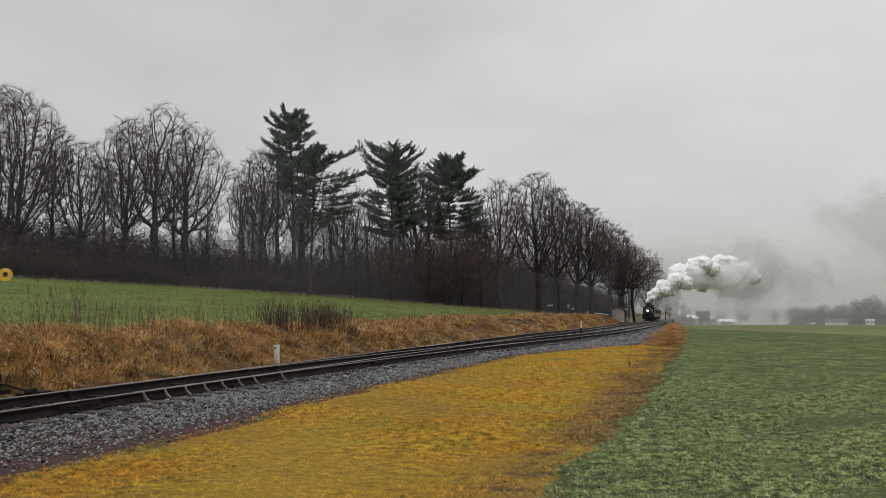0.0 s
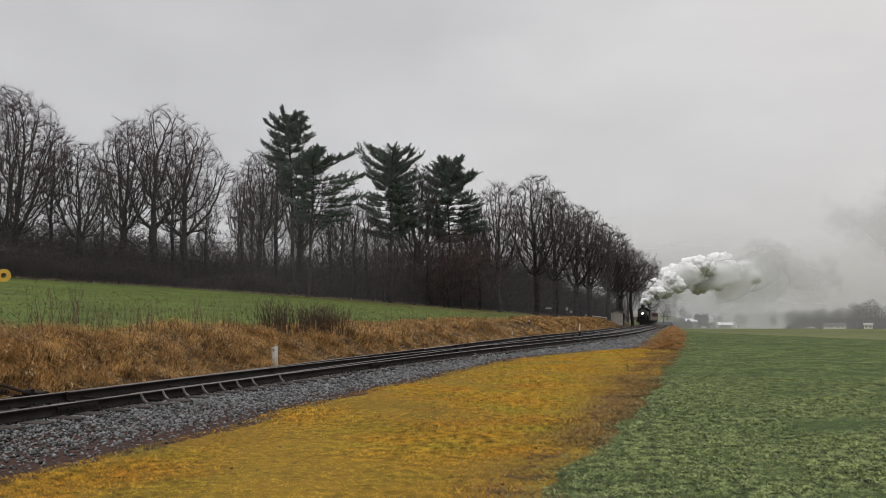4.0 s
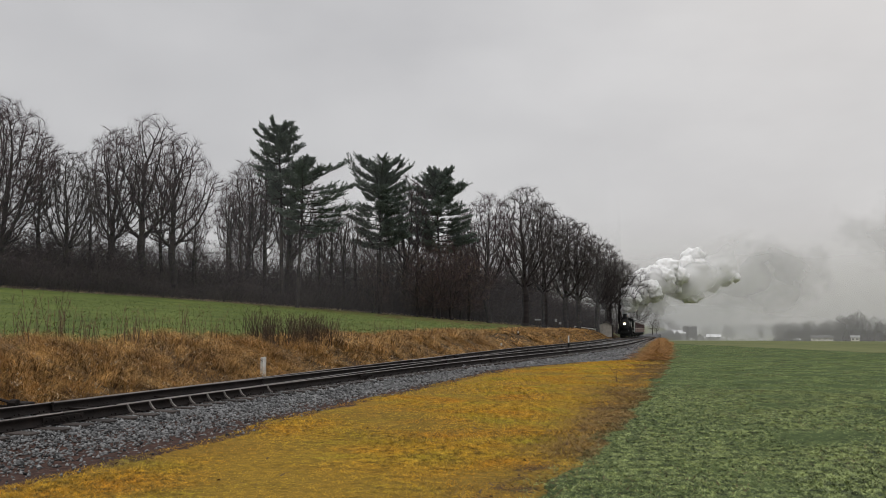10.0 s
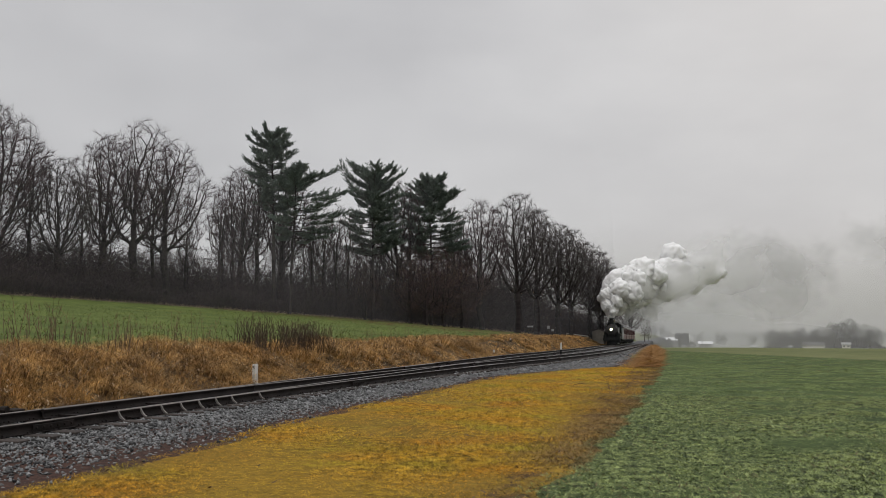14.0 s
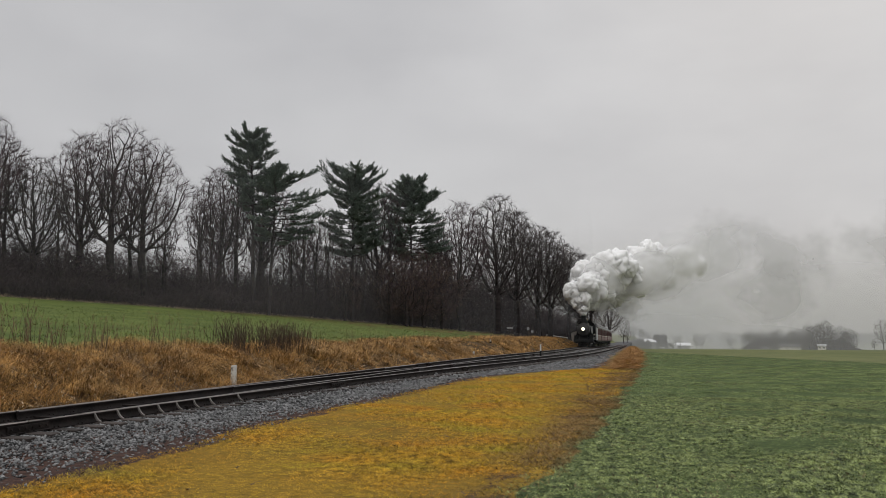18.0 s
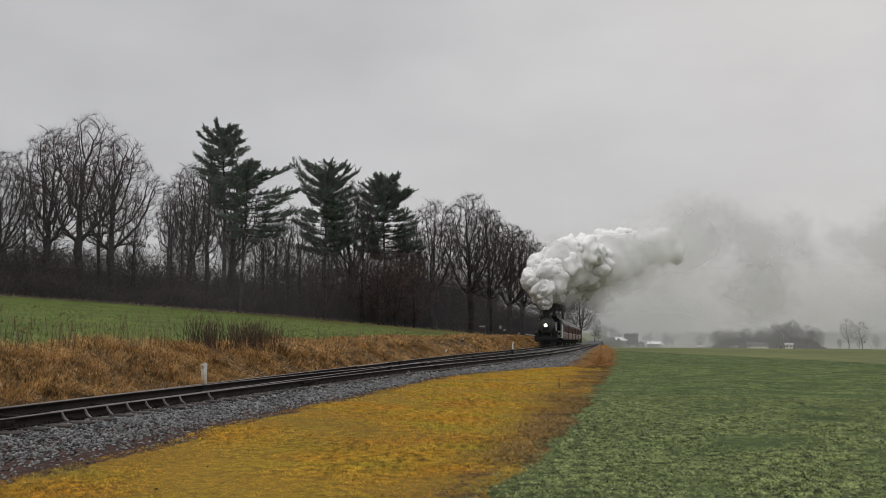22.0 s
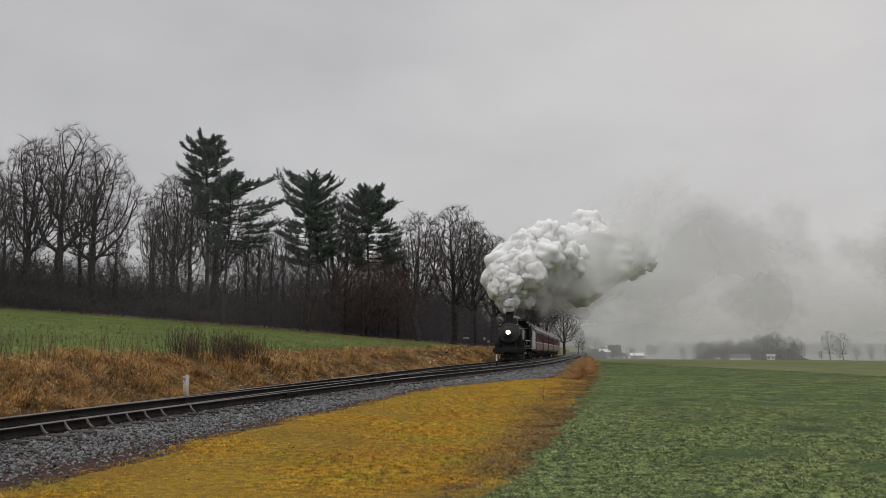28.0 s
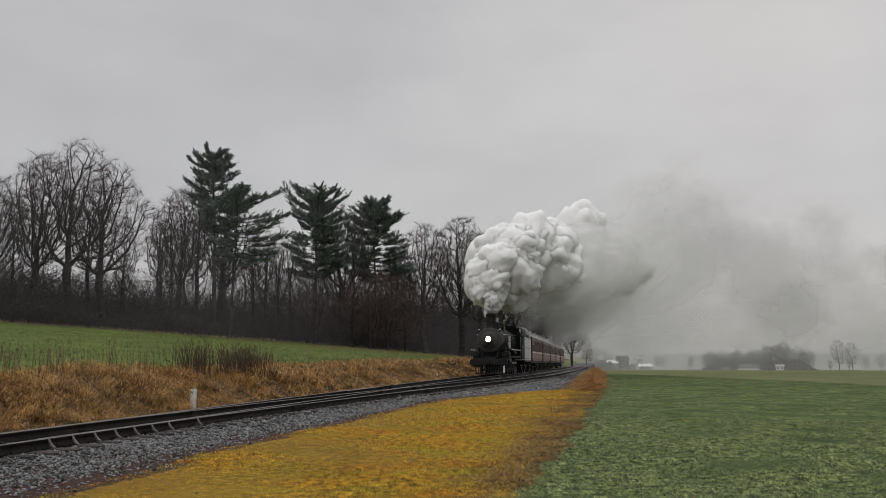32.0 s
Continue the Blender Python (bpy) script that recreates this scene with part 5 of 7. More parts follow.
    box(bm, -1.39, 1.39, 9.2, 9.26, 1.5, 3.5)
    box(bm, -1.3, 1.3, 9.2, 9.26, 3.5, 3.78), box(bm, -1.0, 1.0, 9.2, 9.26, 3.78, 4.02)
    P("cab_body", bm, BLACK)
    bm = B()
    prof = [(-1.62, 3.42), (-1.46, 3.74), (-1.15, 4.0), (-0.65, 4.2), (0, 4.28), (0.65, 4.2), (1.15, 4.0), (1.46, 3.74), (1.62, 3.42)]
    a = [bm.verts.new((x, 8.95, z)) for x, z in prof] + [bm.verts.new((x, 8.95, z - 0.06)) for x, z in reversed(prof)]
    b = [bm.verts.new((x, 11.6, z)) for x, z in prof] + [bm.verts.new((x, 11.6, z - 0.06)) for x, z in reversed(prof)]
    bm.faces.new(a), bm.faces.new(b[::-1])
    for i in range(len(a)):
        bm.faces.new((a[i], a[(i + 1) % len(a)], b[(i + 1) % len(a)], b[i]))
    bmesh.ops.recalc_face_normals(bm, faces=bm.faces)
    P("cab_roof", bm, BLACK)
    for s in (-1, 1):
        bm = B()
        box(bm, s * 1.1 - 0.24, s * 1.1 + 0.24, 9.18, 9.20, 2.7, 3.3, 0.0)
        P("cab_front_window", bm, GLASS)
        bm = B()
        rod(bm, (s * 1.45, 11.35, 1.2), (s * 1.45, 11.35, 3.1), 0.02, sides=6)
        P("grab_iron", bm, STEEL)
    bm = B()
    box(bm, -1.4, 1.4, 9.2, 11.4, 1.22, 1.3)
    P("cab_floor", bm, BLACK)
    rolls = []
    for k in range(5):
        w = wheelset("driving_wheels", t, 4.3 + 1.32 * k, 0.63, 14, True)
        rolls.append((w, 4.3 + 1.32 * k, 0.63))
    w = wheelset("pilot_wheels", t, 2.0, 0.4, 10)
    rolls.append((w, 2.0, 0.4))
    rods = []
    for s in (-1, 1):
        bm = B()
        box(bm, s * 0.92 - 0.03, s * 0.92 + 0.03, -0.1, 5.38, -0.055, 0.055, 0.015)
        for k in range(5):
            rod(bm, (s * 0.92 - 0.045, 1.32 * k, 0), (s * 0.92 + 0.045, 1.32 * k, 0), 0.11, sides=12)
        o = P("side_rod", bm, STEEL)
        rods.append(o)
    return t, rolls, rods


def truck(t, y, r=0.42):
    bm = B()
    for s in (-1, 1):
        box(bm, s * 0.95 - 0.05, s * 0.95 + 0.05, y - 1.25, y + 1.25, 0.62, 0.74, 0.01)
        box(bm, s * 0.95 - 0.06, s * 0.95 + 0.06, y - 0.35, y + 0.35, 0.34, 0.62, 0.02)
        for dy in (-0.9, 0.9):
            box(bm, s * 0.95 - 0.1, s * 0.95 + 0.1, y + dy - 0.13, y + dy + 0.13, 0.32, 0.58, 0.02)
    box(bm, -0.95, 0.95, y - 0.2, y + 0.2, 0.6, 0.82, 0.02)
    f = part("truck_frame", bm, BLACK, t)
    for dy in (-0.9, 0.9):
        for s in (-1, 1):
            bm = B()
            lathe(bm, [(r * 0.85, -0.06), (r + 0.025, -0.06), (r, -0.02), (r * 0.98, 0.06), (r * 0.8, 0.06), (r * 0.72, 0.02), (0.12, 0.03), (0.1, 0.09)], "X", 20, (s * 0.74, y + dy, r))
            part("truck_wheel", bm, BLACK, f)


def make_tender():
    t = thing("tender", "coal-heaped tender behind the engine, sky sheen painted pale on its sides", "tender")
    bm = B()
    box(bm, -1.42, 1.42, 0, 5.9, 1.1, 3.15, 0.05)
    part("tank", bm, TENDER_SHEEN, t)
    for s in (-1, 1):
        bm = B()
        box(bm, s * 1.36 - 0.04, s * 1.36 + 0.04, 0.2, 4.2, 3.15, 3.42, 0.01)
        part("coal_board", bm, BLACK, t)
    rng = np.random.default_rng(44)
    m = 700
    x, y = rng.uniform(-1.15, 1.15, m), rng.uniform(0.3, 4.2, m)
    z = 3.12 + 0.5 * (1 - (x / 1.3) ** 2) * np.sin(np.clip((y - 0.2) / 4.1, 0, 1) * math.pi) ** 0.5
    tagged(part("coal", stones(np.stack([x, y, z], -1), rng.uniform(0.08, 0.18, m), rng), BLACK, t), "heaped black coal", kind="stuff")
    bm = B()
    box(bm, -1.42, 1.42, -0.1, 6.05, 0.95, 1.12, 0.01)
    part("underframe", bm, BLACK, t)
    for z in (1.25, 2.2, 3.0):
        for s in (-1, 1):
            bm = B()
            box(bm, s * 1.427 - 0.004, s * 1.427 + 0.004, 0.2, 5.7, z, z + 0.03)
            part("lining_strip", bm, BLACK, t)
    bm = B()
    rod(bm, (0, 5.1, 3.14), (0, 5.1, 3.35), 0.35, sides=18)
    part("water_hatch", bm, BLACK, t)
    truck(t, 1.4), truck(t, 4.6)
    return t


def make_coach():
    L = 15.2
    t = thing("passenger_coach", "maroon wooden passenger coach with cream stripe and clerestory roof", "railway coach", group="coaches of the train")
    bm = B()
    box(bm, -1.42, 1.42, 0.9, L - 0.9, 1.05, 1.95, 0.02)
    body = part("lower_panel", bm, MAROON, t)
    bm = B()
    box(bm, -1.42, 1.42, 0.9, L - 0.9, 3.02, 3.3, 0.02)
    part("letter_board", bm, DARK_RED, t)
    bm = B()
    box(bm, -1.30, 1.30, 1.0, L - 1.0, 1.95, 3.02)
    part("window_backing", bm, BLACK, t)
    n = 13
    for k in range(n + 1):
        y = 0.9 + (L - 1.8) * k / n
        w = 0.11 if k % 2 else 0.16
        for s in (-1, 1):
            bm = B()
            box(bm, s * 1.36 - 0.06, s * 1.36 + 0.06, max(0.9, y - w), min(L - 0.9, y + w), 1.95, 3.02)
            part("window_post", bm, DARK_RED, t)
    for s in (-1, 1):
        for k in range(n):
            y0, y1 = 0.9 + (L - 1.8) * k / n + 0.15, 0.9 + (L - 1.8) * (k + 1) / n - 0.13
            bm = B()
            box(bm, s * 1.345 - 0.012, s * 1.345 + 0.012, y0 - 0.03, y1 + 0.03, 1.96, 3.01)
            pane = part("window_pane", bm, GLASS, t)
            bm = B()
            box(bm, s * 1.39 - 0.02, s * 1.39 + 0.02, y0, y1, 1.95, 2.0)
            part("sill", bm, CREAM, pane)
            if k < 3:
                bm = B()
                box(bm, s * 1.37 - 0.008, s * 1.37 + 0.008, y0, y1, 2.6, 3.01)
                part("blind", bm, CREAM, pane, "cream roller blind half drawn")
    for z0, z1 in ((1.86, 1.93), (3.26, 3.31)):
        for s in (-1, 1):
            bm = B()
            box(bm, s * 1.427 - 0.004, s * 1.427 + 0.004, 0.9, L - 0.9, z0, z1)
            part("stripe", bm, CREAM, t, "thin cream stripe")
    for y in (1.6, L / 2, L - 1.6):
        for s in (-1, 1):
            bm = B()
            box(bm, s * 1.428 - 0.004, s * 1.428 + 0.004, y - 0.28, y + 0.28, 1.36, 1.56)
            part("number_panel", bm, CREAM, t)
    # roof: two curved side slopes and the raised clerestory
    bm = B()
    prof = [(-1.52, 3.28), (-1.45, 3.42), (-1.15, 3.58), (-0.75, 3.66), (-0.72, 3.98), (-0.5, 4.06), (0, 4.12), (0.5, 4.06), (0.72, 3.98), (0.75, 3.66), (1.15, 3.58), (1.45, 3.42), (1.52, 3.28)]
    a = [bm.verts.new((x, 0.1, z)) for x, z in prof]
    b = [bm.verts.new((x, L - 0.1, z)) for x, z in prof]
    for i in range(len(prof)):
        bm.faces.new((a[i], a[(i + 1) % len(a)], b[(i + 1) % len(a)], b[i]))
    bm.faces.new(a[::-1]), bm.faces.new(b)
    bmesh.ops.recalc_face_normals(bm, faces=bm.faces)
    part("roof", bm, ROOF, t, "weathered grey clerestory roof")
    for k in range(10):
        y = 1.4 + (L - 2.8) * k / 9
        for s in (-1, 1):
            bm = B()
            box(bm, s * 0.735 - 0.02, s * 0.735 + 0.02, y - 0.45, y + 0.45, 3.72, 3.93)
            part("clerestory_light", bm, GLASS, t)
    for y in (3.0, 7.6, 12.2):
        bm = B()
        rod(bm, (0.3, y, 4.05), (0.3, y, 4.32), 0.09, sides=10)
        part("roof_vent", bm, ROOF, t)
    # ends, platforms, steps, underframe
    for y, s in ((0.9, -1), (L - 0.9, 1)):
        bm = B()
        box(bm, -1.38, 1.38, y - 0.03, y + 0.03, 1.1, 3.4)
        part("end_wall", bm, MAROON, t)
        bm = B()
        box(bm, -0.38, 0.38, y + s * 0.035 - 0.01, y + s * 0.035 + 0.01, 1.15, 3.1)
        part("end_door", bm, DARK_RED, t)
        bm = B()
        box(bm, -1.35, 1.35, min(y, y + s * 0.85), max(y, y + s * 0.85), 0.98, 1.08)
        part("platform", bm, BLACK, t)
        bm = B()
        for x in (-1.3, -0.45, 0.45, 1.3):
            rod(bm, (x, y + s * 0.8, 1.08), (x, y + s * 0.8, 2.0 if abs(x) < 1 else 3.3), 0.025, sides=6)
        for x in (-1, 1):
            rod(bm, (x * 1.3, y + s * 0.8, 2.0), (x * 0.45, y + s * 0.8, 2.0), 0.025, sides=6)
        part("platform_railing", bm, BLACK, t)
        for x in (-1.2, 1.2):
            for z in (0.42, 0.7):
                bm = B()
                box(bm, x - 0.25, x + 0.25, y + s * 0.45 - 0.3, y + s * 0.45 + 0.3, z, z + 0.04)
                part("step", bm, BLACK, t)
    bm = B()
    box(bm, -1.3, 1.3, 0.5, L - 0.5, 0.86, 1.06)
    box(bm, -0.6, 0.6, 5.2, 7.2, 0.45, 0.86, 0.03)
    part("underframe", bm, BLACK, t)
    for x in (-1.0, 1.0):
        bm = B()
        rod(bm, (x, 3.4, 0.86), (x, 5.6, 0.5), 0.025, sides=6), rod(bm, (x, 5.6, 0.5), (x, 9.6, 0.5), 0.025, sides=6), rod(bm, (x, 9.6, 0.5), (x, 11.8, 0.86), 0.025, sides=6)
        part("truss_rod", bm, BLACK, t)
    truck(t, 2.4), truck(t, L - 2.4)
    return t


ENGINE, ROLLS, RODS = make_locomotive()
TENDER = make_tender()
COACHES = [make_coach()]
for _ in range(4):
    COACHES.append(copy_thing(COACHES[0], Matrix.Identity(4)))
TRAIN = [(ENGINE, 0.0, 11.5), (TENDER, 11.9, 5.9)] + [(c, 18.4 + 15.7 * k, 15.2) for k, c in enumerate(COACHES)]

T_T = [0, 6, 12, 19, 25, 32]
T_Y = [219, 188, 156, 120, 89.5, 61]
FINE_T = np.arange(0, 32.01, 0.5)
FINE_Y = np.interp(FINE_T, T_T, T_Y)
for _ in range(30):
    FINE_Y[1:-1] = (FINE_Y[:-2] + 2 * FINE_Y[1:-1] + FINE_Y[2:]) / 4


def head_at(t):
    """How far up the line the engine's front stands."""
    return float(np.interp(t, FINE_T, FINE_Y))


def on_track(y, length):
    """Pose of a vehicle whose front stands at y and which rests on the rails at both ends."""
    a = Vector((float(xa(y + length * 0.15)), y + length * 0.15, float(zr(y + length * 0.15))))
    b = Vector((float(xa(y + length * 0.85)), y + length * 0.85, float(zr(y + length * 0.85))))
    d = (b - a).normalized()
    m = Matrix.Identity(4)
    x = d.cross(Vector((0, 0, 1))).normalized()
    up = x.cross(d)
    for i, v in enumerate((x, d, up)):
        m[0][i], m[1][i], m[2][i] = v
    m.translation = a - d * length * 0.15
    return m


def train_motions():
    for ob, back, length in TRAIN:
        walk(ob, [(t, on_track(head_at(t) + back, length)) for t in range(0, 33, 2)])
    turn = lambda t, r: -math.degrees((head_at(t) - head_at(0)) / r)
    times = [0.2 * k if k < 160 else 32.0 for k in range(161)]
    for hub, y, r in ROLLS:
        # the small wheels turn faster and need closer rows
        ts = times if r > 0.5 else [0.1 * k for k in range(321)]
        walk(hub, [(t, pose(0, y, r, turn(t, r))) for t in ts])
    for o in RODS:
        walk(o, [(t, pose(0, 4.3 - 0.33 * math.sin(radians(turn(t, 0.63))), 0.63 + 0.33 * math.cos(radians(turn(t, 0.63))))) for t in times])

# ---- beside the line: posts, switch stand, shed ----


def on_land(x, y, turn=0.0, sink=0.0):
    return Matrix.Translation((x, y, float(land(x, y)) - sink)) @ Matrix.Rotation(radians(turn), 4, "Z")


def marker_post(x, y, h, w, label, marks=False, base=None):
    t = thing("marker_post", label, "post", on_land(x, y, -25), group="posts along the line")
    bm = B()
    r = box(bm, -w / 2, w / 2, -w * 0.35, w * 0.35, -0.2, h, 0.012)
    for v in bm.verts:
        if v.co.z > h * 0.9:
            v.co.x *= 0.9
            v.co.z += 0.02 * math.sin(v.co.x * 40)
    part("post", bm, WHITE, t)
    if marks:
        bm = B()
        for x0, x1, z0, z1 in ((-0.05, -0.03, 0.80, 0.90), (-0.01, 0.045, 0.88, 0.905), (-0.01, 0.012, 0.83, 0.88), (-0.01, 0.045, 0.815, 0.835), (0.025, 0.045, 0.77, 0.815), (-0.01, 0.045, 0.755, 0.775), (-0.045, -0.015, 0.60, 0.64)):
            box(bm, x0, x1, -w * 0.35 - 0.006, -w * 0.35 - 0.002, z0 * h, z1 * h)
        part("painted_mark", bm, BLACK, t)
    else:
        bm = B()
        box(bm, -w / 2 - 0.004, w / 2 + 0.004, -w * 0.35 - 0.004, w * 0.35 + 0.004, h * 0.02, h * 0.5)
        part("dark_band", bm, BLACK, t)
    return t


marker_post(-12.9, 23.6, 0.62, 0.17, "weathered white concrete post with flaking black marks", True)
marker_post(-8.25, 58.2, 0.95, 0.10, "slim white clearance post between the two tracks")
marker_post(-12.75, 57.0, 0.4, 0.12, "small pale stake at the foot of the bank")
marker_post(-14.2, 70.0, 0.3, 0.12, "small pale stake on the bank")

t = thing("switch_stand", "black switch stand with yellow ring target and lettered plate", "switch stand", Matrix.Translation((-13.42, 13.11, 0.16)))
bm = B()
box(bm, -0.26, 0.26, -0.2, 0.2, 0, 0.14, 0.02), box(bm, -0.14, 0.14, -0.14, 0.14, 0.14, 0.42, 0.03)
part("base_casting", bm, RUST, t)
bm = B()
rod(bm, (0, 0, 0.4), (0, 0, 2.62), 0.022, sides=10)
part("mast", bm, BLACK, t)
FACE = Matrix.Rotation(radians(44), 4, "Z")
bm = B()
N_RING = 36
rings = []
for rr, dy in ((0.05, -0.006), (0.13, -0.006), (0.13, 0.006), (0.05, 0.006)):
    rings.append([bm.verts.new((0.175 + rr * math.cos(2 * math.pi * i / N_RING), dy - 0.03, 2.38 + rr * math.sin(2 * math.pi * i / N_RING))) for i in range(N_RING)])
for a, b in zip(rings, rings[1:] + rings[:1]):
    for i in range(N_RING):
        bm.faces.new((a[i], a[(i + 1) % N_RING], b[(i + 1) % N_RING], b[i]))
bmesh.ops.recalc_face_normals(bm, faces=bm.faces)
bmesh.ops.transform(bm, matrix=FACE, verts=bm.verts)
part("target_disc", bm, YELLOW, t, "round yellow target with a hole")
bm = B()
box(bm, -0.03, 0.09, -0.036, -0.024, 2.30, 2.46, 0.004)
bmesh.ops.transform(bm, matrix=FACE, verts=bm.verts)
part("target_bracket", bm, YELLOW, t)
bm = B()
box(bm, -0.16, 0.06, -0.05, -0.04, 0.68, 0.97, 0.004)
bmesh.ops.transform(bm, matrix=FACE, verts=bm.verts)
plate = part("sign_plate", bm, WHITE, t, "white plate with black letters")
for z in (0.85, 0.71):
    cu = bpy.data.curves.new("letter", "FONT")
    cu.body, cu.size, cu.align_x, cu.extrude = "S", 0.14, "CENTER", 0.001
    ob = new("letter", cu)
    ob.data.materials.append(BLACK)
    ob.parent = plate
    ob.matrix_basis = FACE @ Matrix.Translation((0.01, -0.052, z)) @ Matrix.Rotation(radians(90), 4, "X")
bm = B()
rod(bm, (0.2, 0, 0.25), (0.85, 0.05, 0.10), 0.03, sides=8), rod(bm, (0.85, 0.05, 0.1), (1.0, 0.05, 0.1), 0.07, sides=8)
part("throw_lever", bm, RUST, t)
bm = B()
box(bm, 0.3, 2.1, 0.2, 0.26, -0.02, 0.03, 0.005), box(bm, 0.7, 1.1, 0.08, 0.4, -0.02, 0.10, 0.02)
part("connecting_rod", bm, RUST, t)

SIDING = noisy("tan_shed_siding", (0.40, 0.37, 0.32), (0.58, 0.54, 0.48), 2.0, 25.0, 0.8, bump=0.2)
DARKWOOD = noisy("dark_weathered_wood", (0.03, 0.025, 0.022), (0.09, 0.075, 0.065), 3.0, 25.0, 0.85, bump=0.3)
t = thing("trackside_shed", "small tan shelter with open dark front beside the track", "shed", Matrix.Translation((-15.9, 160.5, float(land(-15.9, 160.5)) - 0.1)))
bm = B()
box(bm, -1.3, 1.3, 0, 0.1, 0, 2.2), box(bm, -1.3, 1.3, 2.3, 2.4, 0, 2.2), box(bm, -1.3, -1.2, 0.1, 2.3, 0, 2.2)
for s in (0, 2.3):
    vs = [bm.verts.new(p) for p in ((-1.3, s, 2.2), (1.3, s, 2.2), (0.25, s, 2.75), (-1.3, s + 0.1, 2.2), (1.3, s + 0.1, 2.2), (0.25, s + 0.1, 2.75))]
    bm.faces.new(vs[:3]), bm.faces.new(vs[5:2:-1]), bm.faces.new((vs[0], vs[2], vs[5], vs[3])), bm.faces.new((vs[1], vs[4], vs[5], vs[2]))
part("wall", bm, SIDING, t)
# solid dark panel set back in the open front, for the shade inside
bm = B()
box(bm, 1.0, 1.2, 0.1, 2.3, 0, 2.2), box(bm, 1.2, 1.32, 0.1, 0.35, 0, 2.2), box(bm, 1.2, 1.32, 2.05, 2.3, 0, 2.2)
part("front", bm, DARKWOOD, t)
bm = B()
for (x0, z0), (x1, z1) in (((-1.5, 2.12), (0.25, 2.8)), ((0.25, 2.8), (1.75, 2.1))):
    vs = [bm.verts.new((x, y, z + d)) for d in (0, 0.08) for x, y, z in ((x0, -0.25, z0), (x1, -0.25, z1), (x1, 2.65, z1), (x0, 2.65, z0))]
    for f in ((0, 1, 2, 3), (7, 6, 5, 4), (0, 4, 5, 1), (1, 5, 6, 2), (2, 6, 7, 3), (3, 7, 4, 0)):
        bm.faces.new([vs[i] for i in f])
bmesh.ops.recalc_face_normals(bm, faces=bm.faces)
part("roof", bm, DARKWOOD, t, "dark shingled roof")
bm = B()
box(bm, -0.1, 0.15, 0.9, 1.15, 2.7, 3.0)
part("vent", bm, DARKWOOD, t)
t = thing("board_rail", "pale wooden board rail sloping down the bank", "fence")
for k in range(4):
    x, y = -20.2 + 0.95 * k, 150 + 2.6 * k
    bm = B()
    z = float(land(x, y))
    box(bm, x - 0.06, x + 0.06, y - 0.06, y + 0.06, z - 0.2, z + 0.75 - 0.06 * k)
    part("post", bm, WHITE, t)
    if k < 3:
        x2, y2 = x + 0.95, y + 2.6
        bm = B()
        rod(bm, (x + 0.08, y, z + 0.62 - 0.06 * k), (x2 + 0.08, y2, float(land(x2, y2)) + 0.56 - 0.06 * k), 0.09, sides=4)
        part("board", bm, WHITE, t)
for x, y, h in ((-17.3, 110.5, 2.3), (-16.9, 111.5, 1.7)):
    t = thing("trackside_pole", "slim grey pole with small box on the bank", "pole", on_land(x, y))
    bm = B()
    rod(bm, (0, 0, -0.2), (0, 0, h), 0.07, 0.06, 8)
    part("shaft", bm, DARKWOOD, t)
    bm = B()
    box(bm, -0.14, 0.14, -0.12, 0.12, h * 0.45, h * 0.62, 0.01)
    part("box", bm, ROOF, t)
t = thing("relay_box", "small grey equipment box on short legs", "equipment box", on_land(-19.3, 108))
bm = B()
box(bm, -0.35, 0.35, -0.2, 0.2, 1.0, 1.2, 0.02)
part("lid", bm, ROOF, t)
bm = B()
rod(bm, (-0.25, 0, -0.2), (-0.25, 0, 1.0), 0.05, sides=6), rod(bm, (0.25, 0, -0.2), (0.25, 0, 1.0), 0.05, sides=6)
part("legs", bm, DARKWOOD, t)

# ---- the farm and groves in the valley ----
FARM_GREY = noisy("grey_farm_wall", (0.22, 0.22, 0.22), (0.36, 0.36, 0.35), 0.3, 3.0, 0.85, bump=0)
FARM_DARK = noisy("dark_barn_boards", (0.06, 0.06, 0.06), (0.12, 0.115, 0.11), 0.3, 3.0, 0.85, bump=0)
CONCRETE = noisy("silo_concrete", (0.06, 0.058, 0.062), (0.11, 0.105, 0.11), 0.3, 2.0, 0.85, bump=0)
FARM_WHITE = noisy("white_farm_roof", (0.62, 0.63, 0.64), (0.8, 0.8, 0.8), 0.3, 3.0, 0.6, bump=0)
TAN = noisy("cream_barn_wall", (0.5, 0.47, 0.4), (0.66, 0.63, 0.55), 0.3, 3.0, 0.8, bump=0)


def far_pose(az, d, turn=0.0):
    x, y = at_sight(az, d)
    return Matrix.Translation((x, y, float(land(x, y)) - 0.1)) @ Matrix.Rotation(radians(-az + turn), 4, "Z")


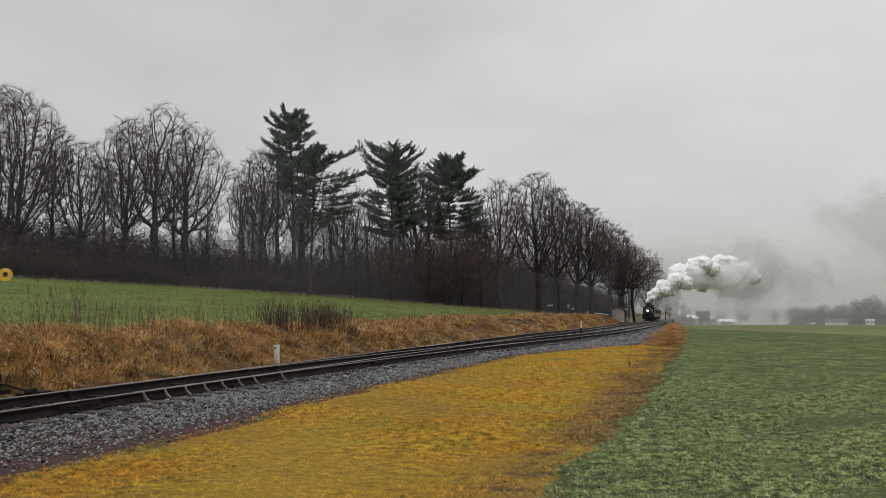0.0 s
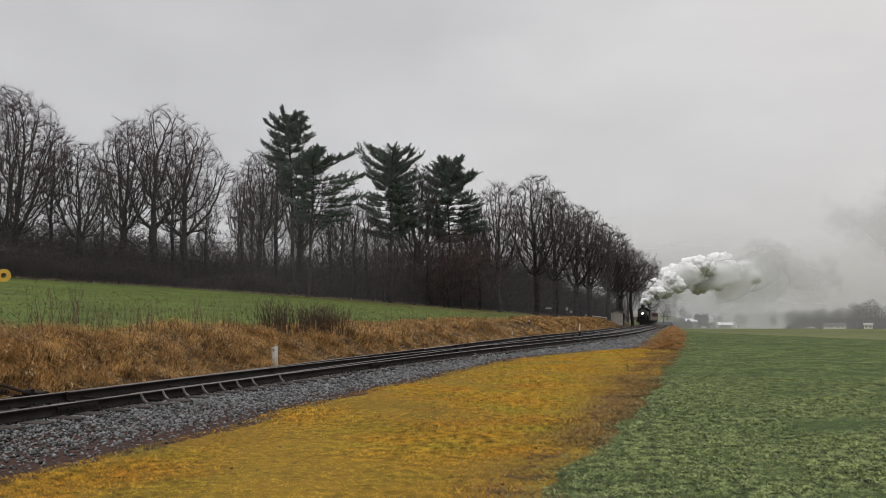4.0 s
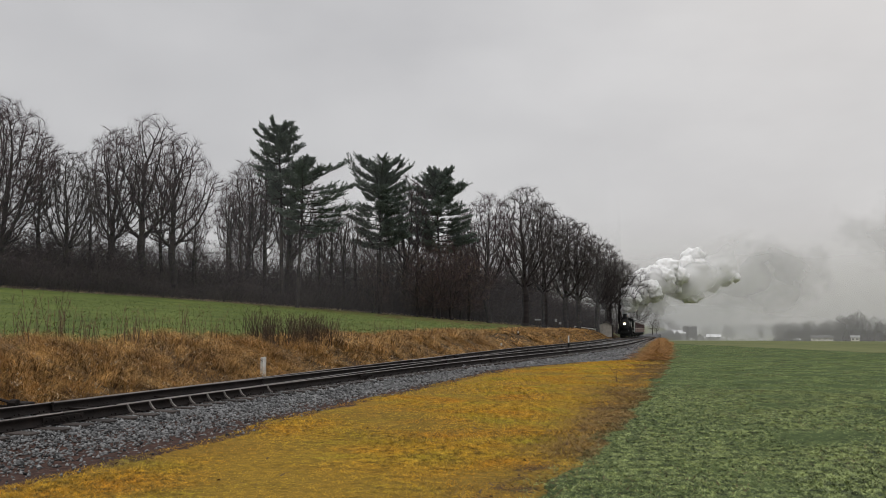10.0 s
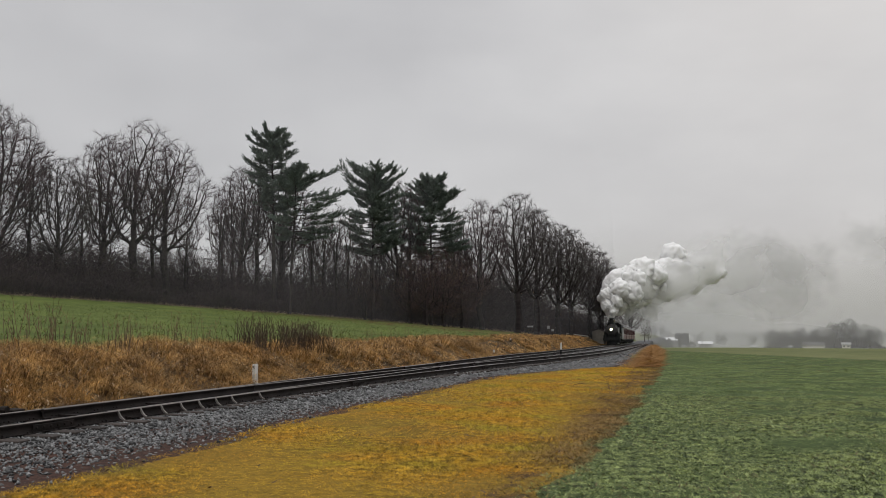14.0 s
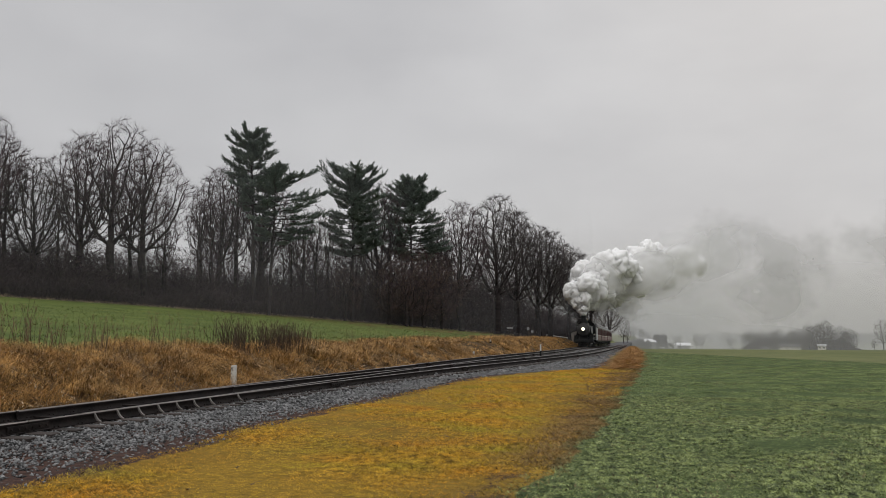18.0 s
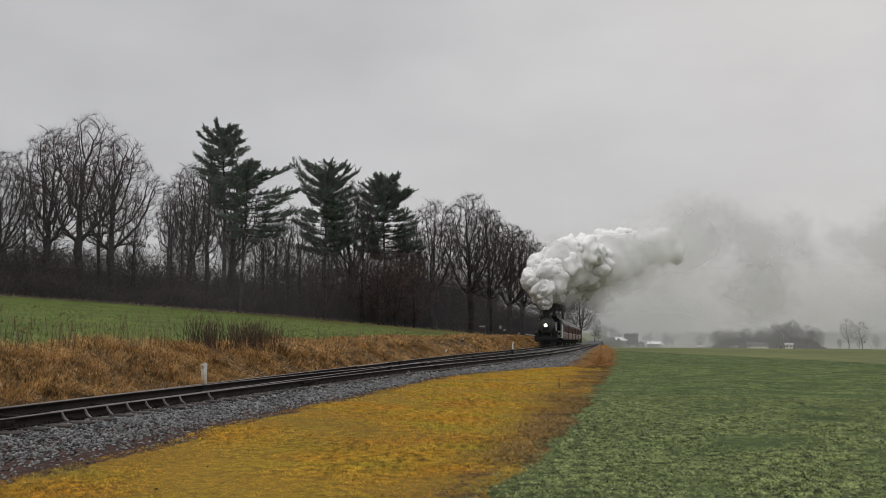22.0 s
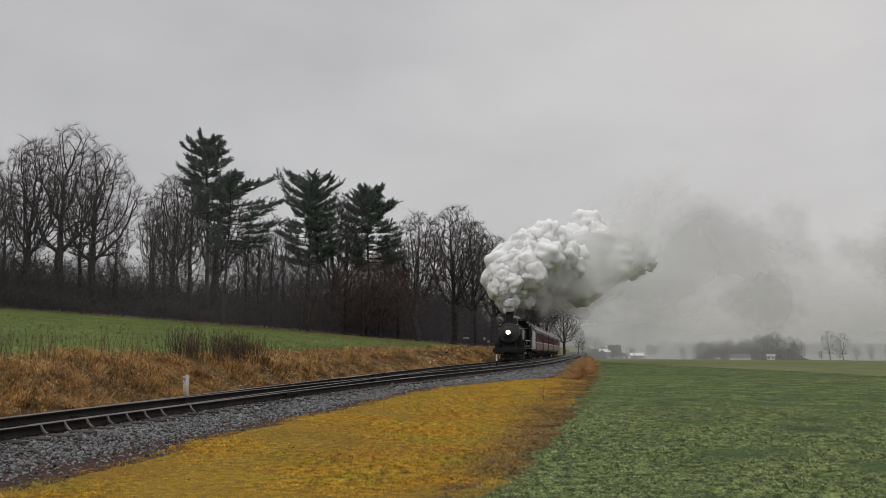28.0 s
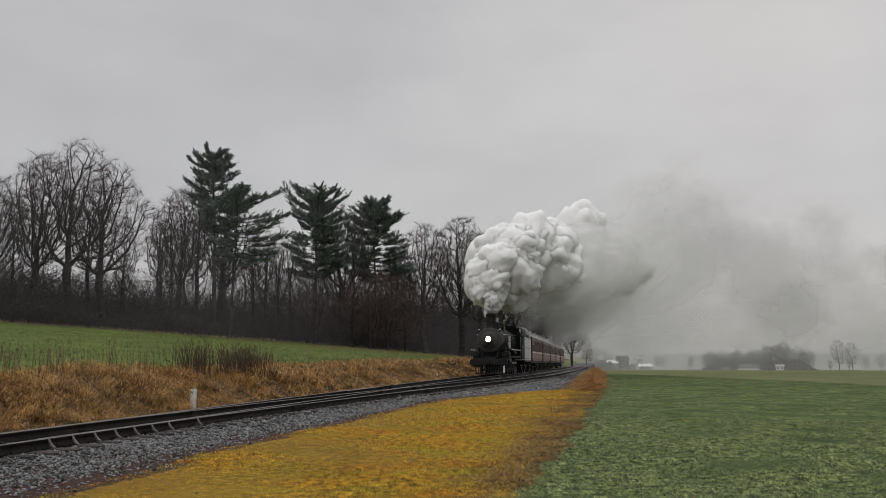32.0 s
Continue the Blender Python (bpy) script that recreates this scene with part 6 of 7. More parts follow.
def farm_building(name, label, az, d, w, deep, wall_h, roof_h, wall, roof, windows=0, ends=False):
    """A gabled building, its long side (or its gable, with ends) towards the railway."""
    t = thing(name, label, "building", far_pose(az, d, 90 if ends else 0))
    bm = B()
    box(bm, -w / 2, w / 2, 0, deep, 0, wall_h)
    for s in (-1, 1):
        vs = [bm.verts.new((s * w / 2, y, z)) for y, z in ((0, wall_h), (deep, wall_h), (deep / 2, wall_h + roof_h))]
        bm.faces.new(vs)
    part("wall", bm, wall, t)
    bm = B()
    o = 0.35
    for y0, y1 in ((-o, deep / 2), (deep + o, deep / 2)):
        vs = [bm.verts.new((x, y, z + dz)) for dz in (0, 0.2) for x, y, z in ((-w / 2 - o, y0, wall_h - 0.12), (w / 2 + o, y0, wall_h - 0.12), (w / 2 + o, y1, wall_h + roof_h), (-w / 2 - o, y1, wall_h + roof_h))]
        for f in ((0, 1, 2, 3), (7, 6, 5, 4), (0, 4, 5, 1), (1, 5, 6, 2), (2, 6, 7, 3), (3, 7, 4, 0)):
            bm.faces.new([vs[i] for i in f])
    bmesh.ops.recalc_face_normals(bm, faces=bm.faces)
    part("roof", bm, roof, t)
    for k in range(windows):
        x = -w / 2 + w * (k + 0.5) / windows
        bm = B()
        box(bm, x - 0.5, x + 0.5, -0.06, 0.0, wall_h * 0.4, wall_h * 0.75)
        part("window", bm, FARM_DARK, t)
    return t


farm_building("barn", "grey barn with a white metal roof", -0.85, 700, 10, 12, 5.5, 2.2, FARM_GREY, FARM_WHITE, 4)
farm_building("gabled_house", "dark gabled farmhouse beside the silos", -0.75, 670, 9, 5.5, 4.0, 3.2, FARM_DARK, FARM_DARK, 0, True)
farm_building("long_shed", "long low shed with white roof and open sides", 1.3, 690, 10.5, 7, 2.6, 2.0, FARM_GREY, FARM_WHITE, 3)
farm_building("cattle_barn", "long cream barn with a dark roof below the grove", 7.75, 480, 10.5, 6, 1.8, 1.2, TAN, FARM_DARK, 4)
farm_building("garden_shed", "small cream shed with dark doorway near grove", 9.6, 480, 4.0, 4, 2.0, 0.9, TAN, FARM_GREY, 2)
farm_building("dairy", "low white outbuilding far across the fields", 3.7, 760, 9, 6, 2.0, 1.4, FARM_WHITE, FARM_GREY, 2)
for az in (-0.40, 0.06):
    t = thing("silo", "tall grey concrete farm silo with rings", "silo", far_pose(az, 705), group="farm silos")
    bm = B()
    lathe(bm, [(2.7, 0), (2.7, 10.6), (2.6, 10.9), (1.4, 11.5), (0.1, 11.7)], "Z", 24)
    part("shell", bm, CONCRETE, t)
    for k in range(7):
        bm = B()
        lathe(bm, [(2.71, 1.2 + 1.4 * k), (2.76, 1.22 + 1.4 * k), (2.76, 1.34 + 1.4 * k), (2.71, 1.36 + 1.4 * k)], "Z", 24)
        part("hoop", bm, FARM_DARK, t)
t = thing("quonset_shed", "dark round-roofed shed by the farm road", "shed", far_pose(0.45, 680))
bm = B()
prof = [(3.2 * math.cos(math.pi * i / 12), 4.6 * math.sin(math.pi * i / 12)) for i in range(13)]
a = [bm.verts.new((x, 0, z)) for x, z in prof]
b = [bm.verts.new((x, 9, z)) for x, z in prof]
bm.faces.new(a), bm.faces.new(b[::-1])
for i in range(12):
    bm.faces.new((a[i], a[i + 1], b[i + 1], b[i]))
bmesh.ops.recalc_face_normals(bm, faces=bm.faces)
part("shell", bm, FARM_DARK, t)
bm = B()
box(bm, -1.4, 1.4, -0.08, 0.0, 0, 2.6)
part("door", bm, FARM_GREY, t)
for az, d, h in ((1.1, 560, 10), (0.65, 640, 9), (4.9, 600, 9), (-1.5, 420, 9)):
    t = thing("utility_pole", "wooden utility pole with a crossarm", "pole", far_pose(az, d), group="utility poles")
    bm = B()
    rod(bm, (0, 0, -0.3), (0, 0, h), 0.17, 0.12, 8)
    part("shaft", bm, DARKWOOD, t)
    bm = B()
    box(bm, -1.1, 1.1, -0.07, 0.07, h - 0.7, h - 0.5)
    part("crossarm", bm, DARKWOOD, t)


def car(az, d, paint, label):
    t = thing("car", label, "car", far_pose(az, d), group="cars on the far road")
    bm = B()
    box(bm, -2.2, 2.2, -0.9, 0.9, 0.35, 0.95, 0.15), box(bm, -1.3, 1.4, -0.8, 0.8, 0.9, 1.5, 0.2)
    part("body", bm, paint, t)
    bm = B()
    box(bm, -1.15, 1.25, -0.83, 0.83, 1.0, 1.35, 0.05)
    part("windows", bm, GLASS, t)
    for x in (-1.4, 1.4):
        for y in (-0.8, 0.8):
            bm = B()
            rod(bm, (x, y - 0.1, 0.33), (x, y + 0.1, 0.33), 0.33, sides=14)
            part("wheel", bm, BLACK, t)


car(4.25, 520, FARM_WHITE, "white car parked on the far road")
car(6.35, 500, FARM_WHITE, "pale car near the cream barn")
car(-0.05, 690, FARM_WHITE, "white car beside the silos")

FAR_TREE = bare_tree(41, 14, 4.2, "bare tree standing alone in the valley", base=0.18, points=900, step=0.5, up=0.15, shape=0.5, twig=TWIG_GREY, slim=1.2)
FAR_ROUND = bare_tree(42, 15, 4.8, "bare tree of the valley grove", base=0.14, points=900, step=0.5, up=0.2, shape=0.4, twig=TWIG_GREY, slim=1.2)
FULL = bare_tree(44, 16, 4.2, "full-crowned bare tree beyond the bend", base=0.18, points=2800, up=0.15, shape=0.8, twig=TWIG_GREY, slim=1.3)
for o in (FAR_TREE, FAR_ROUND, FULL):
    tagged(o, group="trees of the valley")
    measure_up(o)
rng = np.random.default_rng(51)


def valley_tree(src, az, d, h):
    x, y = at_sight(az, d)
    stand(src, x, y, h / TALL[src], rng.uniform(0, 6.28))


for k in range(34):
    u = k / 33
    az = 5.2 + 6.2 * u + rng.normal(0, 0.1)
    valley_tree(FAR_ROUND, az, 505 + rng.uniform(0, 50), (12 + 5.5 * math.exp(-((az - 9.5) / 1.6) ** 2)) * rng.uniform(0.68, 0.95))
for az, d, h in ((2.1, 600, 10), (2.45, 640, 9), (13.0, 480, 15.5), (13.75, 475, 14), (12.5, 430, 5), (13.55, 420, 6), (14.5, 420, 6.5), (15.3, 440, 7.5), (16.2, 460, 8), (-0.2, 520, 6), (-1.35, 640, 9), (-1.9, 560, 10), (-1.05, 760, 14), (0.9, 770, 11), (3.2, 800, 11), (4.2, 780, 11)):
    valley_tree(FAR_TREE, az, d, h)
# trees and brush beyond the bend, beside the line
for az, d, h in ((-2.55, 300, 9.5), (-3.5, 250, 18), (-4.9, 207, 14), (-2.3, 350, 6)):
    valley_tree(FAR_TREE if d > 280 else FULL, az, d, h)
n = 5200
az, d = radians(1) * rng.uniform(5.0, 11.6, n), rng.uniform(498, 560, n)
x, y = d * np.sin(az), d * np.cos(az)
base = np.stack([x, y, land(x, y) - 0.2], -1)
tip = base + np.stack([rng.normal(0, 1.2, n), rng.normal(0, 1.2, n), rng.uniform(1.5, 7.0, n) * np.clip(np.minimum(np.degrees(az) - 4.9, 11.7 - np.degrees(az)), 0.15, 1)], -1)
tagged(part("grove_brush", ribbons(np.concatenate([base, tip, np.full((n, 1), 0.16), np.full((n, 1), 0.05)], 1), rng), TWIG_GREY), "grey leafless brush below the valley grove", "brush", kind="stuff")
n = 9000
az, d = radians(1) * rng.uniform(-8, 40, n), rng.uniform(1150, 1500, n)
x, y = d * np.sin(az), d * np.cos(az)
base = np.stack([x, y, land(x, y) - 0.5], -1)
tip = base + np.stack([rng.normal(0, 3, n), rng.normal(0, 3, n), rng.uniform(5, 14, n)], -1)
tagged(part("far_woods", ribbons(np.concatenate([base, tip, np.full((n, 1), 0.9), np.full((n, 1), 0.3)], 1), rng), BRUSH), "distant leafless woods fading into mist", "woods", kind="stuff")
t = thing("farm_lane", "pale gravel lane in front of the farm", "lane")
tagged(t, kind="structure")
bm = B()
prev = None
for k in range(15):
    x, y = at_sight(-0.3 + 3.2 * k / 14, 640 - 5 * k)
    z = float(land(x, y)) + 0.25
    cur = [bm.verts.new((x, y, z)), bm.verts.new((x, y + 9, float(land(x, y + 9)) + 0.25))]
    if prev:
        bm.faces.new((prev[0], cur[0], cur[1], prev[1]))
    prev = cur
part("lane_surface", bm, FARM_WHITE, t)

# ---- smoke of the engine, drifting smoke, mist in the valley ----


def vapour(name, alpha, tone, patch=0.0, scale=0.35, rise=None, along=None):
    """A thin scattering veil: diffuse and translucent, letting the rest of the light through; patch breaks it up."""
    m = bpy.data.materials.new(name)
    m.use_nodes = True
    n, l = m.node_tree.nodes, m.node_tree.links
    n.clear()
    out, mix, clear = n.new("ShaderNodeOutputMaterial"), n.new("ShaderNodeMixShader"), n.new("ShaderNodeBsdfTransparent")
    two, dif, tra = n.new("ShaderNodeMixShader"), n.new("ShaderNodeBsdfDiffuse"), n.new("ShaderNodeBsdfTranslucent")
    two.inputs[0].default_value = 0.4
    for s in (dif, tra):
        s.inputs["Color"].default_value = (*tone, 1)
    l.new(dif.outputs[0], two.inputs[1]), l.new(tra.outputs[0], two.inputs[2])
    l.new(clear.outputs[0], mix.inputs[1]), l.new(two.outputs[0], mix.inputs[2]), l.new(mix.outputs[0], out.inputs["Surface"])
    mix.inputs[0].default_value = alpha
    if patch or rise:
        co = n.new("ShaderNodeTexCoord")
        t = n.new("ShaderNodeTexNoise")
        t.inputs["Scale"].default_value, t.inputs["Detail"].default_value = scale, 4
        l.new(co.outputs["Object"], t.inputs["Vector"])
        r = n.new("ShaderNodeMapRange")
        r.inputs["From Min"].default_value, r.inputs["From Max"].default_value = 0.35, 0.65
        r.inputs["To Min"].default_value, r.inputs["To Max"].default_value = alpha * (1 - patch), alpha * (1 + patch * 0.4)
        l.new(t.outputs[0], r.inputs["Value"])
        last = r.outputs[0]
        if rise:
            sep, fade, mul = n.new("ShaderNodeSeparateXYZ"), n.new("ShaderNodeMapRange"), n.new("ShaderNodeMath")
            fade.interpolation_type = "SMOOTHSTEP"
            l.new(co.outputs["Object"], sep.inputs[0])
            l.new(sep.outputs["Z"], fade.inputs["Value"])
            fade.inputs["From Min"].default_value, fade.inputs["From Max"].default_value = rise
            fade.inputs["To Min"].default_value, fade.inputs["To Max"].default_value = 1.0, 0.0
            mul.operation = "MULTIPLY"
            l.new(last, mul.inputs[0]), l.new(fade.outputs[0], mul.inputs[1])
            last = mul.outputs[0]
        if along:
            # opacity rises farther up the line, imitating haze that thickens with distance
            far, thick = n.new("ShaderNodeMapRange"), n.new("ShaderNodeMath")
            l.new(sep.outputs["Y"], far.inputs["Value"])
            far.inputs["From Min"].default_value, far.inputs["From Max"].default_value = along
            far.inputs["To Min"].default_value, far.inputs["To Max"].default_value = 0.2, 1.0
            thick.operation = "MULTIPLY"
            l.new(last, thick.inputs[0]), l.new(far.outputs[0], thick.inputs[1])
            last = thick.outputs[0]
        l.new(last, mix.inputs[0])
    return m


def smoke_stuff(name, tone, through=0.45, cover=1.0):
    """Opaque droplets: light is scattered back and passed on."""
    m = bpy.data.materials.new(name)
    m.use_nodes = True
    n, l = m.node_tree.nodes, m.node_tree.links
    n.clear()
    out, two, dif, tra = n.new("ShaderNodeOutputMaterial"), n.new("ShaderNodeMixShader"), n.new("ShaderNodeBsdfDiffuse"), n.new("ShaderNodeBsdfTranslucent")
    two.inputs[0].default_value = through
    for s in (dif, tra):
        s.inputs["Color"].default_value = (*tone, 1)
    l.new(dif.outputs[0], two.inputs[1]), l.new(tra.outputs[0], two.inputs[2]), l.new(two.outputs[0], out.inputs["Surface"])
    if cover < 1:
        clear, mix = n.new("ShaderNodeBsdfTransparent"), n.new("ShaderNodeMixShader")
        mix.inputs[0].default_value = cover
        l.new(clear.outputs[0], mix.inputs[1]), l.new(two.outputs[0], mix.inputs[2]), l.new(mix.outputs[0], out.inputs["Surface"])
    return m


def swell(p, o):
    """Radius of a billow in the direction p."""
    a = abs(noise.noise(p * 1.5 + o))
    b = abs(noise.noise(p * 3.3 + o * 2))
    c = abs(noise.noise(p * 7.0 + o * 3))
    return 0.76 + 0.36 * a + 0.20 * b + 0.11 * c


def billow_mesh(seed, mat, drops, size, spread, body):
    """A billow about one metre in radius: a lumpy body with a fringe of fine droplets."""
    rng = np.random.default_rng(100 + seed)
    o = Vector((seed * 7.3, seed * 3.1, seed * 5.7))
    me = bpy.data.meshes.new("puff")
    bm = B()
    bmesh.ops.create_icosphere(bm, subdivisions=4, radius=1.0)
    v = np.array([(p := q.co.normalized()) * swell(p, o) for q in bm.verts])
    f = np.array([[q.index for q in f.verts] for f in bm.faces])
    bm.free()
    d = rng.normal(0, 1, (drops, 3))
    d /= np.linalg.norm(d, axis=1, keepdims=True)
    r = np.array([swell(Vector(q), o) for q in d]) * (body - 0.01 + np.abs(rng.normal(0, spread, drops)))
    fill(me, *join((v * body, f), flecks(d * r[:, None], rng.uniform(*size, drops), rng)))
    me.polygons.foreach_set("use_smooth", np.arange(len(me.polygons)) < len(f))
    me.materials.append(mat)
    me.materials.append(DROPS)
    me.polygons.foreach_set("material_index", (np.arange(len(me.polygons)) >= len(f)).astype(np.int32))
    return me


def wisp_mesh(seed, mat):
    """A bowed, ruffled sheet of thin smoke about one metre in radius."""
    n, rings = 40, 9
    o = Vector((seed * 3.7, seed * 1.9, 0))
    v = [(0, 0, 0)]
    for k in range(1, rings + 1):
        for j in range(n):
            x, z = 0.95 * k / rings * math.cos(2 * math.pi * j / n), 0.95 * k / rings * math.sin(2 * math.pi * j / n)
            v.append((x, 0.12 * (x * x + z * z) + 0.1 * noise.noise(Vector((x * 1.4, z * 1.4, 0)) + o) - 0.1 * noise.noise(o), z))
    f = [(0, 1 + j, 1 + (j + 1) % n) for j in range(n)]
    for k in range(rings - 1):
        for j in range(n):
            p, q = 1 + k * n + j, 1 + k * n + (j + 1) % n
            f += [(p, p + n, q + n), (p, q + n, q)]
    me = bpy.data.meshes.new("wisp")
    fill(me, v, f)
    me.polygons.foreach_set("use_smooth", np.ones(len(me.polygons), dtype=bool))
    me.materials.append(mat)
    return me


def wisp_stuff(name, alpha, tone, scale=1.5):
    """Thin smoke that frays out towards its edge."""
    m = smoke_stuff(name, tone, 0.4, alpha)
    n, l = m.node_tree.nodes, m.node_tree.links
    mix = [q for q in n if q.type == "MIX_SHADER" and abs(q.inputs[0].default_value - alpha) < 1e-6][0]
    co, info, t = n.new("ShaderNodeTexCoord"), n.new("ShaderNodeObjectInfo"), n.new("ShaderNodeTexNoise")
    t.noise_dimensions = "4D"
    t.inputs["Scale"].default_value, t.inputs["Detail"].default_value, t.inputs["Roughness"].default_value = scale, 3, 0.5
    l.new(co.outputs["Object"], t.inputs["Vector"])
    w = n.new("ShaderNodeMath")
    w.operation, w.inputs[1].default_value = "MULTIPLY", 37.0
    l.new(info.outputs["Random"], w.inputs[0]), l.new(w.outputs[0], t.inputs["W"])
    flat, far = n.new("ShaderNodeVectorMath"), n.new("ShaderNodeVectorMath")
    flat.operation, flat.inputs[1].default_value = "MULTIPLY", (1, 0, 1)
    far.operation = "LENGTH"
    l.new(co.outputs["Object"], flat.inputs[0]), l.new(flat.outputs[0], far.inputs[0])
    sub, fade = n.new("ShaderNodeMath"), n.new("ShaderNodeMapRange")
    sub.operation, sub.inputs[1].default_value = "MULTIPLY_ADD", 1.3
    inv = n.new("ShaderNodeMath")
    inv.operation, inv.inputs[0].default_value = "SUBTRACT", 0.1
    l.new(far.outputs["Value"], inv.inputs[1])
    l.new(t.outputs[0], sub.inputs[0]), l.new(inv.outputs[0], sub.inputs[2])
    fade.interpolation_type = "SMOOTHSTEP"
    fade.inputs["From Min"].default_value, fade.inputs["From Max"].default_value = 0.0, 0.6
    fade.inputs["To Max"].default_value = alpha
    l.new(sub.outputs[0], fade.inputs["Value"])
    l.new(fade.outputs[0], mix.inputs[0])
    return m


def steam_stuff(name, tone, deep):
    """Thick steam: light enters, scatters about inside and comes out softened."""
    m = material(name, 1.0, 0.0, 0.0)
    b = m.node_tree.nodes["Principled BSDF"]
    b.inputs["Base Color"].default_value = (*tone, 1)
    b.inputs["Subsurface Weight"].default_value = 1.0
    b.inputs["Subsurface Radius"].default_value = (1.0, 1.0, 1.0)
    b.inputs["Subsurface Scale"].default_value = deep
    return m


DROPS = smoke_stuff("steam_droplets", (0.78, 0.78, 0.775), 0.5)
DENSE = steam_stuff("white_steam", (0.77, 0.77, 0.765), 0.75)
PALE = wisp_stuff("pale_smoke", 0.75, (0.82, 0.82, 0.815))
GREY = wisp_stuff("grey_smoke", 0.55, (0.64, 0.64, 0.635))
OLD = wisp_stuff("old_grey_smoke", 0.5, (0.55, 0.55, 0.545), 1.8)
SHAPES = {DENSE: [billow_mesh(k, DENSE, 3600, (0.006, 0.013), 0.085, 0.92) for k in range(5)]}
for m_ in (PALE, GREY, OLD):
    SHAPES[m_] = [wisp_mesh(k, m_) for k in range(5)]
# the plume's line from the stack as the wind turns and freshens: along x, along y, up, radius
PLUMES = np.array([
    [(0.0, 0.0, 0.3, 0.5), (0.9, 0.9, 1.4, 1.4), (2.8, 2.8, 2.8, 2.6), (5.6, 5.8, 4.6, 4.2), (9.0, 9.4, 6.6, 5.6), (12.6, 13.0, 7.9, 6.6), (16.4, 17.0, 8.6, 7.3),
     (20.4, 21.2, 8.5, 7.7), (24.6, 25.6, 8.0, 7.7), (29.0, 30.4, 7.4, 7.5), (34.0, 35.6, 7.0, 7.2), (40.0, 42.0, 7.5, 7.0), (48.0, 50.0, 8.5, 7.0)],
    [(0.0, 0.0, 0.3, 0.45), (-0.3, 0.2, 1.3, 1.2), (-0.6, 0.6, 2.5, 2.0), (-0.3, 1.5, 3.8, 3.0), (1.0, 3.0, 5.1, 3.9), (3.0, 5.5, 6.4, 4.4), (6.0, 9.0, 7.5, 4.8),
     (10.0, 13.5, 8.7, 5.1), (14.5, 19.0, 9.9, 5.4), (20.0, 26.0, 11.0, 5.8), (26.0, 34.0, 11.8, 6.2), (33.0, 44.0, 13.2, 7.0), (42.0, 56.0, 15.5, 8.0)],
    [(0.0, 0.0, 0.3, 0.45), (-0.1, 0.3, 1.2, 1.0), (-0.3, 0.8, 2.2, 1.5), (0.1, 1.8, 3.3, 2.0), (1.1, 3.0, 4.2, 2.3), (2.6, 4.5, 4.7, 2.6), (4.6, 6.5, 5.0, 2.9),
     (7.0, 9.0, 5.0, 3.1), (9.8, 12.0, 4.9, 3.3), (13.5, 16.0, 5.1, 3.6), (18.0, 21.0, 5.6, 4.2), (23.5, 27.0, 6.6, 5.0), (30.0, 35.0, 8.2, 6.0)]])
SHARE = ((0, 6, 13, 19, 24, 29, 32), ((1, 0, 0), (0.8, 0.2, 0), (0.2, 0.8, 0), (0, 1, 0), (0, 0.8, 0.2), (0, 0.25, 0.75), (0, 0, 1)))
ALONG = np.linspace(0, 1, 13)


def plume_at(u, t):
    """The plume's middle and radius at the share u of its length."""
    w = np.array([np.interp(t, SHARE[0], [q[j] for q in SHARE[1]]) for j in range(3)])
    line = (PLUMES * w[:, None, None]).sum(0)
    return np.array([np.interp(u, ALONG, line[:, j]) for j in range(4)])


PUFFS, WISPS = [], []


def make_plume():
    rng = np.random.default_rng(61)
    t = thing("smoke_plume", "billowing white steam and grey smoke from the engine", "smoke")

    def aside(lo, hi):
        off = rng.normal(0, 1, 3)
        return off * rng.uniform(lo, hi) / np.linalg.norm(off) * np.array([1.0, 1.2, 0.78])

    # the dense white body near the stack, breaking up into single billows
    n = 136
    for k in range(n):
        u = 0.69 * ((k + rng.uniform(0, 1)) / n)
        wide = plume_at(u, 0)[3] * 0.25 + plume_at(u, 20)[3] * 0.35 + plume_at(u, 32)[3] * 0.4
        size = wide * (rng.uniform(0.42, 0.72) * (1 - 0.45 * max(0, u - 0.45) / 0.24) if u > 0.06 else rng.uniform(0.6, 0.9))
        puff(t, DENSE, u, aside(0.1, 0.62), size, rng)
    # steam that rolls down behind the stack over the cab and tender
    for k in range(10):
        v = k / 9
        at = np.array([0.6 + 4.0 * v + rng.normal(0, 0.3), 2.8 + 7 * v + rng.normal(0, 0.6), 1.5 + 2.0 * v + rng.normal(0, 0.3)])
        puff(t, DENSE, None, at, rng.uniform(0.7, 1.1) + 0.5 * v, rng)
    # thinner smoke round and behind it, fraying out
    for u, mat, big in ((0.40, PALE, 1.4), (0.52, PALE, 1.7), (0.63, PALE, 2.0), (0.76, GREY, 2.0), (0.92, OLD, 2.1)):
        off = aside(0.0, 0.2) + np.array([0, -1.0 if u < 0.7 else 0.0, -0.1])
        wisp(t, mat, u, off, plume_at(u, 20)[3] * big, rng)
    # the veil that hangs under the plume and over the coaches
    wisp(t, PALE, None, np.array((2.6, 4.5, 1.7)), 3.2, rng)
    wisp(t, PALE, None, np.array((6.0, 12.0, 2.6)), 5.2, rng)
    return t


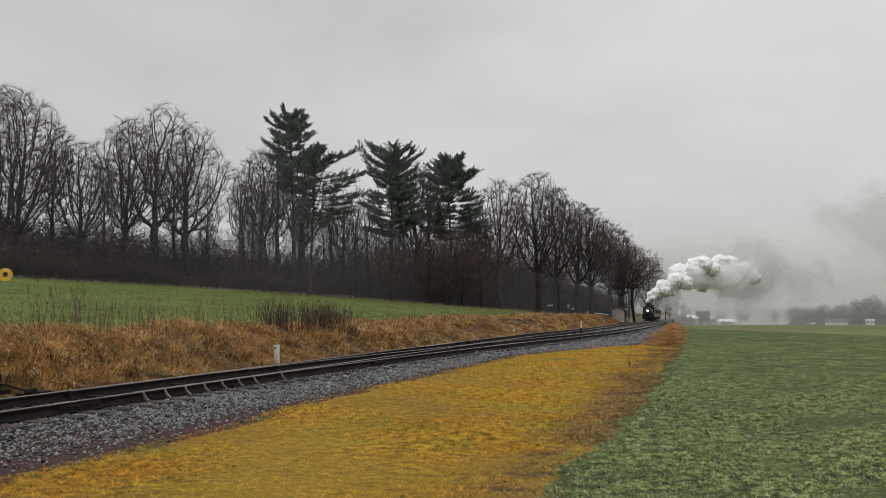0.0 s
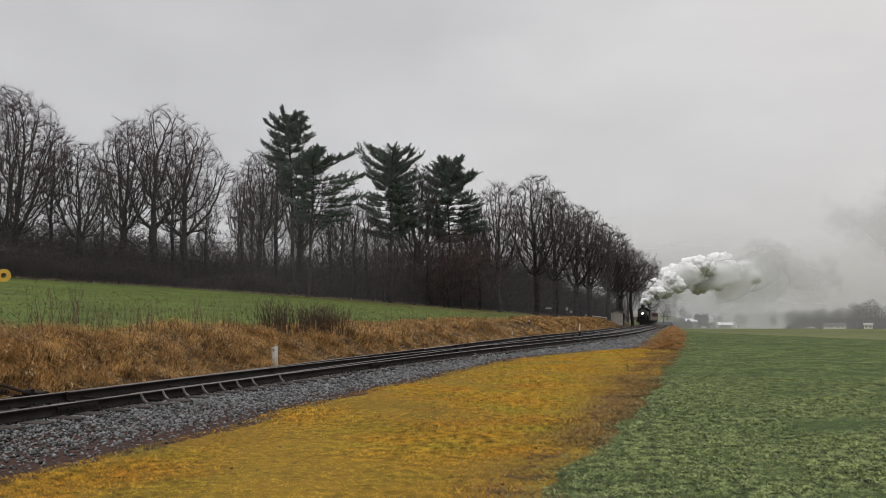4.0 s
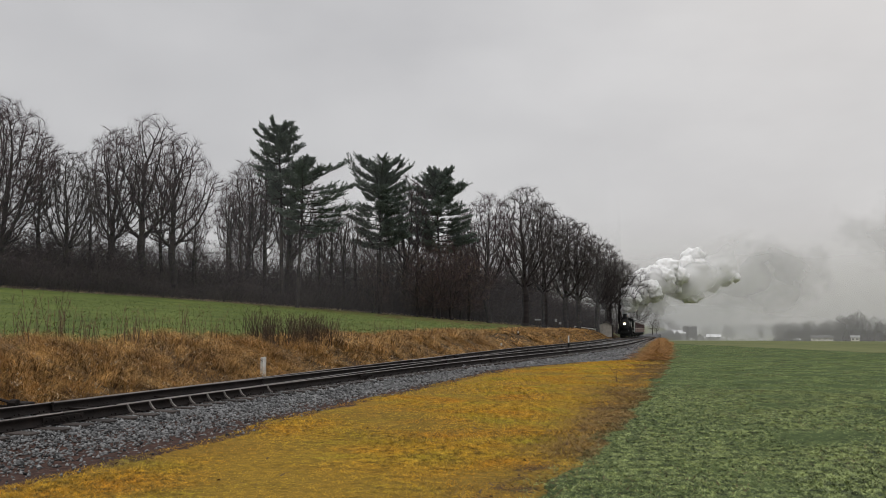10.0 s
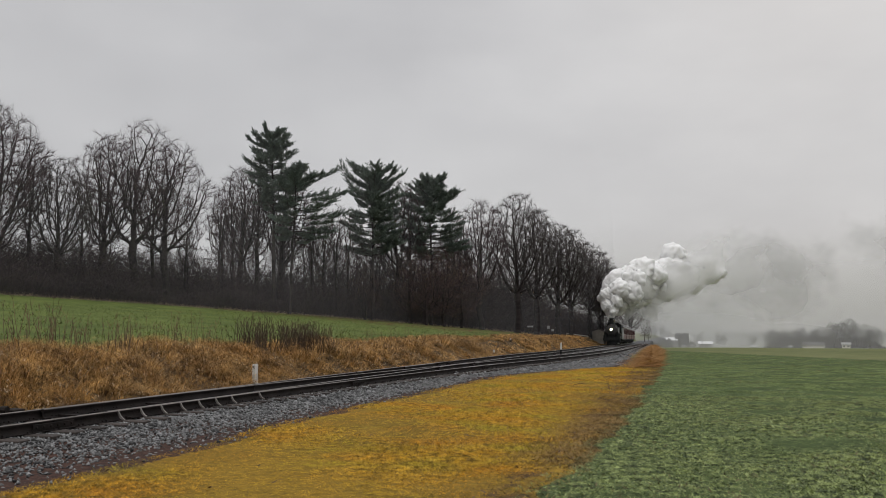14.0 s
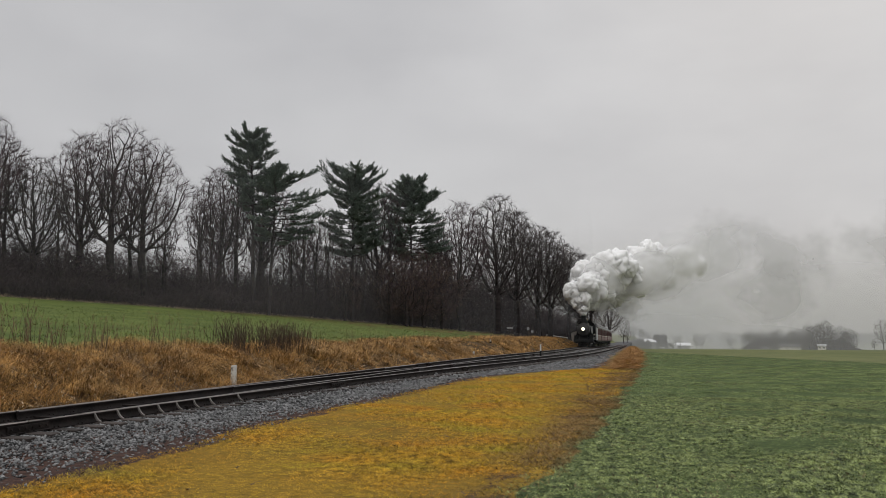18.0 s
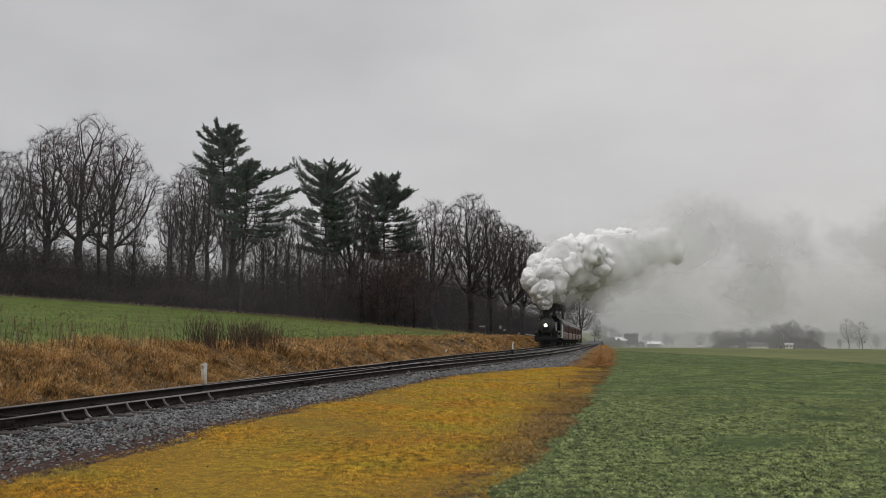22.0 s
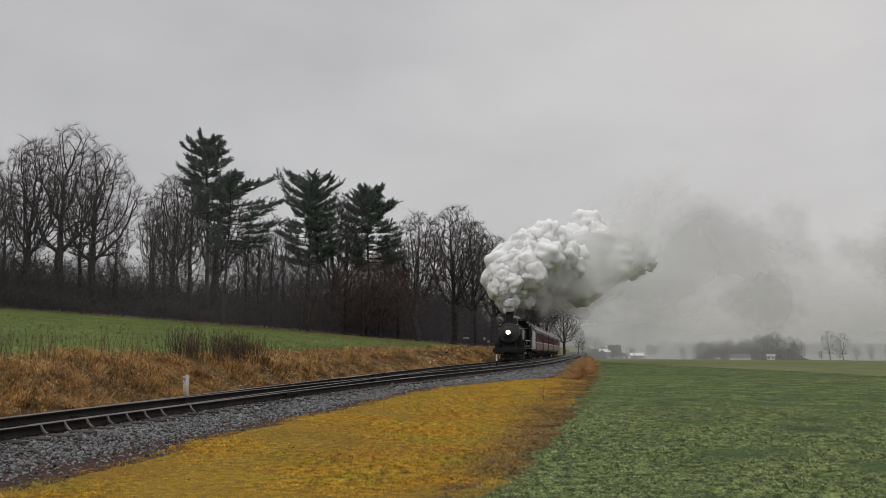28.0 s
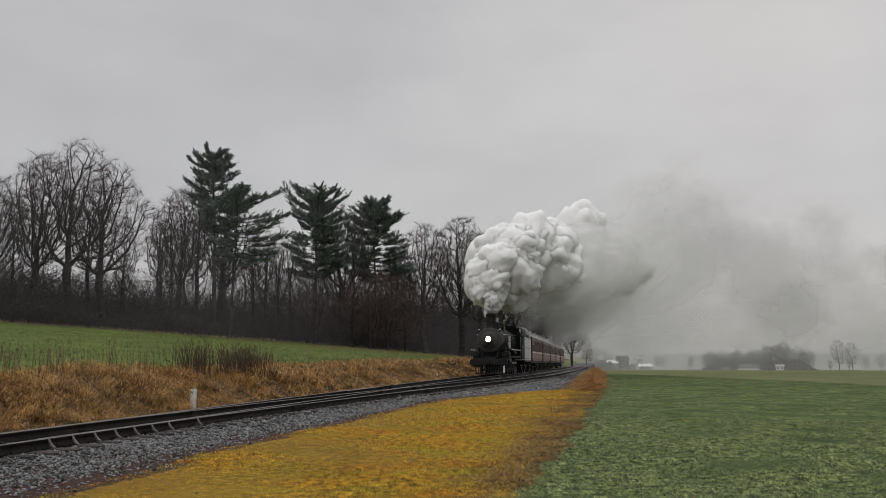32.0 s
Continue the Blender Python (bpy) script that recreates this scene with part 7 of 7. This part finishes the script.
def wisp(t, mat, u, off, size, rng):
    ob = new("wisp", SHAPES[mat][int(rng.integers(5))])
    ob.parent = t
    turn = (-10 + rng.normal(0, 6), rng.uniform(-40, 40), rng.normal(0, 10))
    ob.scale = (size * rng.uniform(1.0, 1.35), size, size * rng.uniform(0.8, 1.05))
    if t.name.startswith("drifting"):
        ob.matrix_basis = pose(*off, *turn) @ Matrix.Diagonal((*ob.scale, 1))
    else:
        WISPS.append((ob, u, off, turn, size, rng.uniform(-1, 1)))
    return ob


def puff(t, mat, u, off, size, rng):
    ob = new("puff", SHAPES[mat][int(rng.integers(5))])
    ob.parent = t
    ob.scale = (size * rng.uniform(0.9, 1.25), size * rng.uniform(0.9, 1.25), size * rng.uniform(0.85, 1.1))
    PUFFS.append((ob, u, off, rng.normal(0, 1, 3), rng.uniform(-1, 1, 3), size))


def make_drift():
    """Older smoke that the wind has carried over the fields."""
    rng = np.random.default_rng(62)
    t = thing("drifting_smoke", "grey smoke drifting low across the fields", "smoke")
    for x, y, z, r, mat in ((44, 236, 22, 19, OLD), (76, 240, 32, 25, GREY), (12, 250, 12, 17, OLD)):
        wisp(t, mat, None, (x, y, z), r, rng)
    return t


def make_mist():
    """Mist that lies in the valley, in curved layers one behind the other."""
    t = thing("valley_mist", "pale winter mist lying in the valley", "mist")
    for d, alpha, top in ((400, 0.42, 36), (780, 0.92, 105)):
        n, rows = 40, 2
        az = np.radians(np.linspace(-9, 62, n))
        v = np.array([(d * math.sin(a), d * math.cos(a), z) for z in (-16, top) for a in az])
        i = np.arange(n - 1)
        f = np.stack([i, i + 1, i + 1 + n, i + n], -1)
        part("mist_layer", (v, f), vapour("mist_%d" % d, alpha, (0.68, 0.685, 0.69), 0.35, 0.006, (2, top)), t)
    # a pale sheet put before the wood imitates haze, more opaque with distance
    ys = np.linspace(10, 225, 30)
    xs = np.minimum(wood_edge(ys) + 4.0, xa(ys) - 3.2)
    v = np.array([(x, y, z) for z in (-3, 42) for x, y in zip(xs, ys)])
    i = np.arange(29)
    part("mist_layer", (v, np.stack([i, i + 1, i + 31, i + 30], -1)), vapour("wood_haze_sheet", 0.105, (0.84, 0.845, 0.85), 0.3, 0.03, (6, 40), (30, 150)), t)
    return t


SMOKE = make_plume()
DRIFT = make_drift()
make_mist()


def smoke_motions():
    stack = lambda t: on_track(head_at(t), 11.5) @ Vector((0, 2.4, 4.6))
    walk(SMOKE, [(t, Matrix.Translation(stack(t))) for t in range(0, 33, 2)])
    walk(DRIFT, [(0, pose(0, 0, 0)), (16, pose(17, 4, 1.0)), (32, pose(36, 8, 2.0))])
    def place(u, off, t):
        if u is None:
            return Vector(off)
        c = plume_at(u, t)
        return Vector(c[:3] + np.asarray(off) * c[3])

    for ob, u, off, way, spin, size in PUFFS:
        walk(ob, [(t, pose(*(place(u, off, t) + Vector(way) * size * 0.25 * math.sin(t * 0.35 + way[0] * 3)), *(Vector(spin) * 9 * t))) for t in range(0, 33, 4)])
    for ob, u, off, turn, size, k in WISPS:
        walk(ob, [(t, pose(*(place(u, off, t) + Vector((k, 0.4, -k)) * size * 0.12 * math.sin(t * 0.4 + k * 5)), turn[0], turn[1] + 12 * k * math.sin(t * 0.2 + k * 9), turn[2])) for t in range(0, 33, 4)])


def motions():
    train_motions()
    smoke_motions()


motions()
